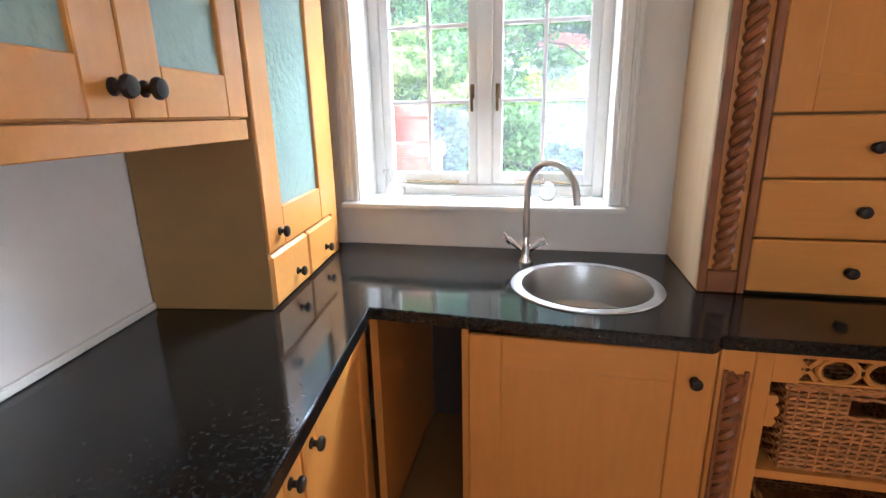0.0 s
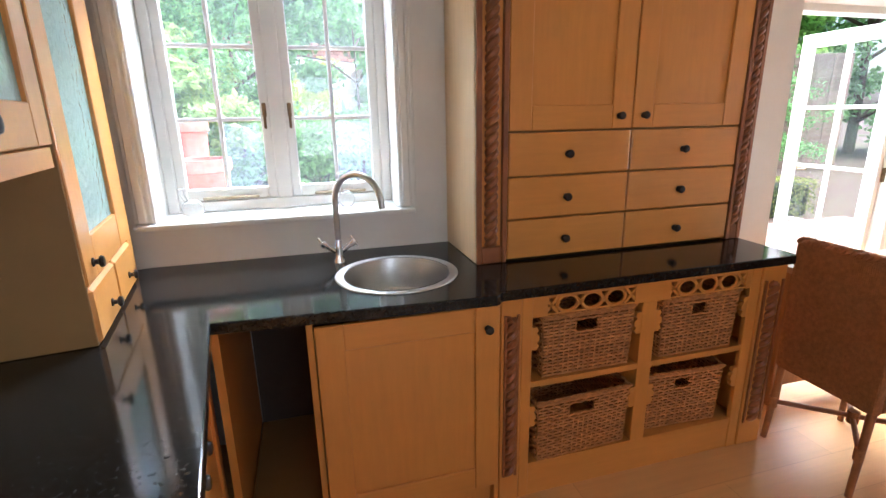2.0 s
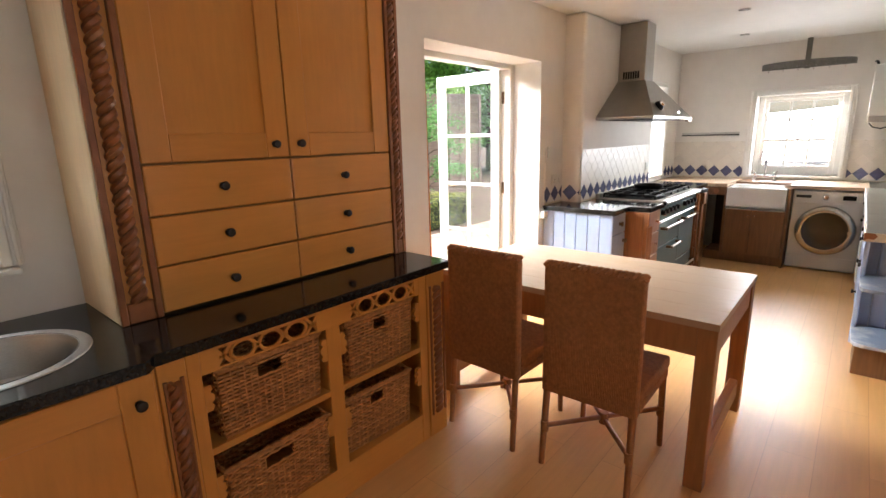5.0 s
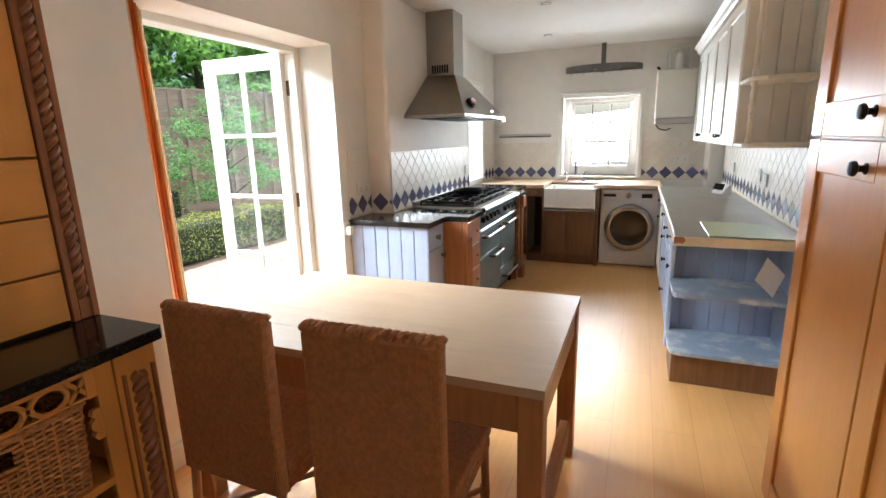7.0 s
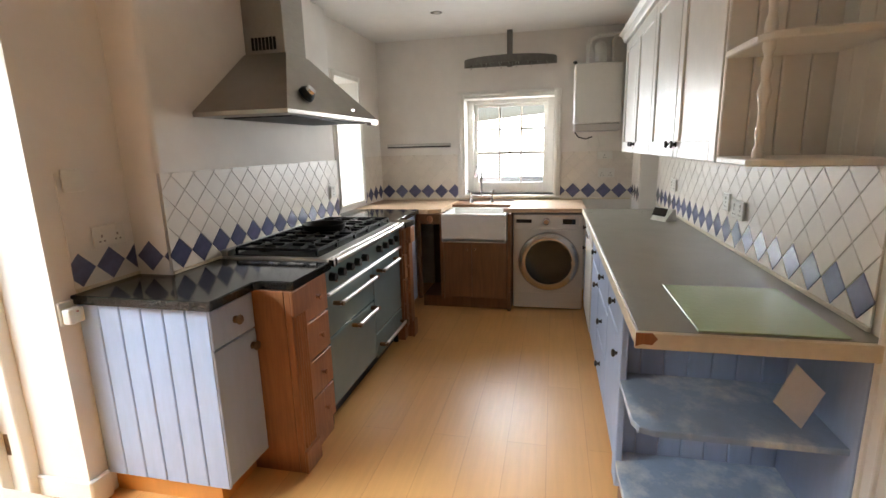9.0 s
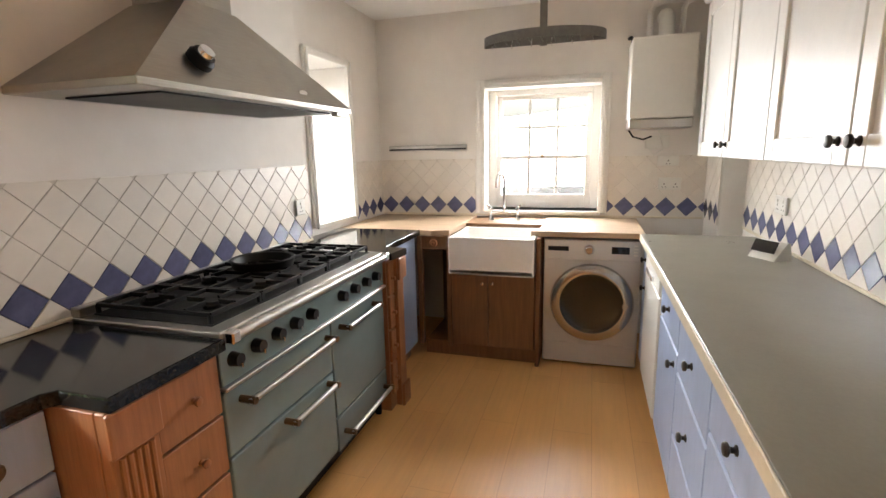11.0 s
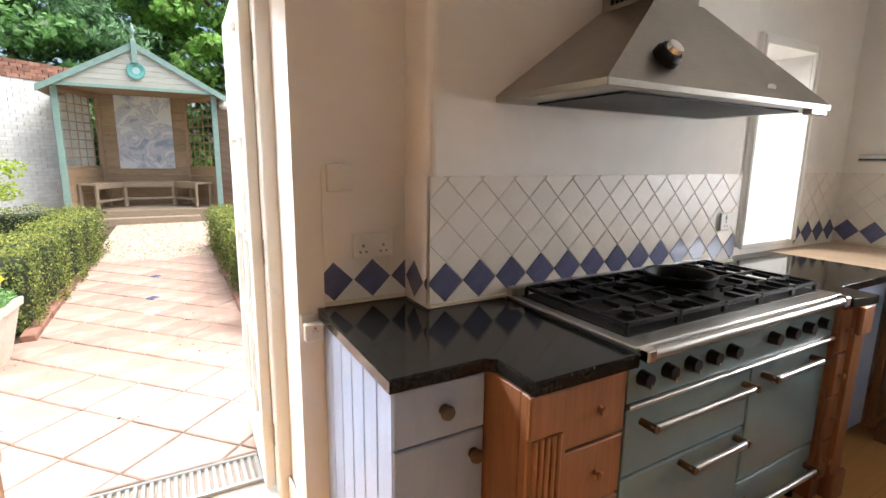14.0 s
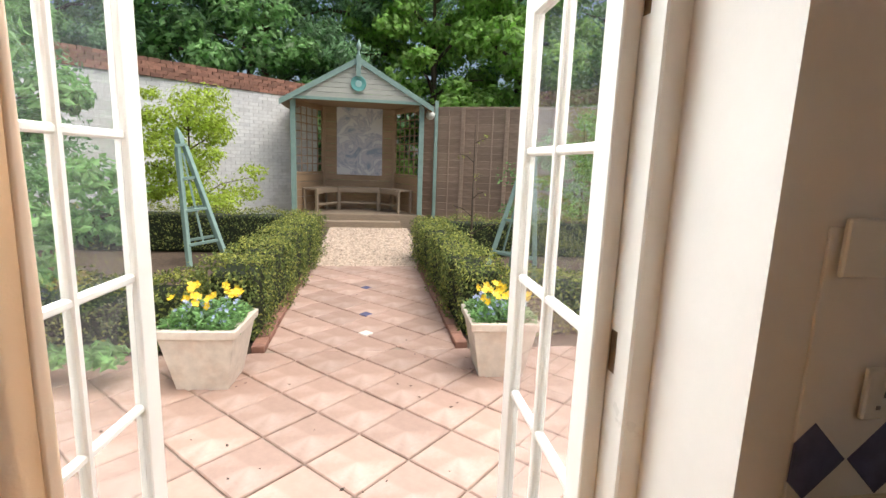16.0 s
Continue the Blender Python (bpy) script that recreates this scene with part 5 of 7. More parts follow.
cooker()
ring = thing("wok_ring", (5.40, 1.58, 0.952), "round black cast iron wok ring on the hob", "wok ring")
part("ring", lathe([(0.105, 0.953), (0.125, 0.953), (0.135, 0.985), (0.13, 0.99), (0.118, 0.985), (0.105, 0.953)], 28, m=Matrix.Translation((5.40, 1.58, 0))), M_IRON, ring, smooth=True)


def hood():
    h = thing("cooker_hood", (5.28, 1.6, 1.6), "brushed steel pyramid cooker hood with flue", "cooker hood")
    x0, x1, f, b, z0, z1 = 4.69, 5.86, 1.355, 1.853, 1.603, 1.627
    part("lip", box(x0, f, z0, x1, b, z1, 0.003), M_HOOD, h)
    tx0, tx1, tf, tz = 5.155, 5.405, 1.60, 1.955
    bm = bmesh.new()
    low = [bm.verts.new(p) for p in ((x0 + 0.004, f + 0.004, z1), (x1 - 0.004, f + 0.004, z1), (x1 - 0.004, b, z1), (x0 + 0.004, b, z1))]
    top = [bm.verts.new(p) for p in ((tx0, tf, tz), (tx1, tf, tz), (tx1, b, tz), (tx0, b, tz))]
    bm.faces.new(low)
    bm.faces.new(top)
    for i in range(4):
        bm.faces.new((low[i], low[(i + 1) % 4], top[(i + 1) % 4], top[i]))
    part("canopy", bm, M_HOOD, h)
    flue = part("flue", box(tx0 + 0.01, tf + 0.01, tz - 0.01, tx1 - 0.01, b, CEIL - 0.001, 0.003), M_HOOD, h)
    for i in range(7):
        part("vent_slot", box(tx0 + 0.006, tf + 0.06 + 0.022 * i, tz + 0.02, tx0 + 0.0095, tf + 0.075 + 0.022 * i, tz + 0.085), M_IRON, flue)
    part("filter", box(x0 + 0.12, f + 0.05, z0 - 0.006, x1 - 0.12, b - 0.08, z0 - 0.0005), M_IRON, h, "dark grease filter")
    dial = Vector((4.975, f + 0.13, 1.706))
    nrm = Vector((0, -(tz - z1), (tf - f))).normalized()
    t = (dial.z - z1) / (tz - z1)
    dial.y = f + (tf - f) * t
    m = Matrix.Translation(dial) @ nrm.to_track_quat("Z", "Y").to_matrix().to_4x4()
    k = part("control_dial", lathe([(0, 0), (0.042, 0), (0.042, 0.02), (0.036, 0.026), (0.034, 0.034), (0, 0.034)], 24, m=m), M_IRON, h, "black dial with white face", smooth=True)
    part("dial_face", lathe([(0, 0.0345), (0.026, 0.0345), (0.024, 0.05), (0, 0.05)], 20, m=m), M_CHROME, k, smooth=True)
    part("badge", prism([(5.5 + 0.028 * math.cos(a * 0.524), 1.665 + 0.011 * math.sin(a * 0.524)) for a in range(12)], f + 0.028, f + 0.036, "y"), M_CHROME, h, "small oval chrome badge")
    part("switch_box", box(5.70, f - 0.012, z0 - 0.02, 5.81, f + 0.02, z0, 0.003), M_HOOD, h)
    return h


hood()

# ---- sink end ----
def butler_sink():
    s = thing("butler_sink", (6.95, 0.84, 0.6), "white glazed butler sink on a dark wooden cupboard", "sink")
    x0, x1, y0, y1, z0, z1 = 6.645, 7.12, 0.562, 1.118, 0.625, 0.872
    w = 0.035
    bm = box(x0, y0, z0, x1, y1, z0 + 0.04, 0.008)
    part("base", bm, M_CERAMIC, s)
    part("front", box(x0, y0, z0 + 0.002, x0 + w, y1, z1, 0.01, seg=3), M_CERAMIC, s)
    part("back", box(x1 - w, y0, z0 + 0.002, x1, y1, z1, 0.01, seg=3), M_CERAMIC, s)
    part("side", box(x0 + 0.012, y0, z0 + 0.002, x1 - 0.012, y0 + w, z1 - 0.001, 0.01, seg=3), M_CERAMIC, s)
    part("side", box(x0 + 0.012, y1 - w, z0 + 0.002, x1 - 0.012, y1, z1 - 0.001, 0.01, seg=3), M_CERAMIC, s)


butler_sink()
cab = thing("sink_cabinet", (6.95, 0.95, 0), "dark brown wooden cupboard under the butler sink", "cabinet")
part("carcass", box(6.74, 0.56, 0.1, 7.45, 1.12, 0.624), M_DARKWOOD, cab)
part("plinth", box(6.78, 0.545, 0.0, 7.4, 1.33, 0.1), M_DARKWOOD, cab)
part("side_post", box(6.72, 0.53, 0.0, 7.45, 0.556, 0.864, 0.003), M_DARKWOOD, cab)
part("side_post", box(6.715, 1.122, 0.09, 6.75, 1.15, 0.864, 0.003), M_DARKWOOD, cab)
part("side_post", box(6.715, 1.325, 0.09, 6.75, 1.36, 0.864, 0.003), M_DARKWOOD, cab)
part("bay_back", box(7.2, 1.15, 0.1, 7.22, 1.325, 0.86), M_INSIDE, cab)
part("rail", box(6.715, 1.15, 0.77, 6.74, 1.325, 0.862, 0.003), M_DARKWOOD, cab, "carved rail over a dark bay")
part("carving", lathe([(0, 0), (0.03, 0), (0.022, 0.006), (0.012, 0.005), (0, 0.01)], 14, m=Matrix.Translation((6.714, 1.237, 0.815)) @ pose(0, 0, 0, 0, -90, 0)), M_OAK, cab)
for a, b, k in ((0.565, 0.866, 0.837), (0.870, 1.117, 0.903)):
    d = part("door", box(6.715, a, 0.115, 6.738, b, 0.636, 0.002), M_DARKWOOD, cab)
    knob(d, (6.715, k, 0.555), (-1, 0, 0), r=0.011, mat=M_CHROME, length=0.02)


def wood_top(outline, label):
    bm = prism(outline, 0.866, 0.902)
    bmesh.ops.recalc_face_normals(bm, faces=bm.faces[:])
    bmesh.ops.bevel(bm, geom=[e for e in bm.edges if all(v.co.z > 0.9 for v in e.verts)], offset=0.005, segments=2, affect="EDGES", profile=0.5)
    return single("wooden_worktop", bm, M_BUTCHER, (outline[0][0], outline[0][1], 0.866), label, "worktop")


wood_top([(6.725, 1.943), (6.725, 1.34), (6.70, 1.25), (6.74, 1.135), (7.13, 1.12), (7.508, 1.12), (7.508, 1.943)], "pale oiled wooden worktop beside the sink")
wood_top([(6.80, 0.60), (6.80, -0.055), (6.80, -0.09), (7.508, -0.09), (7.508, 0.556), (6.86, 0.556)], "pale oiled wooden worktop over the washing machine")
single("sink_ledge", box(7.125, 0.56, 0.85, 7.508, 1.116, 0.895, 0.003), M_DARKWOOD, (7.3, 0.84, 0.85), "dark wooden ledge behind the butler sink", "ledge")
tap = thing("bridge_tap", (7.3, 0.86, 0.895), "chrome bridge tap with a tall curved spout", "tap")
for y in (0.76, 0.96):
    part("pillar", lathe([(0, 0.895), (0.022, 0.895), (0.016, 0.92), (0.012, 0.96), (0.018, 0.985), (0.012, 1.0), (0, 1.0)], 14, m=Matrix.Translation((7.3, y, 0))), M_CHROME, tap, smooth=True)
    part("lever", rod((7.3, y, 0.99), (7.26, y + (0.03 if y > 0.86 else -0.03), 1.02), 0.006), M_CHROME, tap, smooth=True)
part("bridge", rod((7.3, 0.76, 0.955), (7.3, 0.96, 0.955), 0.010), M_CHROME, tap, smooth=True)
pts = [(7.3, 0.86, 0.955), (7.3, 0.86, 1.18)] + [(7.3 - 0.06 * (1 - math.cos(math.pi * i / 10)), 0.86 + 0.02 * (1 - math.cos(math.pi * i / 10)), 1.18 + 0.07 * math.sin(math.pi * i / 10)) for i in range(1, 11)] + [(7.18, 0.9, 1.15)]
part("spout", tube(pts, 0.011, 10), M_CHROME, tap, smooth=True)


def washing_machine():
    c = thing("washing_machine", (7.1, 0.22, 0), "silver front-loading washing machine under the worktop", "washing machine")
    f, y0, y1 = 6.826, -0.078, 0.518
    part("cabinet", box(f, y0, 0.012, f + 0.56, y1, 0.852, 0.008, seg=2), M_WM, c)
    part("control_panel", box(f - 0.010, y0 + 0.004, 0.72, f - 0.0005, y1 - 0.004, 0.848, 0.004), M_WM, c)
    part("kick_panel", box(f - 0.006, y0 + 0.006, 0.02, f - 0.0005, y1 - 0.006, 0.155, 0.003), M_WM, c)
    m = Matrix.Translation((f, 0.213, 0.438)) @ pose(0, 0, 0, 0, -90, 0)
    d = part("door", lathe([(0.178, -0.0), (0.256, 0.0), (0.26, 0.012), (0.25, 0.032), (0.215, 0.046), (0.197, 0.044), (0.184, 0.02), (0.178, 0.0)], 56, m=m), M_RIM, c, "bright steel porthole rim", smooth=True)
    part("porthole_glass", lathe([(0, 0.022), (0.10, 0.024), (0.165, 0.030), (0.189, 0.038), (0.189, 0.034), (0.165, 0.026), (0.10, 0.020), (0, 0.018)], 48, m=m), M_TINTED, d, "tinted porthole glass", smooth=True)
    part("drum", lathe([(0, 0.006), (0.03, 0.008), (0.05, 0.003), (0.11, 0.002), (0.135, 0.006), (0.15, 0.003), (0.18, 0.016)], 40, m=m), M_DULL, d, "dull metal drum behind the glass", smooth=True)
    part("door_pull", lathe([(0, 0), (0.02, 0), (0.02, 0.006), (0, 0.006)], 16, m=m @ pose(0.0, -0.205, 0.042)), M_RIM, d)
    part("detergent_drawer", box(f - 0.013, 0.36, 0.775, f - 0.0102, 0.49, 0.805, 0.001), M_IRON, c, "dark drawer grip")
    k = part("programme_dial", lathe([(0, 0), (0.034, 0), (0.03, 0.018), (0.02, 0.028), (0, 0.028)], 24, m=Matrix.Translation((f - 0.010, 0.235, 0.787)) @ pose(0, 0, 0, 0, -90, 0)), M_CHROME, c, smooth=True)
    part("display", box(f - 0.0125, -0.005, 0.765, f - 0.0102, 0.10, 0.81), M_DARKGLASS, c, "dark display")
    for i in range(4):
        part("button", box(f - 0.014, -0.055 + 0.0, 0.755 + 0.02 * i, f - 0.0102, -0.03, 0.766 + 0.02 * i, 0.001), M_PLASTIC, c)


washing_machine()


def boiler():
    c = thing("boiler", (7.33, -0.18, 1.53), "white wall-hung gas boiler with pipes", "boiler")
    x0, x1, y0, y1 = 7.15, 7.507, -0.37, 0.02
    part("casing", box(x0, y0, 1.60, x1, y1, 2.10, 0.012, seg=2), M_PLASTIC, c)
    part("control_flap", box(x0 + 0.01, y0 + 0.004, 1.535, x1, y1 - 0.004, 1.597, 0.006), M_STEEL, c, "grey lower flap")
    part("flue_elbow", tube([(7.36, -0.2, 2.10), (7.36, -0.2, 2.2), (7.38, -0.2, 2.25), (7.44, -0.2, 2.27), (7.507, -0.2, 2.27)], 0.05, 14), M_PLASTIC, c, "white flue pipe", smooth=True)
    for y, w in ((-0.10, 0.02), (-0.30, 0.016)):
        part("pipe", tube([(7.40, y, 2.101), (7.40, y, 2.30), (7.40, y - 0.02, 2.34), (7.40, y - 0.08, 2.36), (7.40, -0.536, 2.36)], w, 10), M_PLASTIC, c, smooth=True)
    part("pipe", tube([(7.44, 0.0, 2.101), (7.44, 0.0, 2.14), (7.47, 0.01, 2.16), (7.505, 0.02, 2.16)], 0.012, 8), M_IRON, c, smooth=True)
    part("cable", tube([(7.40, 0.0, 1.534), (7.42, -0.03, 1.49), (7.46, -0.1, 1.47), (7.49, -0.16, 1.49)], 0.006, 8), M_IRON, c, "black cable", smooth=True)
    part("cable", tube([(7.45, -0.2, 1.534), (7.48, -0.24, 1.40), (7.49, -0.18, 1.36), (7.49, -0.14, 1.42)], 0.005, 8), M_PLASTIC, c, smooth=True)


boiler()


M_HOLE = material("shaded_socket_hole", (0.22, 0.19, 0.16), 0.8)


def wall_plate(m, w, h, label, switches=1, dark=False):
    """A wall socket or switch plate; local -y looks out of the wall, origin at its middle."""
    p = thing("wall_socket", m, label, "socket", "sockets and switches")
    part("plate", box(-w / 2, -0.011, -h / 2, w / 2, -0.0005, h / 2, 0.003), M_PLASTIC, p, m=m)
    for i in range(switches):
        x = -w / 2 + w * (i + 0.5) / switches
        part("rocker", box(x - 0.009, -0.016, 0.012, x + 0.009, -0.0105, 0.03, 0.002), M_PLASTIC, p, m=m)
        bm = box(x - 0.004, -0.0118, -0.006, x + 0.004, -0.0108, 0.004)
        for s in (-1, 1):
            box(x + s * 0.011 - 0.004, -0.0118, -0.026, x + s * 0.011 + 0.004, -0.0108, -0.019, bm=bm)
        part("pin_holes", bm, M_HOLE, p, m=m)
    return p


wall_plate(pose(4.185, 2.025, 1.345), 0.09, 0.09, "cream painted blanking plate on the tiles", 0)
wall_plate(pose(4.30, 2.024, 1.11), 0.15, 0.088, "cream double wall socket on the tiles", 2)
iso = wall_plate(pose(4.077, 2.034, 0.84), 0.075, 0.095, "white cooker isolator switch by the door", 0)
part("back_box", box(4.045, 1.985, 0.80, 4.108, 2.0225, 0.86, 0.004), M_PLASTIC, iso)
part("rocker", box(4.066, 1.98, 0.825, 4.088, 1.9848, 0.84, 0.002), M_PLASTIC, iso)
part("neon", box(4.073, 1.9775, 0.846, 4.081, 1.9845, 0.851, 0.001), material("red_neon", (0.35, 0.05, 0.04), 0.4), iso, "small red indicator")
wall_plate(pose(6.10, 1.843, 1.12), 0.085, 0.088, "white single wall socket above the cooker", 1)
wall_plate(pose(7.498, -0.28, 1.32, 0, 0, -90), 0.14, 0.075, "white heating control switch below the boiler", 1)
wall_plate(pose(7.498, -0.30, 1.155, 0, 0, -90), 0.15, 0.088, "white double wall socket beside the window", 2)
wall_plate(pose(7.505, -0.2, 1.45, 0, 0, -90), 0.16, 0.09, "white fused spur box under the boiler", 0)
SOUTH = 180
wall_plate(pose(5.32, -0.672, 1.13, 0, 0, SOUTH), 0.085, 0.088, "white wall switch above the grey worktop", 1)
wall_plate(pose(5.16, -0.672, 1.11, 0, 0, SOUTH), 0.15, 0.088, "white double wall socket above the grey worktop", 2)
wall_plate(pose(6.45, -0.672, 1.12, 0, 0, SOUTH), 0.15, 0.088, "white double wall socket near the corner", 2)


# ---- knife rail and hanging rack ----
rail = thing("knife_rail", (7.49, 1.53, 1.43), "grey metal knife rail fixed to the wall", "rail")
part("back_bar", box(7.485, 1.195, 1.425, 7.508, 1.86, 1.47, 0.003), M_STEEL, rail)
part("front_strip", box(7.478, 1.20, 1.432, 7.4845, 1.855, 1.444, 0.002), M_IRON, rail)
part("front_strip", box(7.478, 1.20, 1.452, 7.4845, 1.855, 1.464, 0.002), M_STEEL, rail)


def pot_rack():
    c = thing("pot_rack", (7.3, 0.64, 2.1), "half-round grey metal pot rack hanging from the ceiling", "pot rack")
    cx, cy, r, z0, z1 = 7.40, 0.60, 0.425, 2.15, 2.21
    bm = bmesh.new()
    n = 28
    outer = []
    for i in range(n + 1):
        a = math.pi / 2 + math.pi * i / n
        outer.append((cx + 0.62 * r * math.cos(a), cy + r * math.sin(a)))
    for (ax, ay), (bx, by) in zip(outer, outer[1:] + [outer[0]]):
        v = [bm.verts.new(p) for p in ((ax, ay, z0), (bx, by, z0), (bx, by, z1), (ax, ay, z1))]
        bm.faces.new(v)
    bmesh.ops.remove_doubles(bm, verts=bm.verts[:], dist=0.0005)
    bmesh.ops.solidify(bm, geom=bm.faces[:], thickness=0.006)
    part("band", bm, M_DULL, c, smooth=True)
    for i in range(9):
        y = cy - r + 2 * r * (i + 1) / 10
        x_front = cx - 0.62 * r * math.sqrt(max(0, 1 - ((y - cy) / r) ** 2))
        part("grid_wire", rod((x_front, y, z0 + 0.012), (cx, y, z0 + 0.012), 0.004, seg=6), M_DULL, c)
    part("grid_wire", rod((cx - 0.12, cy - r * 0.9, z0 + 0.018), (cx - 0.12, cy + r * 0.9, z0 + 0.018), 0.004, seg=6), M_DULL, c)
    part("ceiling_pole", box(cx - 0.03, cy - 0.025, z1 - 0.07, cx, cy + 0.025, CEIL - 0.001, 0.003), M_DULL, c)
    for i in range(6):
        y = cy - 0.34 + 0.136 * i
        part("hook", tube([(cx - 0.12, y, z0 + 0.02), (cx - 0.125, y, z0 - 0.02), (cx - 0.14, y, z0 - 0.035), (cx - 0.155, y, z0 - 0.02)], 0.0035, 6), M_CHROME, c)


pot_rack()
for x, y in ((5.35, 0.9), (5.35, -0.05), (6.6, 1.1), (3.6, 0.9), (3.6, -0.1)):
    c = thing("ceiling_spotlight", (x, y, CEIL - 0.012), "small recessed chrome ceiling spotlight, unlit", "spotlight", "ceiling spotlights")
    part("trim_ring", lathe([(0.03, CEIL - 0.008), (0.045, CEIL - 0.006), (0.045, CEIL - 0.0005), (0.03, CEIL - 0.0005)], 20, m=Matrix.Translation((x, y, 0))), M_CHROME, c, smooth=True)
    part("lamp", lathe([(0, CEIL - 0.004), (0.03, CEIL - 0.004), (0.03, CEIL - 0.001)], 16, m=Matrix.Translation((x, y, 0))), M_PLASTIC, c)


# ---- south run: grey worktop, blue cupboards, white wall cupboards ----
top = thing("grey_worktop", (5.4, -0.37, 0.86), "long grey-green laminate worktop with chipped cream edge", "worktop")
part("surface", box(4.06, -0.683, 0.862, 6.795, -0.062, 0.902, 0.002), M_FORMICA, top)
part("front_edge", box(4.06, -0.061, 0.86, 6.80, -0.055, 0.9015, 0.002), M_EDGE, top, "cream edging strip")
part("end_edge", box(4.04, -0.683, 0.852, 4.0595, -0.055, 0.9015, 0.002), M_EDGE, top, "cream edging strip, chipped at its corner")
part("chip", prism([(-0.055, 0.902), (-0.055, 0.86), (-0.075, 0.868), (-0.10, 0.866), (-0.115, 0.885), (-0.10, 0.902)], 4.0385, 4.041, "x"), M_OAK, top, "chipped corner showing bare brown board")

end = thing("open_shelf_unit", (4.28, -0.37, 0), "worn pale blue open shelf unit at the worktop's end", "shelf unit")
boarded(end, 4.50, -0.66, -0.075, 0.10, 0.85, 7, M_BLUE)
part("side_panel", box(4.075, -0.683, 0.0, 4.52, -0.662, 0.85, 0.002), M_BLUE, end)
part("front_post", box(4.43, -0.10, 0.1, 4.52, -0.074, 0.85, 0.003), M_BLUE, end)


def worn_shelf(z, name="shelf"):
    outline = [(4.10, -0.66), (4.498, -0.66), (4.498, -0.078), (4.40, -0.075), (4.16, -0.078), (4.115, -0.095), (4.10, -0.14)]
    bm = prism(outline, z - 0.022, z)
    bmesh.ops.bevel(bm, geom=[e for e in bm.edges if all(v.co.z > z - 0.001 for v in e.verts)], offset=0.004, segments=2, affect="EDGES", profile=0.5)
    return part(name, bm, M_BLUE_WORN, end, "shelf with worn blue and white paint")


worn_shelf(0.56)
worn_shelf(0.215)
part("plinth", box(4.15, -0.66, 0, 4.5, -0.10, 0.19, 0.003), M_DARKWOOD, end, "brown plinth")
u, v = Vector((0.03, -0.097, -0.098)), Vector((0.02, 0.040, -0.135))
n_ = u.cross(v).normalized()
bm = box(0, 0, 0, 1, 1, 0.004)
bm.transform(Matrix(((u.x, v.x, n_.x, 4.135), (u.y, v.y, n_.y, -0.515), (u.z, v.z, n_.z, 0.795), (0, 0, 0, 1))))
single("white_card", bm, M_PAPER, (4.18, -0.57, 0.562), "blank white card leaning on the blue shelf", "card")
single("glass_board", box(4.068, -0.605, 0.9025, 4.535, -0.225, 0.9085, 0.002), M_GREENGLASS, (4.36, -0.46, 0.9025), "green tinted glass worktop saver", "chopping board")
d = thing("digital_clock", (6.2, -0.55, 0.902), "small black digital thermometer on the worktop", "clock")
CM = pose(6.2, -0.56, 0.902, 0, 0, -60)
part("casing", prism([(-0.05, 0), (0.05, 0), (0.035, 0.075), (0.02, 0.08)], -0.07, 0.07, "y"), M_PLASTIC, d, m=CM)
part("screen", box(-0.056, -0.06, 0.012, -0.05, 0.06, 0.068), M_DARKGLASS, d, m=CM @ pose(0, 0, 0, 0, 24, 0))


def run_unit(x0, x1, kind, label):
    """A blue base unit that faces +y."""
    c = thing("base_cabinet", ((x0 + x1) / 2, -0.38, 0), label, "cabinet", "blue units under the grey worktop")
    part("carcass", box(x0, -0.66, 0.1, x1, -0.112, 0.858), M_WHITEWOOD, c)
    part("plinth", box(x0, -0.66, 0, x1, -0.16, 0.1), M_DARKWOOD, c)
    y0, y1 = -0.11, -0.088
    fronts = [(0.115, 0.66), (0.67, 0.852)] if kind == "door" else [(0.115, 0.35), (0.36, 0.60), (0.61, 0.852)]
    for a, b in fronts:
        f = part("drawer" if b - a < 0.3 else "door", box(x0 + 0.003, y0, a, x1 - 0.003, y1, b, 0.004), M_BLUE, c)
        knob(f, ((x0 + x1) / 2 if b - a < 0.3 else x0 + 0.06, y1, (a + b) / 2 if b - a < 0.3 else b - 0.06), (0, 1, 0), r=0.017)


run_unit(4.522, 5.02, "door", "pale blue painted cupboard and drawer under the grey worktop")
run_unit(5.022, 5.52, "drawers", "pale blue painted drawer unit under the grey worktop")
run_unit(5.522, 6.0, "door", "pale blue painted cupboard and drawer under the grey worktop")
fr = thing("dishwasher", (6.4, -0.38, 0), "white dishwasher built in under the grey worktop", "dishwasher")
part("body", box(6.01, -0.66, 0.1, 6.60, -0.105, 0.855), M_WHITEWOOD, fr)
part("door", box(6.012, -0.104, 0.12, 6.598, -0.08, 0.73, 0.006), M_PLASTIC, fr)
part("control_strip", box(6.012, -0.104, 0.735, 6.598, -0.078, 0.852, 0.006), M_PLASTIC, fr)
part("handle", box(6.2, -0.078, 0.76, 6.42, -0.062, 0.785, 0.004), M_CHROME, fr)
part("plinth", box(6.01, -0.66, 0, 6.6, -0.16, 0.1), M_DARKWOOD, fr)
run_unit(6.602, 6.80, "door", "narrow pale blue filler cupboard by the washing machine")


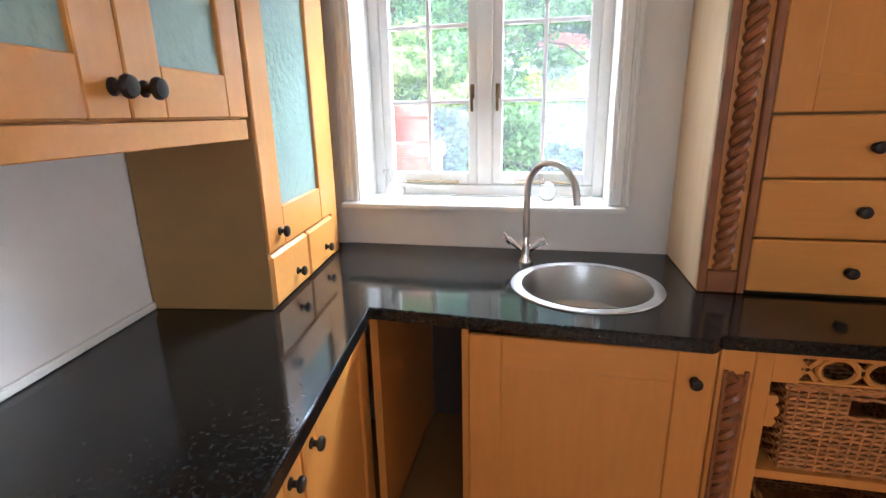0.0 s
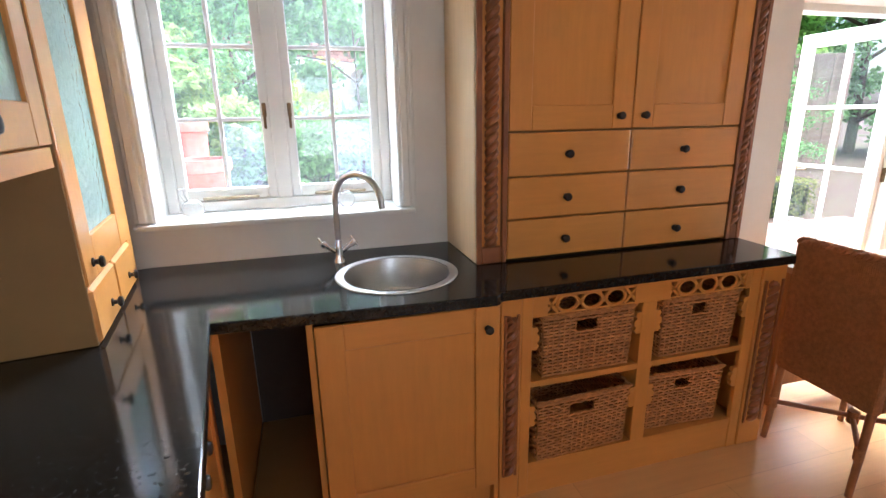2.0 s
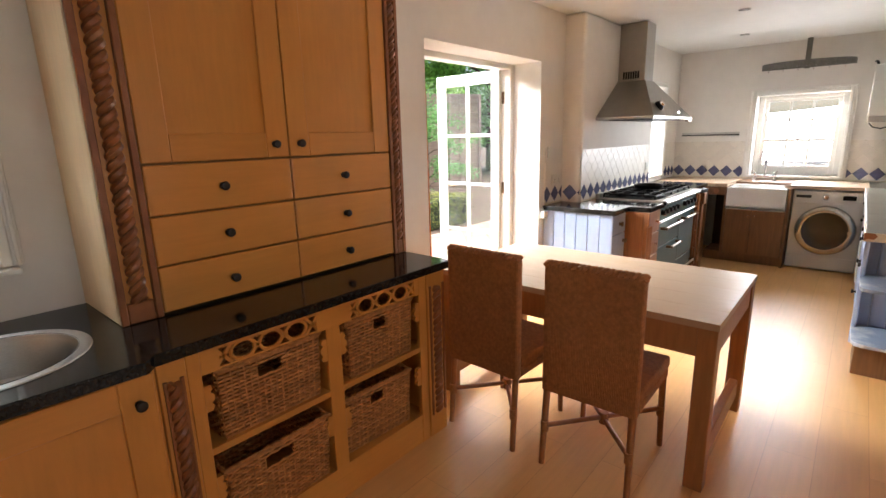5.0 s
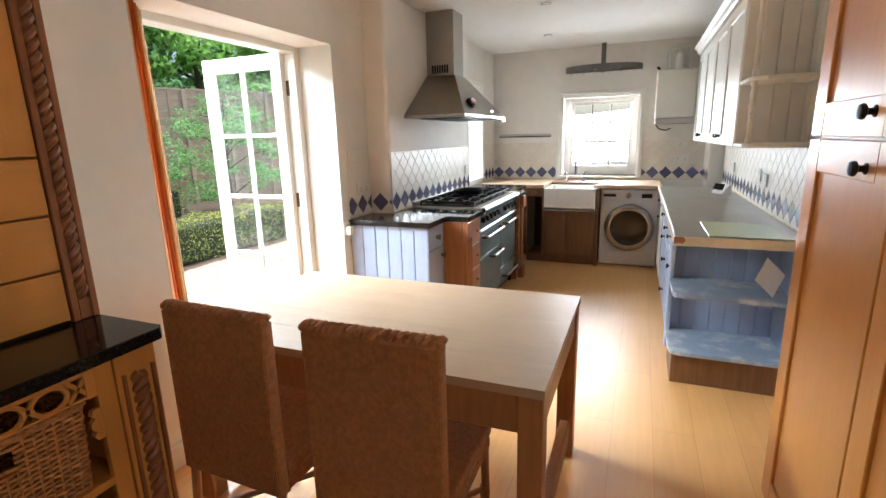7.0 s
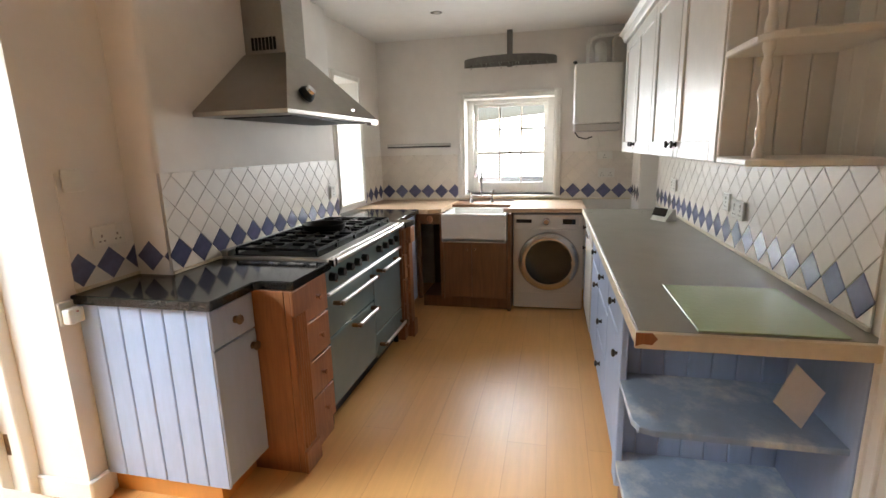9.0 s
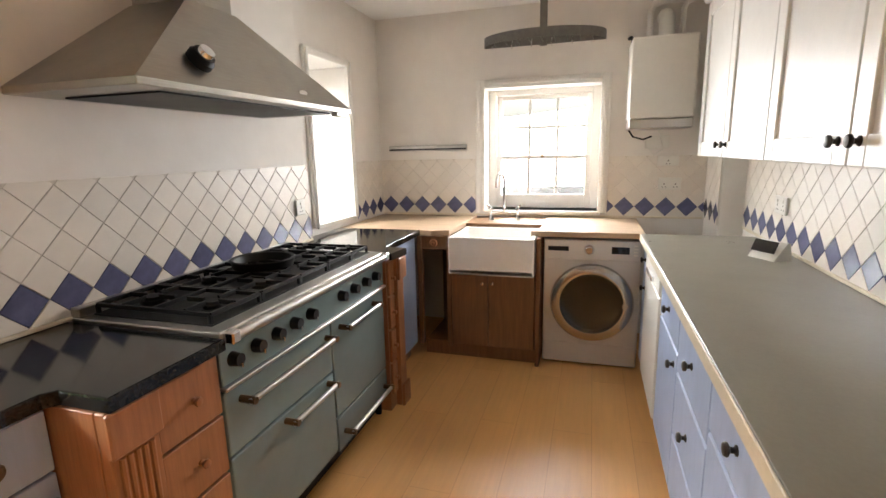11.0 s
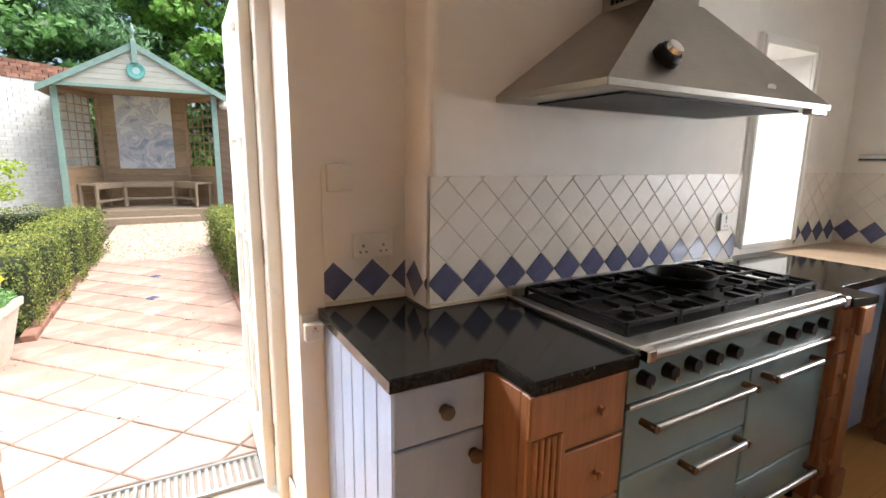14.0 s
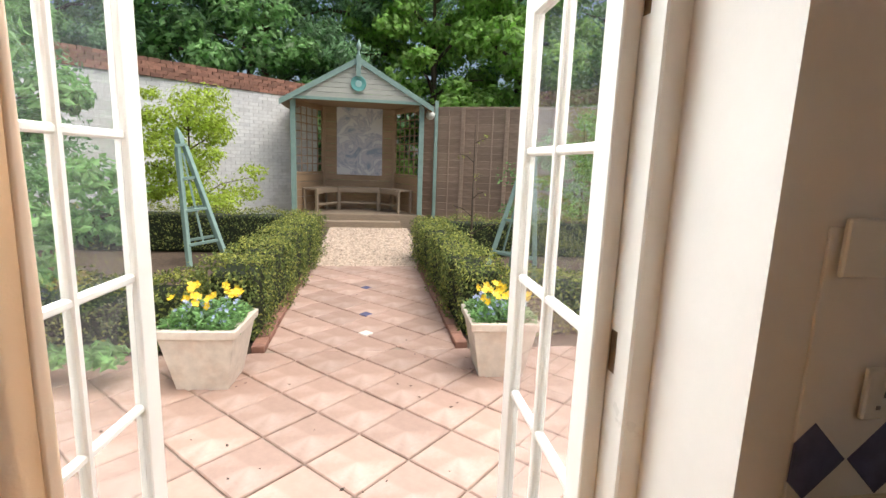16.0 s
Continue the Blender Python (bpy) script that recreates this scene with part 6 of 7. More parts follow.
def wall_run():
    y = -0.35
    R = pose(0, y, 0, 0, 0, 180)  # doors face +y
    for i, (x0, x1) in enumerate(((4.49, 5.10), (5.105, 5.70), (5.705, 6.30), (6.305, 6.87))):
        c = thing("wall_cabinet", ((x0 + x1) / 2, -0.52, 1.36), "white painted wall cupboard with panelled door", "cabinet", "white wall cupboards")
        part("carcass", box(x0, -0.683, 1.362, x1, y - 0.024, 2.185, 0.002), M_WHITEWOOD, c)
        d = shaker(c, -x1 + 0.002, -x0 - 0.002, 1.36, 2.18, 0.0, mat=M_WHITEWOOD, frame_w=0.075, m=R)
        kx = -x1 + 0.05 if i % 2 == 0 else -x0 - 0.05
        knob(d, (kx, 0.0, 1.42), r=0.017, m=R)
    c = thing("cornice", (5.7, -0.5, 2.186), "white moulded cornice on the wall cupboards", "cornice")
    bm = prism([(-0.683, 2.187), (-0.335, 2.187), (-0.325, 2.20), (-0.315, 2.225), (-0.29, 2.245), (-0.683, 2.245)], 4.13, 6.88, "x")
    part("moulding", bm, M_WHITEWOOD, c)
    s = thing("open_corner_shelf", (4.31, -0.5, 1.36), "white painted open corner shelves with a shaped front post", "shelf unit")
    boards = 4
    for i in range(boards):
        a, b = -0.683 + 0.33 * i / boards, -0.683 + 0.33 * (i + 1) / boards
        part("end_board", box(4.470, a + 0.001, 1.38, 4.488, b - 0.001, 2.18, 0.004), M_WHITEWOOD, s)
    for i in range(boards):
        a, b = 4.14 + 0.33 * i / boards, 4.14 + 0.33 * (i + 1) / boards
        part("back_board", box(a + 0.001, -0.683, 1.38, b - 0.001, -0.668, 2.18, 0.004), M_WHITEWOOD, s)
    for z in (1.36, 1.692, 2.15):
        outline = [(4.468, -0.667), (4.468, -0.350), (4.205, -0.348), (4.16, -0.372), (4.135, -0.42), (4.135, -0.667)]
        bm = prism(outline, z, z + 0.022)
        bmesh.ops.bevel(bm, geom=[e for e in bm.edges if abs(e.verts[0].co.z - e.verts[1].co.z) < 1e-4], offset=0.004, segments=1, affect="EDGES")
        part("shelf", bm, M_WHITEWOOD, s)
    for z, h in ((1.383, 0.308), (1.715, 0.434)):
        prof = [(0.016, 0), (0.016, 0.06), (0.009, 0.12), (0.014, 0.22), (0.010, 0.34), (0.011, 0.46), (0.018, 0.58), (0.010, 0.68), (0.015, 0.80), (0.009, 0.88), (0.016, 0.95), (0.016, 1.0), (0.0, 1.0)]
        part("turned_post", lathe([(q, k * h) for q, k in prof], 14, m=Matrix.Translation((4.195, -0.375, z))), M_WHITEWOOD, s, "wavy turned white post", smooth=True)


wall_run()

# doorway in the south wall, its panelled door shut
dr = thing("door_2", (3.88, -0.685, 0), "cream painted fluted door casing beside the worktop", "door", kind="structure")
part("casing", box(3.665, -0.684, 0, 4.068, -0.664, 2.12, 0.004), M_GLOSS, dr)
part("side_panel", box(3.195, -0.686, 0, 3.665, -0.667, 2.12, 0.004), M_GLOSS, dr)
part("edge_bead", rod((4.05, -0.664, 0.14), (4.05, -0.664, 2.1), 0.010, seg=8), M_GLOSS, dr)
part("plinth_block", box(3.665, -0.6638, 0, 4.072, -0.65, 0.13, 0.005), M_GLOSS, dr)
for x in (3.99, 3.93, 3.87, 3.81, 3.75):
    for z0, z1 in ((0.17, 0.93), (0.99, 2.08)):
        part("flute", tube([(x, -0.664, z0), (x, -0.662, z0 + 0.02), (x, -0.662, z1 - 0.02), (x, -0.664, z1)], 0.008, 8), M_GLOSS, dr, smooth=True)
bm = box(3.622, -0.6668, 0.74, 3.654, -0.659, 0.90, 0.003)
tube([(3.638, -0.66, 0.80), (3.638, -0.615, 0.80), (3.62, -0.608, 0.80), (3.54, -0.608, 0.80)], 0.009, 8, bm)
part("door_handle", bm, M_BRASS, dr, "aged brass lever handle", smooth=True)
for z in (0.34, 1.75):
    part("hinge", box(4.058, -0.6635, z, 4.066, -0.655, z + 0.07), M_BRASS, dr)


# ---- tall pine cupboard ----
def larder():
    c = thing("larder_cupboard", (2.6, -0.75, 0), "tall honey maple larder cupboard with two tiers of doors", "cabinet")
    f = -0.38
    R = pose(0, f, 0, 0, 0, 180)
    x0, x1 = 1.98, 3.19
    part("carcass", box(x0, -1.195, 0.0, x1, f - 0.024, 2.40, 0.002), M_PINE, c)
    xm = 2.56
    for a, b, k in ((x0, xm - 0.002, xm - 0.06), (xm + 0.002, x1, xm + 0.25)):
        for z0, z1, kz in ((0.08, 1.419, 1.352), (1.427, 2.36, 1.489)):
            d = shaker(c, -b + 0.002, -a - 0.002, z0, z1, 0.0, m=R, frame_w=0.1)
            knob(d, (-2.720 if b == x1 else -(xm - 0.06), 0.0, kz), r=0.02, length=0.036, m=R)


larder()

# ---- wall tiles, laid on the diamond ----
def clip(poly, s0, s1, z0, z1):
    for axis, bound, sign in ((0, s0, 1), (0, s1, -1), (1, z0, 1), (1, z1, -1)):
        out = []
        for i in range(len(poly)):
            a, b = poly[i], poly[(i + 1) % len(poly)]
            ia, ib = (a[axis] - bound) * sign >= 0, (b[axis] - bound) * sign >= 0
            if ia:
                out.append(a)
            if ia != ib:
                t = (bound - a[axis]) / (b[axis] - a[axis])
                out.append((a[0] + (b[0] - a[0]) * t, a[1] + (b[1] - a[1]) * t))
        poly = out
        if len(poly) < 3:
            return []
    return poly


TILE_MESHES = {}


def tiles(wall, m, s0, s1, z0, z1, phase=0.0, bed=None):
    """Square tiles set on their points, a blue row above the worktop, on a face with local x along it, -y out of it."""
    part("tile_bed", box(s0, -0.0062 if bed else -0.004, z0, s1, -0.0005, z1, 0.001), bed or M_GROUT, wall, "painted-over tiles" if bed else "", m=m)
    h = 0.0707
    r = h - 0.0016
    zc = z0 + h
    for k in range(-1, int((z1 - z0) / h) + 2):
        z = zc + k * h
        off = phase + (0 if k % 2 == 0 else h)
        i0, i1 = int((s0 - off) / (2 * h)) - 2, int((s1 - off) / (2 * h)) + 2
        for i in range(i0, i1 + 1):
            s = off + i * 2 * h
            full = [(s + r, z), (s, z + r), (s - r, z), (s, z - r)]
            poly = clip(full, s0, s1, z0, z1)
            if len(poly) < 3:
                continue
            area = abs(sum(a[0] * b[1] - b[0] * a[1] for a, b in zip(poly, poly[1:] + poly[:1]))) / 2
            if area < 0.0004:
                continue
            if bed and k:
                continue
            mat = M_BLUETILE if k == 0 else M_TILE
            whole = area > 2 * r * r * 0.999
            key = k == 0
            if not (whole and key in TILE_MESHES):
                c0 = (sum(p[0] for p in poly) / len(poly), sum(p[1] for p in poly) / len(poly)) if not whole else (s, z)
                bm = prism([(p[0] - c0[0], p[1] - c0[1]) for p in poly], -0.0075, -0.003, "y")
                bmesh.ops.recalc_face_normals(bm, faces=bm.faces[:])
                front = [e for e in bm.edges if all(v.co.y < -0.007 for v in e.verts)]
                bmesh.ops.bevel(bm, geom=front, offset=0.0014, segments=1, affect="EDGES")
                me = mesh_of("tile", bm, mat)
                if whole:
                    TILE_MESHES[key] = me
            else:
                me, c0 = TILE_MESHES[key], (s, z)
            ob = new("tile", me)
            ob.parent = wall
            ob.matrix_basis = wm(wall).inverted() @ m @ Matrix.Translation((c0[0], 0, c0[1]))


tiles(wall_door, pose(0, 2.035, 0), 4.125, 4.434, 0.918, 1.375, 4.30, M_WALL)
tiles(wall_breast, pose(4.435, 0, 0, 0, 0, -90), -2.03, -1.857, 0.918, 1.355, -1.95, M_WALL)
tiles(wall_breast, pose(0, 1.855, 0), 4.437, 6.222, 0.918, 1.355, 4.50)
tiles(wall_far_n, pose(0, 1.945, 0), 7.02, 7.505, 0.918, 1.355, 7.44)
tiles(wall_east, pose(7.51, 0, 0, 0, 0, -90), -1.94, -1.13, 0.918, 1.355, -1.87)
tiles(wall_east, pose(7.51, 0, 0, 0, 0, -90), -0.12, 0.535, 0.918, 1.355, 0.0)
tiles(wall_south, pose(0, -0.685, 0, 0, 0, 180), -7.095, -4.135, 0.918, 1.355, -4.2)
tiles(wall_south, pose(0, -0.54, 0, 0, 0, 180), -7.50, -7.10, 0.918, 1.355, -7.3)
bm = box(4.437, 1.842, 0.903, 6.222, 1.853, 0.917, 0.002)
structure("trim", bm, M_EDGE, "cream sealant strip along the worktop")
structure("trim", box(4.125, 2.022, 0.903, 4.434, 2.033, 0.917, 0.002), M_EDGE, "cream sealant strip along the worktop")
structure("trim", box(4.135, -0.683, 0.903, 7.095, -0.672, 0.917, 0.002), M_EDGE, "cream sealant strip along the worktop")
structure("trim", box(7.498, -0.53, 0.903, 7.508, 1.94, 0.917, 0.002), M_EDGE, "cream sealant strip along the worktop")


# ---- garden: ground, paving ----
structure("ground", box(-300, 2.45, -0.4, 300, 400, -0.045), M_SOIL, "dark garden soil")
path_bed = structure("pavement", box(-1.2, 2.445, -0.06, 7.6, 5.02, -0.014), M_JOINT, "terracotta tile terrace laid on the diagonal")
path_bed2 = structure("pavement", box(2.69, 5.02, -0.06, 4.20, 8.15, -0.014), M_JOINT, "terracotta tile path laid on the diagonal")


def paving():
    """Square terracotta tiles set on the diagonal, a few small inlays along the middle."""
    side, turn = 0.356, radians(43.5)
    u, v = Vector((math.cos(turn), math.sin(turn))), Vector((-math.sin(turn), math.cos(turn)))
    start = Vector((0.0436, 0.1577))
    h = side / 2 - 0.0055
    full = None
    rng = random.Random(4)
    zones = ((path_bed, -1.2, 7.6, 2.74, 5.02), (path_bed2, 2.69, 4.20, 5.02, 8.15))
    for bed, x0, x1, y0, y1 in zones:
        for j in range(-30, 40):
            for i in range(-10, 50):
                c = start + u * side * (i + 0.5) + v * side * (j + 0.5)
                poly = clip([tuple(c + (u + v) * h), tuple(c + (v - u) * h), tuple(c - (u + v) * h), tuple(c + (u - v) * h)], x0, x1, y0, y1)
                if len(poly) < 3:
                    continue
                area = abs(sum(a[0] * b[1] - b[0] * a[1] for a, b in zip(poly, poly[1:] + poly[:1]))) / 2
                if area < 0.006:
                    continue
                whole = area > 4 * h * h * 0.999
                if whole and full is not None:
                    me = full
                else:
                    bm = prism([(p[0] - c[0], p[1] - c[1]) for p in poly], -0.03, 0.0)
                    bmesh.ops.recalc_face_normals(bm, faces=bm.faces[:])
                    bmesh.ops.bevel(bm, geom=[e for e in bm.edges if all(w.co.z > -0.001 for w in e.verts)], offset=0.006, segments=1, affect="EDGES")
                    me = mesh_of("paving_tile", bm, M_TERRA)
                    if whole:
                        full = me
                ob = new("paving_tile", me)
                ob.parent = bed
                ob.matrix_basis = Matrix.Translation((c[0], c[1], rng.uniform(-0.003, 0.001))) @ pose(0, 0, 0, rng.uniform(-0.3, 0.3), rng.uniform(-0.3, 0.3), 0)
    for k, y in enumerate((5.41, 5.945, 6.95)):
        m = M_BLUETILE if k else M_TILE
        bm = box(-0.045, -0.045, -0.02, 0.045, 0.045, 0.003, 0.003)
        bm.transform(pose(3.447, y - 0.0, 0.002, 0, 0, 45))
        part("inlay_tile", bm, m, path_bed2)


paving()
def litter():
    rng = np.random.default_rng(9)
    n = 90
    pos = np.column_stack([rng.uniform(1.6, 5.2, n), rng.uniform(2.8, 7.8, n), np.full(n, 0.006)])
    pos = pos[(pos[:, 1] < 4.9) | ((pos[:, 0] > 2.75) & (pos[:, 0] < 4.15))]
    nor = np.array([0, 0, 1.0]) + rng.normal(0, 0.15, (len(pos), 3))
    nor /= np.linalg.norm(nor, axis=1, keepdims=True)
    ob = new("fallen_leaves", leaf_mesh("fallen_leaves", pos, nor, rng.uniform(0.012, 0.035, len(pos)), material("dry_leaf", (0.07, 0.04, 0.025), 0.8, spread=0.3, random_value=0.5, island=True), rng))
    tagged(ob, "scattered small dry leaves on the paving", "leaves", kind="stuff")


drain = thing("channel_drain", (3.37, 2.6, -0.03), "grey slotted channel drain at the threshold", "drain")
part("frame_bar", box(2.70, 2.50, -0.05, 4.05, 2.518, 0.002, 0.002), M_STEEL, drain)
part("frame_bar", box(2.70, 2.702, -0.05, 4.05, 2.72, 0.002, 0.002), M_STEEL, drain)
part("channel", box(2.70, 2.518, -0.05, 4.05, 2.702, -0.03), M_IRON, drain)
for i in range(44):
    x = 2.715 + 0.0305 * i
    part("slat", box(x, 2.52, -0.02, x + 0.017, 2.70, 0.0, 0.002), M_STEEL, drain)


def gravel():
    """A bed of small stones on a flat base."""
    rng = np.random.default_rng(5)
    verts, faces = [], []
    n = 5200
    xs, ys, rs = rng.uniform(2.72, 4.3, n), rng.uniform(8.16, 12.25, n), rng.uniform(0.012, 0.03, n)
    for x, y, r in zip(xs, ys, rs):
        b = len(verts)
        a = rng.uniform(0, 6.28)
        for k in range(5):
            q = a + k * 1.2566
            verts.append((x + r * math.cos(q), y + r * math.sin(q) * 0.8, -0.015))
        verts.append((x + rng.uniform(-0.3, 0.3) * r, y, -0.015 + r * rng.uniform(0.4, 0.9)))
        faces += [(b + k, b + (k + 1) % 5, b + 5) for k in range(5)]
    me = bpy.data.meshes.new("gravel")
    me.from_pydata(verts, [], faces)
    m = material("gravel_stone", (0.44, 0.34, 0.26), 0.85, spread=0.2, grain=60, bump=0.2, random_value=0.45, island=True)
    me.materials.append(m)
    bed = structure("gravel_bed", box(2.66, 8.155, -0.06, 4.36, 12.3, -0.012), M_GRAVEL, "pale brown gravel path")
    ob = new("gravel", me)
    ob.parent = bed
    tagged(ob, "loose pale brown gravel stones", kind="stuff")


gravel()


# ---- garden: plants ----
def leaf_mesh(name, centres, normals, sizes, mat, rng, slim=0.55):
    """Pointed leaves, each folded along its rib, at the given places."""
    n = len(centres)
    t = rng.normal(size=(n, 3))
    t -= normals * (t * normals).sum(1, keepdims=True)
    t /= np.linalg.norm(t, axis=1, keepdims=True) + 1e-9
    s = np.cross(normals, t)
    L, wd = sizes[:, None], sizes[:, None] * slim
    a, b = centres - t * L * 0.5, centres + t * L * 0.5
    c = centres + s * wd * 0.5 - normals * L * 0.12
    d = centres - s * wd * 0.5 - normals * L * 0.12
    verts = np.stack([a, c, b, d], 1).reshape(-1, 3)
    base = np.arange(n)[:, None] * 4
    faces = np.concatenate([base + [0, 1, 2], base + [0, 2, 3]], 0)
    me = bpy.data.meshes.new(name)
    me.from_pydata(verts.tolist(), [], faces.tolist())
    me.materials.append(mat)
    return me


def hedge(p0, p1, w, h, seed, n=9000):
    """A clipped box hedge from p0 to p1: a near-black block for the shade among the stems, under a coat of small
    leaves.
    """
    rng = np.random.default_rng(seed)
    p0, p1 = np.array([*p0, 0.0]), np.array([*p1, 0.0])
    L = np.linalg.norm(p1 - p0)
    u = (p1 - p0) / L
    v = np.array([-u[1], u[0], 0])
    th = thing("box_hedge", Vector(p0) - Vector((0, 0, 0.045)), "clipped low box hedge with yellowing tips, its top coloured as lit", "hedge", "box hedges round the beds")
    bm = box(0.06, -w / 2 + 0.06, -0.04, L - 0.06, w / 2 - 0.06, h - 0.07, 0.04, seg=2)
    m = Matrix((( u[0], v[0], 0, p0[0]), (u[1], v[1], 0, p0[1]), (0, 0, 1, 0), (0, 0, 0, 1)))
    part("core", bm, material("shaded_hedge_core", (0.02, 0.028, 0.010), 0.95, spread=0.3, grain=20, bump=0.8, bump_scale=18), th, m=m)
    k = (2 * h + w)
    q = rng.uniform(0, k, n)
    s = rng.uniform(0, L, n)
    ends = rng.random(n) < (w * 2 / (L * 2 + w * 2))
    pos, nor = np.zeros((n, 3)), np.zeros((n, 3))
    side = q < h
    side2 = (q >= h) & (q < 2 * h)
    topm = q >= 2 * h
    wob = 0.035 * np.sin(s * 7 + seed) + 0.02 * np.sin(s * 17 + 2 * seed) + rng.normal(0, 0.022, n)
    pos[side] = (p0 + np.outer(s, u) + v * (-w / 2) + np.outer(q, [0, 0, 1]))[side] - np.outer(wob, v)[side]
    nor[side] = -v
    pos[side2] = (p0 + np.outer(s, u) + v * (w / 2) + np.outer(q - h, [0, 0, 1]))[side2] + np.outer(wob, v)[side2]
    nor[side2] = v
    pos[topm] = (p0 + np.outer(s, u) + np.outer(q - 2 * h - w / 2, v) + np.array([0, 0, h]))[topm] + np.outer(wob, [0, 0, 1])[topm]
    nor[topm] = [0, 0, 1]
    e = ends
    far = rng.random(n) < 0.5
    ss = np.where(far, L, 0.0)
    pe = p0 + np.outer(ss, u) + np.outer(rng.uniform(-w / 2, w / 2, n), v) + np.outer(rng.uniform(0, h, n), [0, 0, 1]) + np.outer(np.where(far, 1, -1) * wob, u)
    pos[e] = pe[e]
    nor[e] = np.outer(np.where(far, 1, -1), u)[e]
    nor = nor + rng.normal(0, 0.55, (n, 3))
    nor /= np.linalg.norm(nor, axis=1, keepdims=True)
    sizes = rng.uniform(0.022, 0.042, n)
    # upward leaves turn yellow-green more often: young tips, plus light painted on the top
    tips = rng.random(n) < np.where(nor[:, 2] > 0.3, 0.6, 0.12)
    for nm, mask, mat in (("leaves", ~tips, M_LEAF), ("young_leaves", tips, M_LEAF_TIP)):
        me = leaf_mesh(nm, pos[mask] - p0 + [0, 0, 0.045], nor[mask], sizes[mask], mat, rng)
        ob = new(nm, me)
        ob.parent = th
        tagged(ob, kind="stuff")
    return th


litter()
hedge((2.40, 5.25), (2.55, 9.0), 0.46, 0.62, 1, 17000)
hedge((0.3, 5.3), (2.15, 5.3), 0.42, 0.50, 2, 9000)
hedge((-1.5, 9.6), (2.5, 9.4), 0.45, 0.62, 3, 9000)
hedge((4.45, 5.35), (4.40, 9.0), 0.44, 0.60, 4, 15000)
hedge((4.7, 9.3), (8.6, 9.2), 0.45, 0.58, 5, 8000)
hedge((4.72, 5.5), (7.4, 5.5), 0.42, 0.50, 6, 8000)


def edging(x, y0, y1, n):
    e = thing("brick_edging", (x, y0, -0.045), "row of reddish bricks edging the bed", "edging")
    me = None
    for i in range(n):
        if me is None:
            me = mesh_of("brick", box(-0.05, 0, 0, 0.05, (y1 - y0) / n - 0.012, 0.085, 0.006), M_OLDBRICK)
        ob = new("brick", me)
        ob.parent = e
        ob.matrix_basis = pose(0, (y1 - y0) * i / n, 0, 0, 0, random.Random(i).uniform(-2, 2))


edging(2.64, 5.05, 8.15, 14)
edging(4.21, 5.05, 8.15, 14)


def tree(name, at, height, spread, seed, mat, label, n=9000, leaf=(0.06, 0.12), trunk_h=0.35, trunk_r=0.12, limbs=9, drop=0.0, clumps=60, slim=0.5, flat=1.0, tip=None, category="tree", puff=1.0):
    """A tapered trunk with limbs, and a crown of leaf clumps with gaps between them."""
    rng = np.random.default_rng(seed)
    th = thing(name, (at[0], at[1], -0.05), label, category)
    base = np.array([at[0], at[1], -0.05])
    bm = bmesh.new()
    top = height * 0.82
    lean = rng.normal(0, 0.03, 2) * height
    spine = [(base[0] + lean[0] * (i / 8) ** 2, base[1] + lean[1] * (i / 8) ** 2, base[2] + top * i / 8) for i in range(9)]
    tube(spine, lambda q: trunk_r * (1 - 0.85 * q), 9, bm)
    centres = []
    for k in range(limbs):
        f = trunk_h + (0.95 - trunk_h) * (k + rng.random() * 0.6) / limbs
        a = k * 2.4 + rng.uniform(-0.4, 0.4)
        p = np.array(spine[min(8, int(f * 8))])
        reach = spread * (0.55 + 0.5 * rng.random()) * (1.15 - f * 0.55)
        e = p + np.array([math.cos(a) * reach, math.sin(a) * reach, reach * (0.45 - drop)])
        mid = (p + e) / 2 + np.array([0, 0, 0.12 * reach])
        tube([tuple(p), tuple((p + mid) / 2), tuple(mid), tuple((mid + e) / 2), tuple(e)], lambda q: max(0.006, trunk_r * 0.42 * (1 - 0.8 * q)), 6, bm)
        for q in (0.45, 0.7, 0.9, 1.05):
            centres.append(p + (e - p) * q + rng.normal(0, 0.12 * spread, 3))
    part("trunk", bm, M_BARK, th, smooth=True)
    while len(centres) < clumps:
        f = rng.random() ** 0.8
        z = trunk_h * 0.8 + (1 - trunk_h * 0.8) * f
        rad = spread * math.sin(math.pi * (0.12 + 0.84 * (z - trunk_h * 0.8) / (1 - trunk_h * 0.8))) ** 0.7
        a = rng.uniform(0, 2 * math.pi)
        rr = rad * rng.uniform(0.45, 1.05)
        centres.append(base + np.array([rr * math.cos(a), rr * math.sin(a), z * height]))
    centres = np.array(centres)
    idx = rng.integers(0, len(centres), n)
    size = puff * spread * rng.uniform(0.12, 0.30, len(centres))
    off = rng.normal(0, 1, (n, 3))
    off /= np.linalg.norm(off, axis=1, keepdims=True)
    off *= (rng.random(n) ** 0.45)[:, None]
    off[:, 2] *= 0.62 * flat
    pos = centres[idx] + off * size[idx][:, None]
    nor = off + np.array([0, 0, 0.5]) + rng.normal(0, 0.5, (n, 3))
    nor /= np.linalg.norm(nor, axis=1, keepdims=True)
    keep = pos[:, 2] > 0.15
    pos, nor = pos[keep], nor[keep]
    sizes = rng.uniform(*leaf, len(pos))
    ob = new("crown", leaf_mesh("crown", pos - base, nor, sizes, mat, rng, slim))
    ob.parent = th
    return th


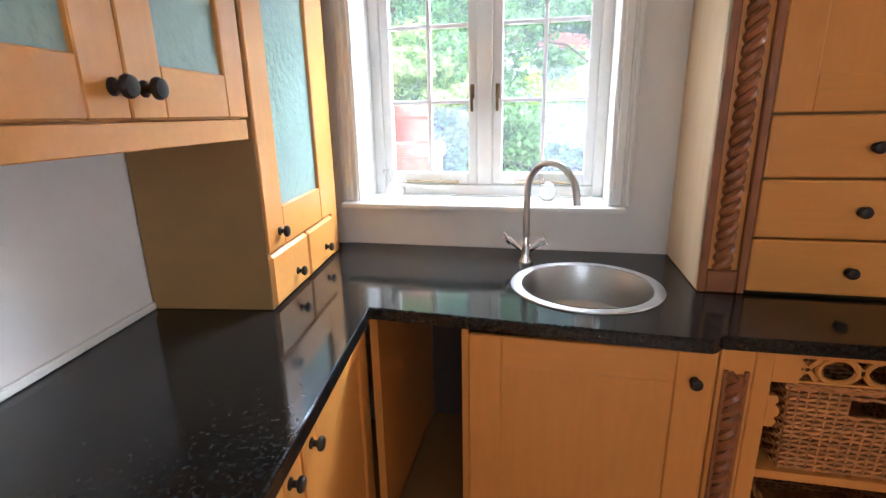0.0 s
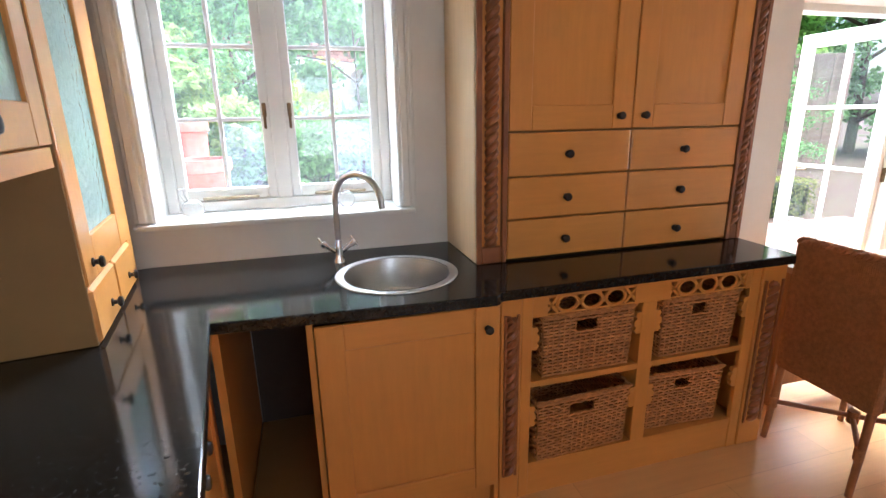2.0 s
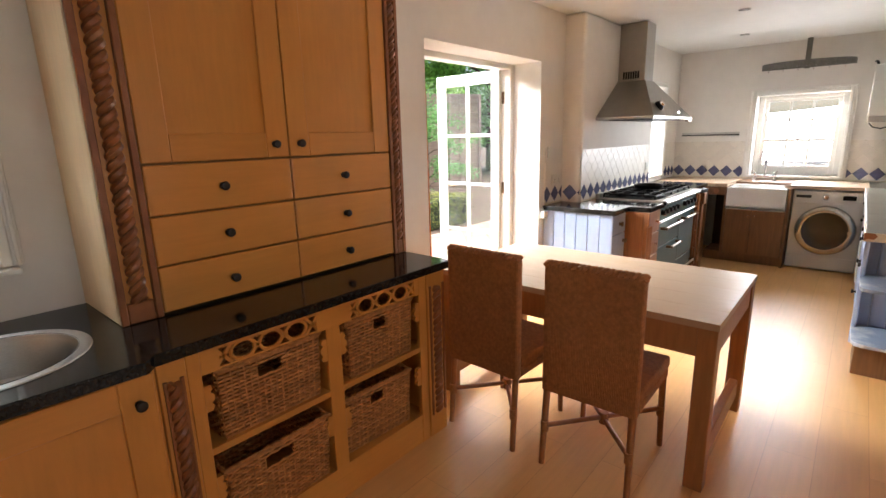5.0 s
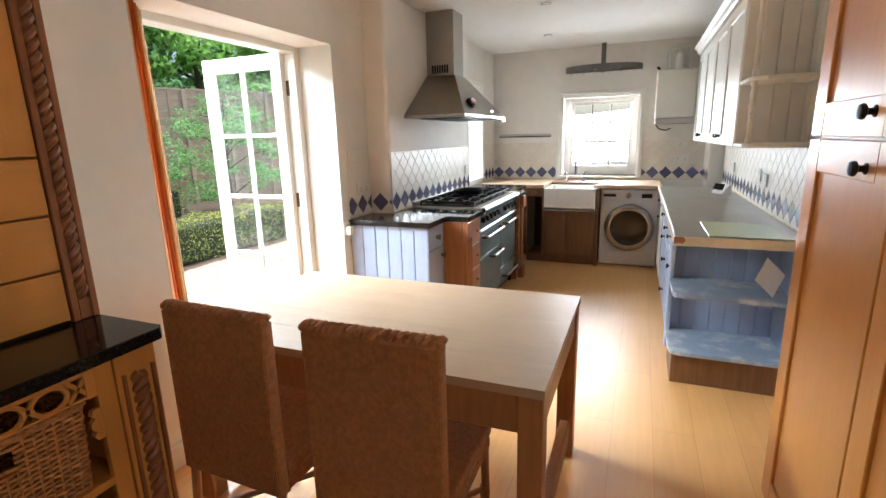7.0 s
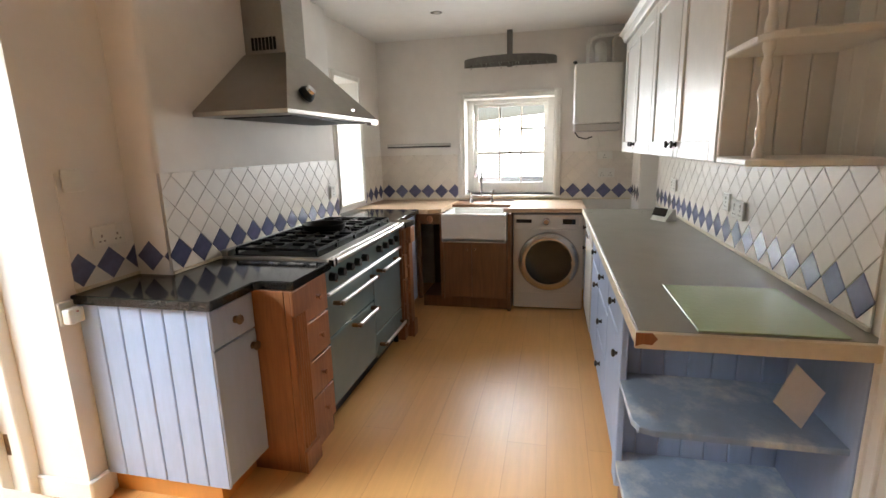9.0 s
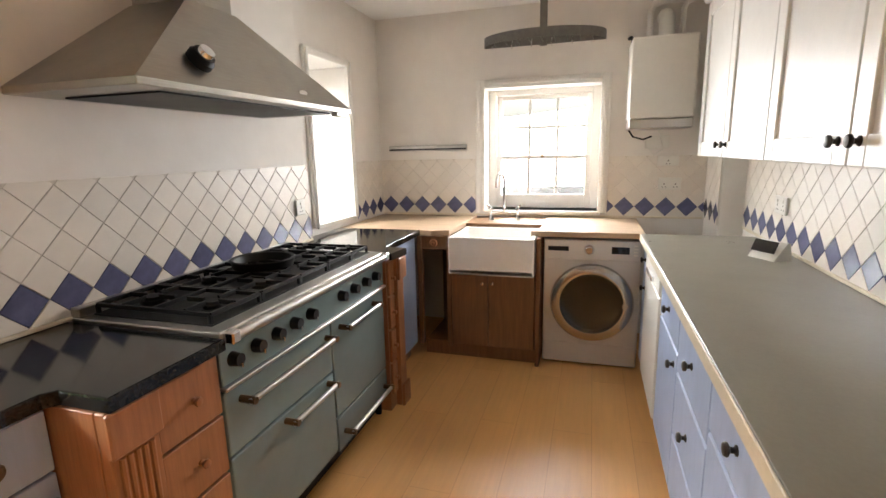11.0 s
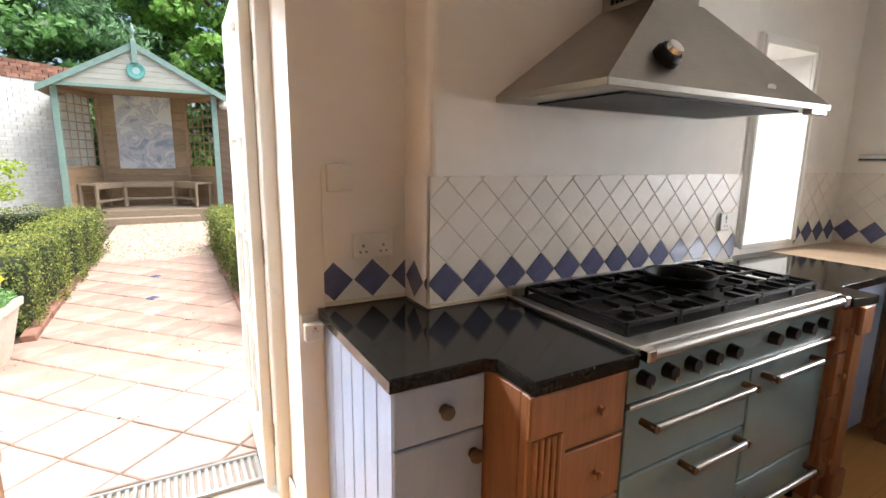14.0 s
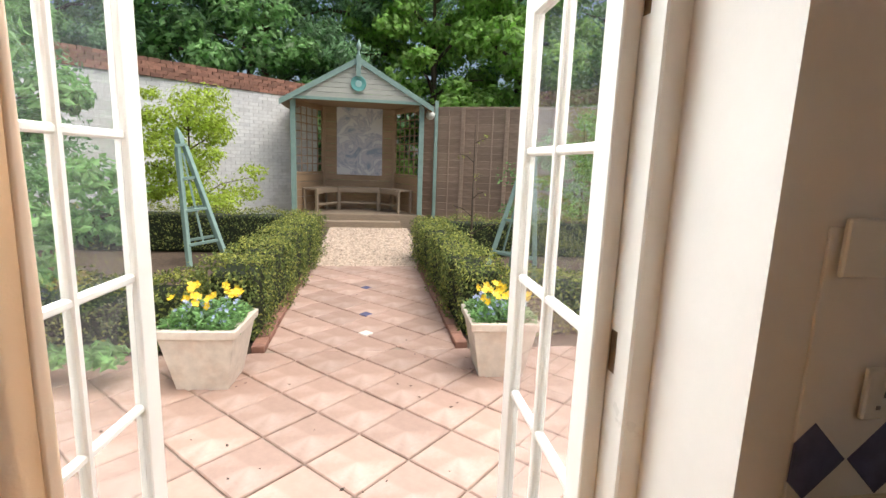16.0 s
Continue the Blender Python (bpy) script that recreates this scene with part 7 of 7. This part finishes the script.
# lime-green shrub before the white wall and shrubs near the house
tree("shrub", (0.4, 10.5), 3.1, 1.05, 11, M_LIME, "airy lime-green shrub in front of the white wall", 9500, (0.05, 0.10), 0.2, 0.035, 14, clumps=60, category="shrub", puff=1.5)
tree("shrub", (-0.35, 5.4), 3.6, 1.25, 12, M_TREE, "dense leafy green shrub near the house", 16000, (0.05, 0.10), 0.1, 0.05, 12, clumps=80, category="shrub")
tree("shrub", (-1.2, 6.9), 3.6, 1.0, 13, M_TREE, "dense leafy green shrub beside the terrace", 13000, (0.05, 0.10), 0.1, 0.05, 12, clumps=70, category="shrub")
tree("shrub", (-2.0, 8.0), 4.5, 1.9, 14, M_FIR, "large dark green shrub by the wall", 9000, (0.07, 0.13), 0.1, 0.07, 12, clumps=80, category="shrub")
tree("shrub", (-0.85, 4.35), 2.9, 0.75, 15, M_PALELEAF, "light green leafy shrub outside the sink window", 9000, (0.06, 0.11), 0.12, 0.03, 12, clumps=70, category="shrub")
tree("shrub", (0.8, 4.75), 3.0, 1.0, 19, M_TREE, "dense green climber outside the sink window", 15000, (0.06, 0.11), 0.08, 0.03, 12, clumps=70, category="shrub")
tree("shrub", (7.4, 9.9), 2.9, 1.3, 16, M_TREE, "green climber spreading along the fence", 7000, (0.05, 0.1), 0.05, 0.04, 12, clumps=70, category="shrub")
tree("shrub", (9.6, 8.7), 3.0, 1.4, 17, M_TREE, "green climber spreading along the fence", 7000, (0.05, 0.1), 0.05, 0.04, 12, clumps=70, category="shrub")
tree("sapling", (4.95, 8.2), 2.5, 0.4, 18, M_LEAF_TIP, "thin bare sapling in the box-edged bed", 60, (0.03, 0.05), 0.3, 0.022, 6, clumps=14, category="sapling")
# woodland behind the wall
spots = [(-9, 17, 10, 3.4, 0), (-5.5, 16.5, 9, 3.0, 1), (-2.4, 17.5, 11, 3.2, 0), (0.4, 17.2, 10, 3.0, 1), (3.0, 18.5, 12, 3.3, 0), (5.6, 17.6, 9, 2.7, 2), (8.4, 17.5, 9.5, 3.0, 2), (11.5, 16.5, 9, 3.2, 1),
         (15, 15, 9, 3.4, 2), (19, 13, 10, 3.5, 1), (-7, 21, 13, 4.0, 0), (-1, 22, 14, 4.2, 0), (5, 22.5, 14, 4.2, 0), (11, 21.5, 13, 4.2, 0), (17, 19.5, 13, 4.2, 1), (-10, 11.5, 8, 3.0, 1), (23, 9, 10, 4, 1)]
for i, (x, y, h, s, kind) in enumerate(spots):
    tree("tree", (x, y), h, s, 40 + i, (M_FIR, M_TREE, M_MAPLE)[kind],
         ("tall dark conifer behind the garden wall", "broad green tree behind the garden wall", "bright green maple behind the fence")[kind],
         18000, (0.15, 0.29), 0.12, 0.18, 14, drop=(0.55, 0.1, 0.1)[kind], clumps=120, slim=(0.42, 0.6, 0.65)[kind], flat=(0.7, 1, 1)[kind])


# ---- garden: walls and fence ----
def brick_wall():
    """A white painted brick wall with an old brick coping, running off at a slant."""
    a, b = Vector((2.15, 14.35, 0)), Vector((-6.0, 7.55, 0))
    u = (b - a).normalized()
    L = (b - a).length
    m = Matrix(((u.x, -u.y, 0, a.x), (u.y, u.x, 0, a.y), (0, 0, 1, -0.05), (0, 0, 0, 1)))
    w = thing("garden_wall", m, "white painted brick garden wall with weathered brick coping", "garden wall", kind="structure")
    part("wall_core", box(0, -0.09, 0, L, 0.11, 2.95), material("mortar", (0.62, 0.61, 0.58), 0.9, spread=0.1, grain=30, bump=0.3), w, m=m)
    rng = random.Random(8)
    verts, faces = [], []

    def brick(x0, x1, y0, y1, z0, z1):
        k = len(verts)
        verts.extend([(x0, y0, z0), (x1, y0, z0), (x1, y1, z0), (x0, y1, z0), (x0, y0, z1), (x1, y0, z1), (x1, y1, z1), (x0, y1, z1)])
        faces.extend([(k, k + 1, k + 5, k + 4), (k + 1, k + 2, k + 6, k + 5), (k + 3, k, k + 4, k + 7), (k + 4, k + 5, k + 6, k + 7), (k + 2, k + 3, k + 7, k + 6)])

    for row in range(38):
        z = 0.02 + row * 0.077
        x = -0.1 * (row % 2)
        while x < L:
            d = rng.uniform(0.0, 0.008)
            brick(max(0, x), min(L, x + 0.215), 0.10, 0.118 + d, z, z + 0.067)
            x += 0.226
    me = bpy.data.meshes.new("bricks")
    me.from_pydata(verts, [], faces)
    me.materials.append(M_WHITEBRICK)
    ob = new("bricks", me)
    ob.parent = w
    tagged(ob, "white painted bricks", kind="stuff")
    verts, faces = [], []
    for row in range(5):
        z = 2.95 + row * 0.072
        x = -0.1 * (row % 2)
        while x < L:
            brick(max(0, x), min(L, x + 0.21), -0.12 + row * 0.015, 0.16 - row * 0.02 + rng.uniform(-0.015, 0.015), z, z + 0.064 + rng.uniform(-0.004, 0.006))
            x += 0.222
    me = bpy.data.meshes.new("coping_bricks")
    me.from_pydata(verts, [], faces)
    me.materials.append(M_OLDBRICK)
    ob = new("coping_bricks", me)
    ob.parent = w
    tagged(ob, "old reddish brown coping bricks", kind="stuff")


brick_wall()


def fence():
    a, b = Vector((4.75, 13.35, 0)), Vector((13.2, 9.35, 0))
    u = (b - a).normalized()
    L = (b - a).length
    m = Matrix(((u.x, -u.y, 0, a.x), (u.y, u.x, 0, a.y), (0, 0, 1, -0.05), (0, 0, 0, 1)))
    f = thing("fence", m, "weathered brown lapped board fence with upright posts", "fence")
    me = mesh_of("board", box(0, -0.012, 0, 1.0, 0.012, 0.19, 0.002), M_FENCE)
    post = mesh_of("post", box(-0.045, -0.07, 0, 0.045, 0.03, 2.82, 0.006), M_FENCE)
    cap = mesh_of("rail", box(0, -0.045, 2.78, 1.0, 0.03, 2.83, 0.004), M_FENCE)
    n = 9
    w = L / n
    rng = random.Random(3)
    for i in range(n + 1):
        ob = new("post", post)
        ob.parent = f
        ob.location = (w * i, 0, 0)
    for i in range(n):
        for j in range(16):
            ob = new("board", me)
            ob.parent = f
            ob.matrix_basis = pose(w * i + 0.045, 0, 0.05 + j * 0.17, 7, 0, rng.uniform(-0.1, 0.1)) @ Matrix.Diagonal((w - 0.09, 1, 1, 1))
        for q in (0.33, 0.67):
            part("batten", box(w * (i + q) - 0.018, -0.045, 0.1, w * (i + q) + 0.018, -0.02, 2.77, 0.003), M_FENCE, f, m=m)
        ob = new("rail", cap)
        ob.parent = f
        ob.matrix_basis = pose(w * i + 0.045, 0, 0) @ Matrix.Diagonal((w - 0.09, 1, 1, 1))
    return f


fence()
single("sage_post", box(5.02, 13.02, -0.05, 5.10, 13.10, 2.9, 0.006), M_SAGE, (5.06, 13.06, -0.05), "sage green timber post beside the summerhouse", "post")
lamp = thing("globe_lamp", (4.87, 12.72, 2.5), "small white globe lamp on the summerhouse corner", "lamp")
part("bracket", tube([(4.745, 12.67, 2.62), (4.8, 12.69, 2.66), (4.87, 12.72, 2.64)], 0.014, 8), M_IRON, lamp)
part("globe", lathe([(0, 2.43), (0.06, 2.45), (0.1, 2.5), (0.105, 2.55), (0.08, 2.61), (0.03, 2.64), (0, 2.64)], 18, m=Matrix.Translation((4.87, 12.72, 0))), M_PLASTIC, lamp, smooth=True)


# ---- summerhouse ----
def summerhouse():
    s = thing("summerhouse", (3.26, 13.2, -0.05), "sage green open-fronted timber summerhouse with gabled roof", "summerhouse")
    cx, yf, yb, ze, zp = 3.26, 12.6, 14.0, 2.74, 0.25
    hw = 1.40
    floor = [(cx - hw - 0.1, yf - 0.06), (cx + hw + 0.1, yf - 0.06), (cx + hw + 0.1, 13.3), (cx + 0.95, yb + 0.1), (cx - 0.95, yb + 0.1), (cx - hw - 0.1, 13.3)]
    part("deck", prism(floor, -0.05, zp), M_GREYWOOD, s, "grey timber deck")
    part("step", box(cx - 0.95, yf - 0.34, -0.05, cx + 0.95, yf - 0.062, 0.12, 0.008), M_GREYWOOD, s, "grey timber step")
    for sx in (-1, 1):
        part("post", box(cx + sx * hw - 0.055, yf - 0.055, zp, cx + sx * hw + 0.055, yf + 0.055, ze, 0.006), M_SAGE, s)
        part("post", box(cx + sx * 0.88 - 0.05, yb - 0.05, zp, cx + sx * 0.88 + 0.05, yb + 0.05, ze, 0.006), M_CEDAR, s)
    # back wall of boards
    for i in range(14):
        z = zp + 0.01 + i * (ze - zp) / 14
        part("wall_board", box(cx - 0.83, yb - 0.012, z, cx + 0.83, yb + 0.012, z + (ze - zp) / 14 - 0.006, 0.003), M_CEDAR, s)
    # side walls at a slant with trellis windows
    for sx in (-1, 1):
        a, b = Vector((cx + sx * hw, yf + 0.06, 0)), Vector((cx + sx * 0.88, yb - 0.05, 0))
        u = (b - a).normalized()
        L = (b - a).length
        m = Matrix(((u.x, -u.y, 0, a.x), (u.y, u.x, 0, a.y), (0, 0, 1, 0), (0, 0, 0, 1)))
        for i in range(5):
            z = zp + 0.01 + i * 0.17
            part("wall_board", box(0.05, -0.012, z, L - 0.03, 0.012, z + 0.164, 0.003), M_CEDAR, s, m=m)
        win = part("trellis_window", box(0.05, -0.02, 1.11, L - 0.03, 0.02, 1.17, 0.003), M_CEDAR, s, m=m)
        part("rail", box(0.05, -0.02, 2.62, L - 0.03, 0.02, 2.68, 0.003), M_CEDAR, win, m=m)
        part("wall_board", box(0.05, -0.012, 2.685, L - 0.03, 0.012, ze, 0.003), M_CEDAR, s, m=m)
        for i in range(6):
            x = 0.07 + (L - 0.12) * i / 5
            part("lattice_bar", box(x - 0.013, -0.012, 1.17, x + 0.013, 0.004, 2.62, 0.002), M_CEDAR, win, m=m)
        for i in range(1, 8):
            z = 1.17 + 1.45 * i / 8
            part("lattice_bar", box(0.06, 0.004, z - 0.012, L - 0.04, 0.016, z + 0.012, 0.002), M_CEDAR, win, m=m)
    # roof
    za, over = 3.50, 0.20
    for sx in (-1, 1):
        x0, x1 = cx, cx + sx * (hw + 0.22)
        drop = (za - ze + 0.03) * (hw + 0.22) / hw
        outline = [(x0, za), (x1, za - drop), (x1, za - drop + 0.045), (x0, za + 0.05)]
        part("roof", prism(outline, yf - over, yb + 0.3, "y"), M_GREYWOOD, s, "weathered boarded roof slope")
        bar_bm = prism([(x0, za + 0.0), (x1 + sx * 0.03, za - drop - 0.02), (x1 + sx * 0.03, za - drop + 0.10), (x0, za + 0.13)], yf - over - 0.03, yf - over - 0.001, "y")
        part("bargeboard", bar_bm, M_SAGE, s, "sage green bargeboard")
    part("soffit", box(cx - hw, yf - over + 0.03, ze + 0.005, cx + hw, yb + 0.1, ze + 0.03), M_CEDAR, s, "boarded brown ceiling")
    n = 8
    for i in range(n):
        z = ze + 0.035 + i * 0.105
        low, high = [hw * max(0.01, za - 0.01 - q) / (za - ze) for q in (z, z + 0.099)]
        if low > 0.05:
            part("gable_board", prism([(cx - low, z), (cx + low, z), (cx + high, z + 0.099), (cx - high, z + 0.099)], yf - over + 0.012, yf - over + 0.03, "y"), M_GABLE, s)
    part("tie_beam", box(cx - hw, yf - over + 0.002, ze - 0.03, cx + hw, yf - over + 0.032, ze + 0.033, 0.004), M_SAGE, s)
    fin = part("finial", lathe([(0, 3.55), (0.03, 3.55), (0.03, 3.72), (0.02, 3.75), (0.045, 3.80), (0.05, 3.85), (0.03, 3.91), (0.012, 3.96), (0, 3.99)], 14, m=Matrix.Translation((cx, yf - over - 0.03, 0))), M_SAGE, s, smooth=True)
    part("finial_post", box(cx - 0.05, yf - over - 0.075, 3.22, cx + 0.05, yf - over - 0.032, 3.66, 0.006), M_SAGE, s)
    # built-in slatted bench, three sections
    for k, (bx, by, rz, w) in enumerate(((cx, yb - 0.3, 0, 1.0), (cx - 0.88, yb - 0.75, 62, 0.95), (cx + 0.88, yb - 0.75, -62, 0.95))):
        m = pose(bx, by, zp, 0, 0, rz)
        for i in range(4):
            part("bench_slat", box(-w / 2, -0.2 + 0.1 * i, 0.52, w / 2, -0.11 + 0.1 * i, 0.56, 0.005), M_GREYWOOD, s, m=m)
        part("bench_rail", box(-w / 2, -0.215, 0.44, w / 2, -0.19, 0.53, 0.004), M_GREYWOOD, s, m=m)
        part("bench_rail", box(-w / 2 + 0.05, -0.2, 0.16, w / 2 - 0.05, -0.17, 0.21, 0.004), M_GREYWOOD, s, m=m)
        for x in (-w / 2 + 0.03, w / 2 - 0.03):
            part("bench_leg", box(x - 0.03, -0.21, 0.0, x + 0.03, -0.16, 0.52, 0.004), M_GREYWOOD, s, m=m)
            part("bench_leg", box(x - 0.03, 0.12, 0.0, x + 0.03, 0.17, 0.52, 0.004), M_GREYWOOD, s, m=m)
    return s


summerhouse()
plate = thing("wall_plate", (3.26, 12.38, 2.92), "round turquoise glazed dish on the gable", "plate")
m = Matrix.Translation((3.26, 12.40, 3.08)) @ pose(0, 0, 0, 90, 0, 0)
part("dish", lathe([(0, 0.012), (0.08, 0.012), (0.15, 0.035), (0.165, 0.03), (0.155, 0.018), (0.09, 0), (0, 0)], 28, m=m), material("turquoise_glaze", (0.16, 0.42, 0.38), 0.2, spread=0.15, grain=20), plate, smooth=True)
part("dish_centre", lathe([(0, 0.016), (0.06, 0.016), (0.07, 0.0125)], 20, m=m), material("pale_turquoise_glaze", (0.45, 0.65, 0.60), 0.2), plate)


def poster():
    """A pale printed canvas with soft blue-grey marks, hung on the back wall."""
    mat = bpy.data.materials.new("pale_print")
    mat.use_nodes = True
    nt = mat.node_tree
    b = nt.nodes["Principled BSDF"]
    c = nt.nodes.new("ShaderNodeTexCoord")
    w1 = nt.nodes.new("ShaderNodeTexNoise")
    w1.inputs["Scale"].default_value, w1.inputs["Detail"].default_value, w1.inputs["Distortion"].default_value = 2.2, 7, 1.6
    r = nt.nodes.new("ShaderNodeValToRGB")
    el = r.color_ramp.elements
    el[0].position, el[0].color = 0.36, (0.30, 0.35, 0.45, 1)
    el[1].position, el[1].color = 0.54, (0.66, 0.66, 0.66, 1)
    e = el.new(0.47)
    e.color = (0.60, 0.58, 0.60, 1)
    e = el.new(0.50)
    e.color = (0.40, 0.42, 0.50, 1)
    nt.links.new(c.outputs["Object"], w1.inputs["Vector"])
    nt.links.new(w1.outputs["Fac"], r.inputs[0])
    nt.links.new(r.outputs[0], b.inputs["Base Color"])
    b.inputs["Roughness"].default_value = 0.6
    p = thing("canvas_print", (3.27, 13.97, 1.1), "pale blue and white abstract canvas print in the summerhouse", "picture")
    part("canvas", box(2.71, 13.945, 1.10, 3.83, 13.984, 2.74, 0.004), mat, p)
    for x in (2.9, 3.64):
        part("hook", box(x - 0.01, 13.94, 2.74, x + 0.01, 13.984, 2.77), M_IRON, p)


poster()


# ---- obelisks and planters ----
def obelisk(m):
    """A sage green timber plant obelisk, the origin on the ground under its middle."""
    o = thing("garden_obelisk", m, "sage green wooden plant obelisk leaning in the bed", "obelisk", "obelisks in the beds")
    h, b, t = 1.62, 0.24, 0.045
    for sx in (-1, 1):
        for sy in (-1, 1):
            part("leg", bar((sx * b, sy * b, 0), (sx * t, sy * t, h), 0.062, 0.062), M_SAGE, o, m=m)
    for f in (0.2, 0.48, 0.74):
        q = b + (t - b) * f + 0.012
        for s in (-1, 1):
            part("rail", box(-q, s * q - 0.015, h * f - 0.02, q, s * q + 0.015, h * f + 0.02, 0.003), M_SAGE, o, m=m)
            part("rail", box(s * q - 0.013, -q, h * f - 0.019, s * q + 0.013, q, h * f + 0.019, 0.003), M_SAGE, o, m=m)
    for s in (-1, 1):
        part("mid_bar", bar((0, s * (b - 0.035), 0.33), (0, s * (t), h * 0.95), 0.025, 0.02), M_SAGE, o, m=m)
    part("cap", box(-0.075, -0.075, h, 0.075, 0.075, h + 0.04, 0.005), M_SAGE, o, m=m)
    part("finial", lathe([(0.0, h + 0.04), (0.05, h + 0.04), (0.06, h + 0.10), (0.045, h + 0.18), (0.02, h + 0.24), (0, h + 0.27)], 4, m=m), M_SAGE, o)
    return o


ob1 = obelisk(pose(1.22, 8.6, -0.05, 0, -9, 20))
copy_thing(ob1, pose(5.38, 7.6, -0.05, 0, 9, 30))


def planter(m, seed):
    p = thing("planter", m, "square whitewashed terracotta planter of pansies", "planter", "planters by the path")
    rng = random.Random(seed)
    h, b, t, w = 0.42, 0.155, 0.228, 0.028
    bm = bmesh.new()
    rings = []
    for q, z in ((b, 0), (t * 0.97, h * 0.86), (t + 0.012, h * 0.87), (t + 0.016, h), (t - w, h), (t - w - 0.01, h - 0.06)):
        rings.append([bm.verts.new((sx * q, sy * q, z)) for sx, sy in ((-1, -1), (1, -1), (1, 1), (-1, 1))])
    bm.faces.new(rings[0])
    for a, c in zip(rings, rings[1:]):
        for i in range(4):
            bm.faces.new((a[i], a[(i + 1) % 4], c[(i + 1) % 4], c[i]))
    bmesh.ops.recalc_face_normals(bm, faces=bm.faces[:])
    bmesh.ops.bevel(bm, geom=bm.edges[:], offset=0.006, segments=2, affect="EDGES", profile=0.5)
    part("pot", bm, M_POT, p, m=m)
    part("soil", box(-t + w, -t + w, h - 0.09, t - w, t - w, h - 0.05), M_SOIL, p, m=m)
    r = np.random.default_rng(seed)
    n = 1500
    xy = r.uniform(-t * 0.98, t * 0.98, (n, 2))
    z = h - 0.05 + r.random(n) * 0.17 * (1.1 - (np.abs(xy).max(1) / t) ** 2 * 0.6)
    pos = np.column_stack([xy, z])
    nor = r.normal(0, 0.6, (n, 3)) + [0, 0, 1]
    nor /= np.linalg.norm(nor, axis=1, keepdims=True)
    ob = new("foliage", leaf_mesh("foliage", pos, nor, r.uniform(0.03, 0.06, n), M_TREE, r, 0.5))
    ob.parent = p
    ob = tagged(ob, kind="stuff")

    def blooms(name, k, size, zlo, zhi, mat, label):
        bm = bmesh.new()
        for i in range(k):
            x, y, zz = rng.uniform(-t * 0.75, t * 0.75), rng.uniform(-t * 0.75, t * 0.75), rng.uniform(zlo, zhi)
            tilt = turned(rng.uniform(20, 75), 0, rng.uniform(-70, 70), (x, y, zz))
            one = bmesh.new()
            for j in range(5):
                a = j * 2 * math.pi / 5
                c = one.verts.new((0, 0, -0.004))
                v = [one.verts.new((size * q * math.cos(a + da), size * q * math.sin(a + da), 0.004 if q > 0.8 else 0.0)) for q, da in ((0.75, -0.55), (1.0, -0.2), (1.0, 0.2), (0.75, 0.55))]
                one.faces.new([c] + v)
            merge(bm, one, tilt)
        o = part(name, bm, mat, p, label, m=m)
        tagged(o, kind="stuff")

    blooms("yellow_pansy", 20, 0.027, h + 0.12, h + 0.20, M_YELLOW, "bright yellow pansies")
    blooms("blue_lobelia", 110, 0.014, h + 0.0, h + 0.12, M_PALEBLUE, "small pale blue flowers")
    return p


planter(pose(2.445, 4.60, -0.012, 0, 0, -4), 3)
planter(pose(4.39, 4.64, -0.012, 0, 0, -3), 7)

# terracotta pots outside the sink window
M_REDPOT = material("red_terracotta", (0.50, 0.15, 0.11), 0.7, spread=0.12, stain=0.4, stain_scale=6, stain_colour=(0.62, 0.36, 0.30))
stand = thing("brick_stand", (-0.42, 2.95, -0.05), "low old brick stand under the sink window", "stand")
for row in range(10):
    for k in range(2):
        x = -0.72 + 0.30 * k + (0.03 if row % 2 else 0)
        part("brick", box(x, 2.72, -0.05 + 0.075 * row, x + 0.29, 3.38, 0.018 + 0.075 * row, 0.006), M_OLDBRICK, stand)


def terracotta_pot(x, y, z, r, h, label):
    """A turned pot with a thick rolled rim, standing at z."""
    p = thing("terracotta_pot", (x, y, z), label, "pot", "pots outside the sink window")
    at = Matrix.Translation((x, y, z))
    part("body", lathe([(0, 0), (r * 0.68, 0), (r * 0.74, 0.02), (r * 0.93, h - 0.07), (r * 0.86, h - 0.07), (r * 0.62, 0.03), (0, 0.03)], 28, m=at), M_REDPOT, p, smooth=True)
    part("rim", lathe([(r * 0.93, h - 0.07), (r, h - 0.065), (r * 1.03, h - 0.03), (r, h), (r * 0.88, h), (r * 0.86, h - 0.07)], 28, m=at), M_REDPOT, p, "pale worn rim", smooth=True)
    part("soil", lathe([(0, h - 0.06), (r * 0.86, h - 0.06)], 20, m=at), M_SOIL, p)


terracotta_pot(-0.30, 2.88, 0.694, 0.165, 0.60, "red terracotta pot standing under the sink window")
terracotta_pot(-0.43, 3.21, 0.694, 0.15, 0.80, "tall red terracotta pot standing under the sink window")
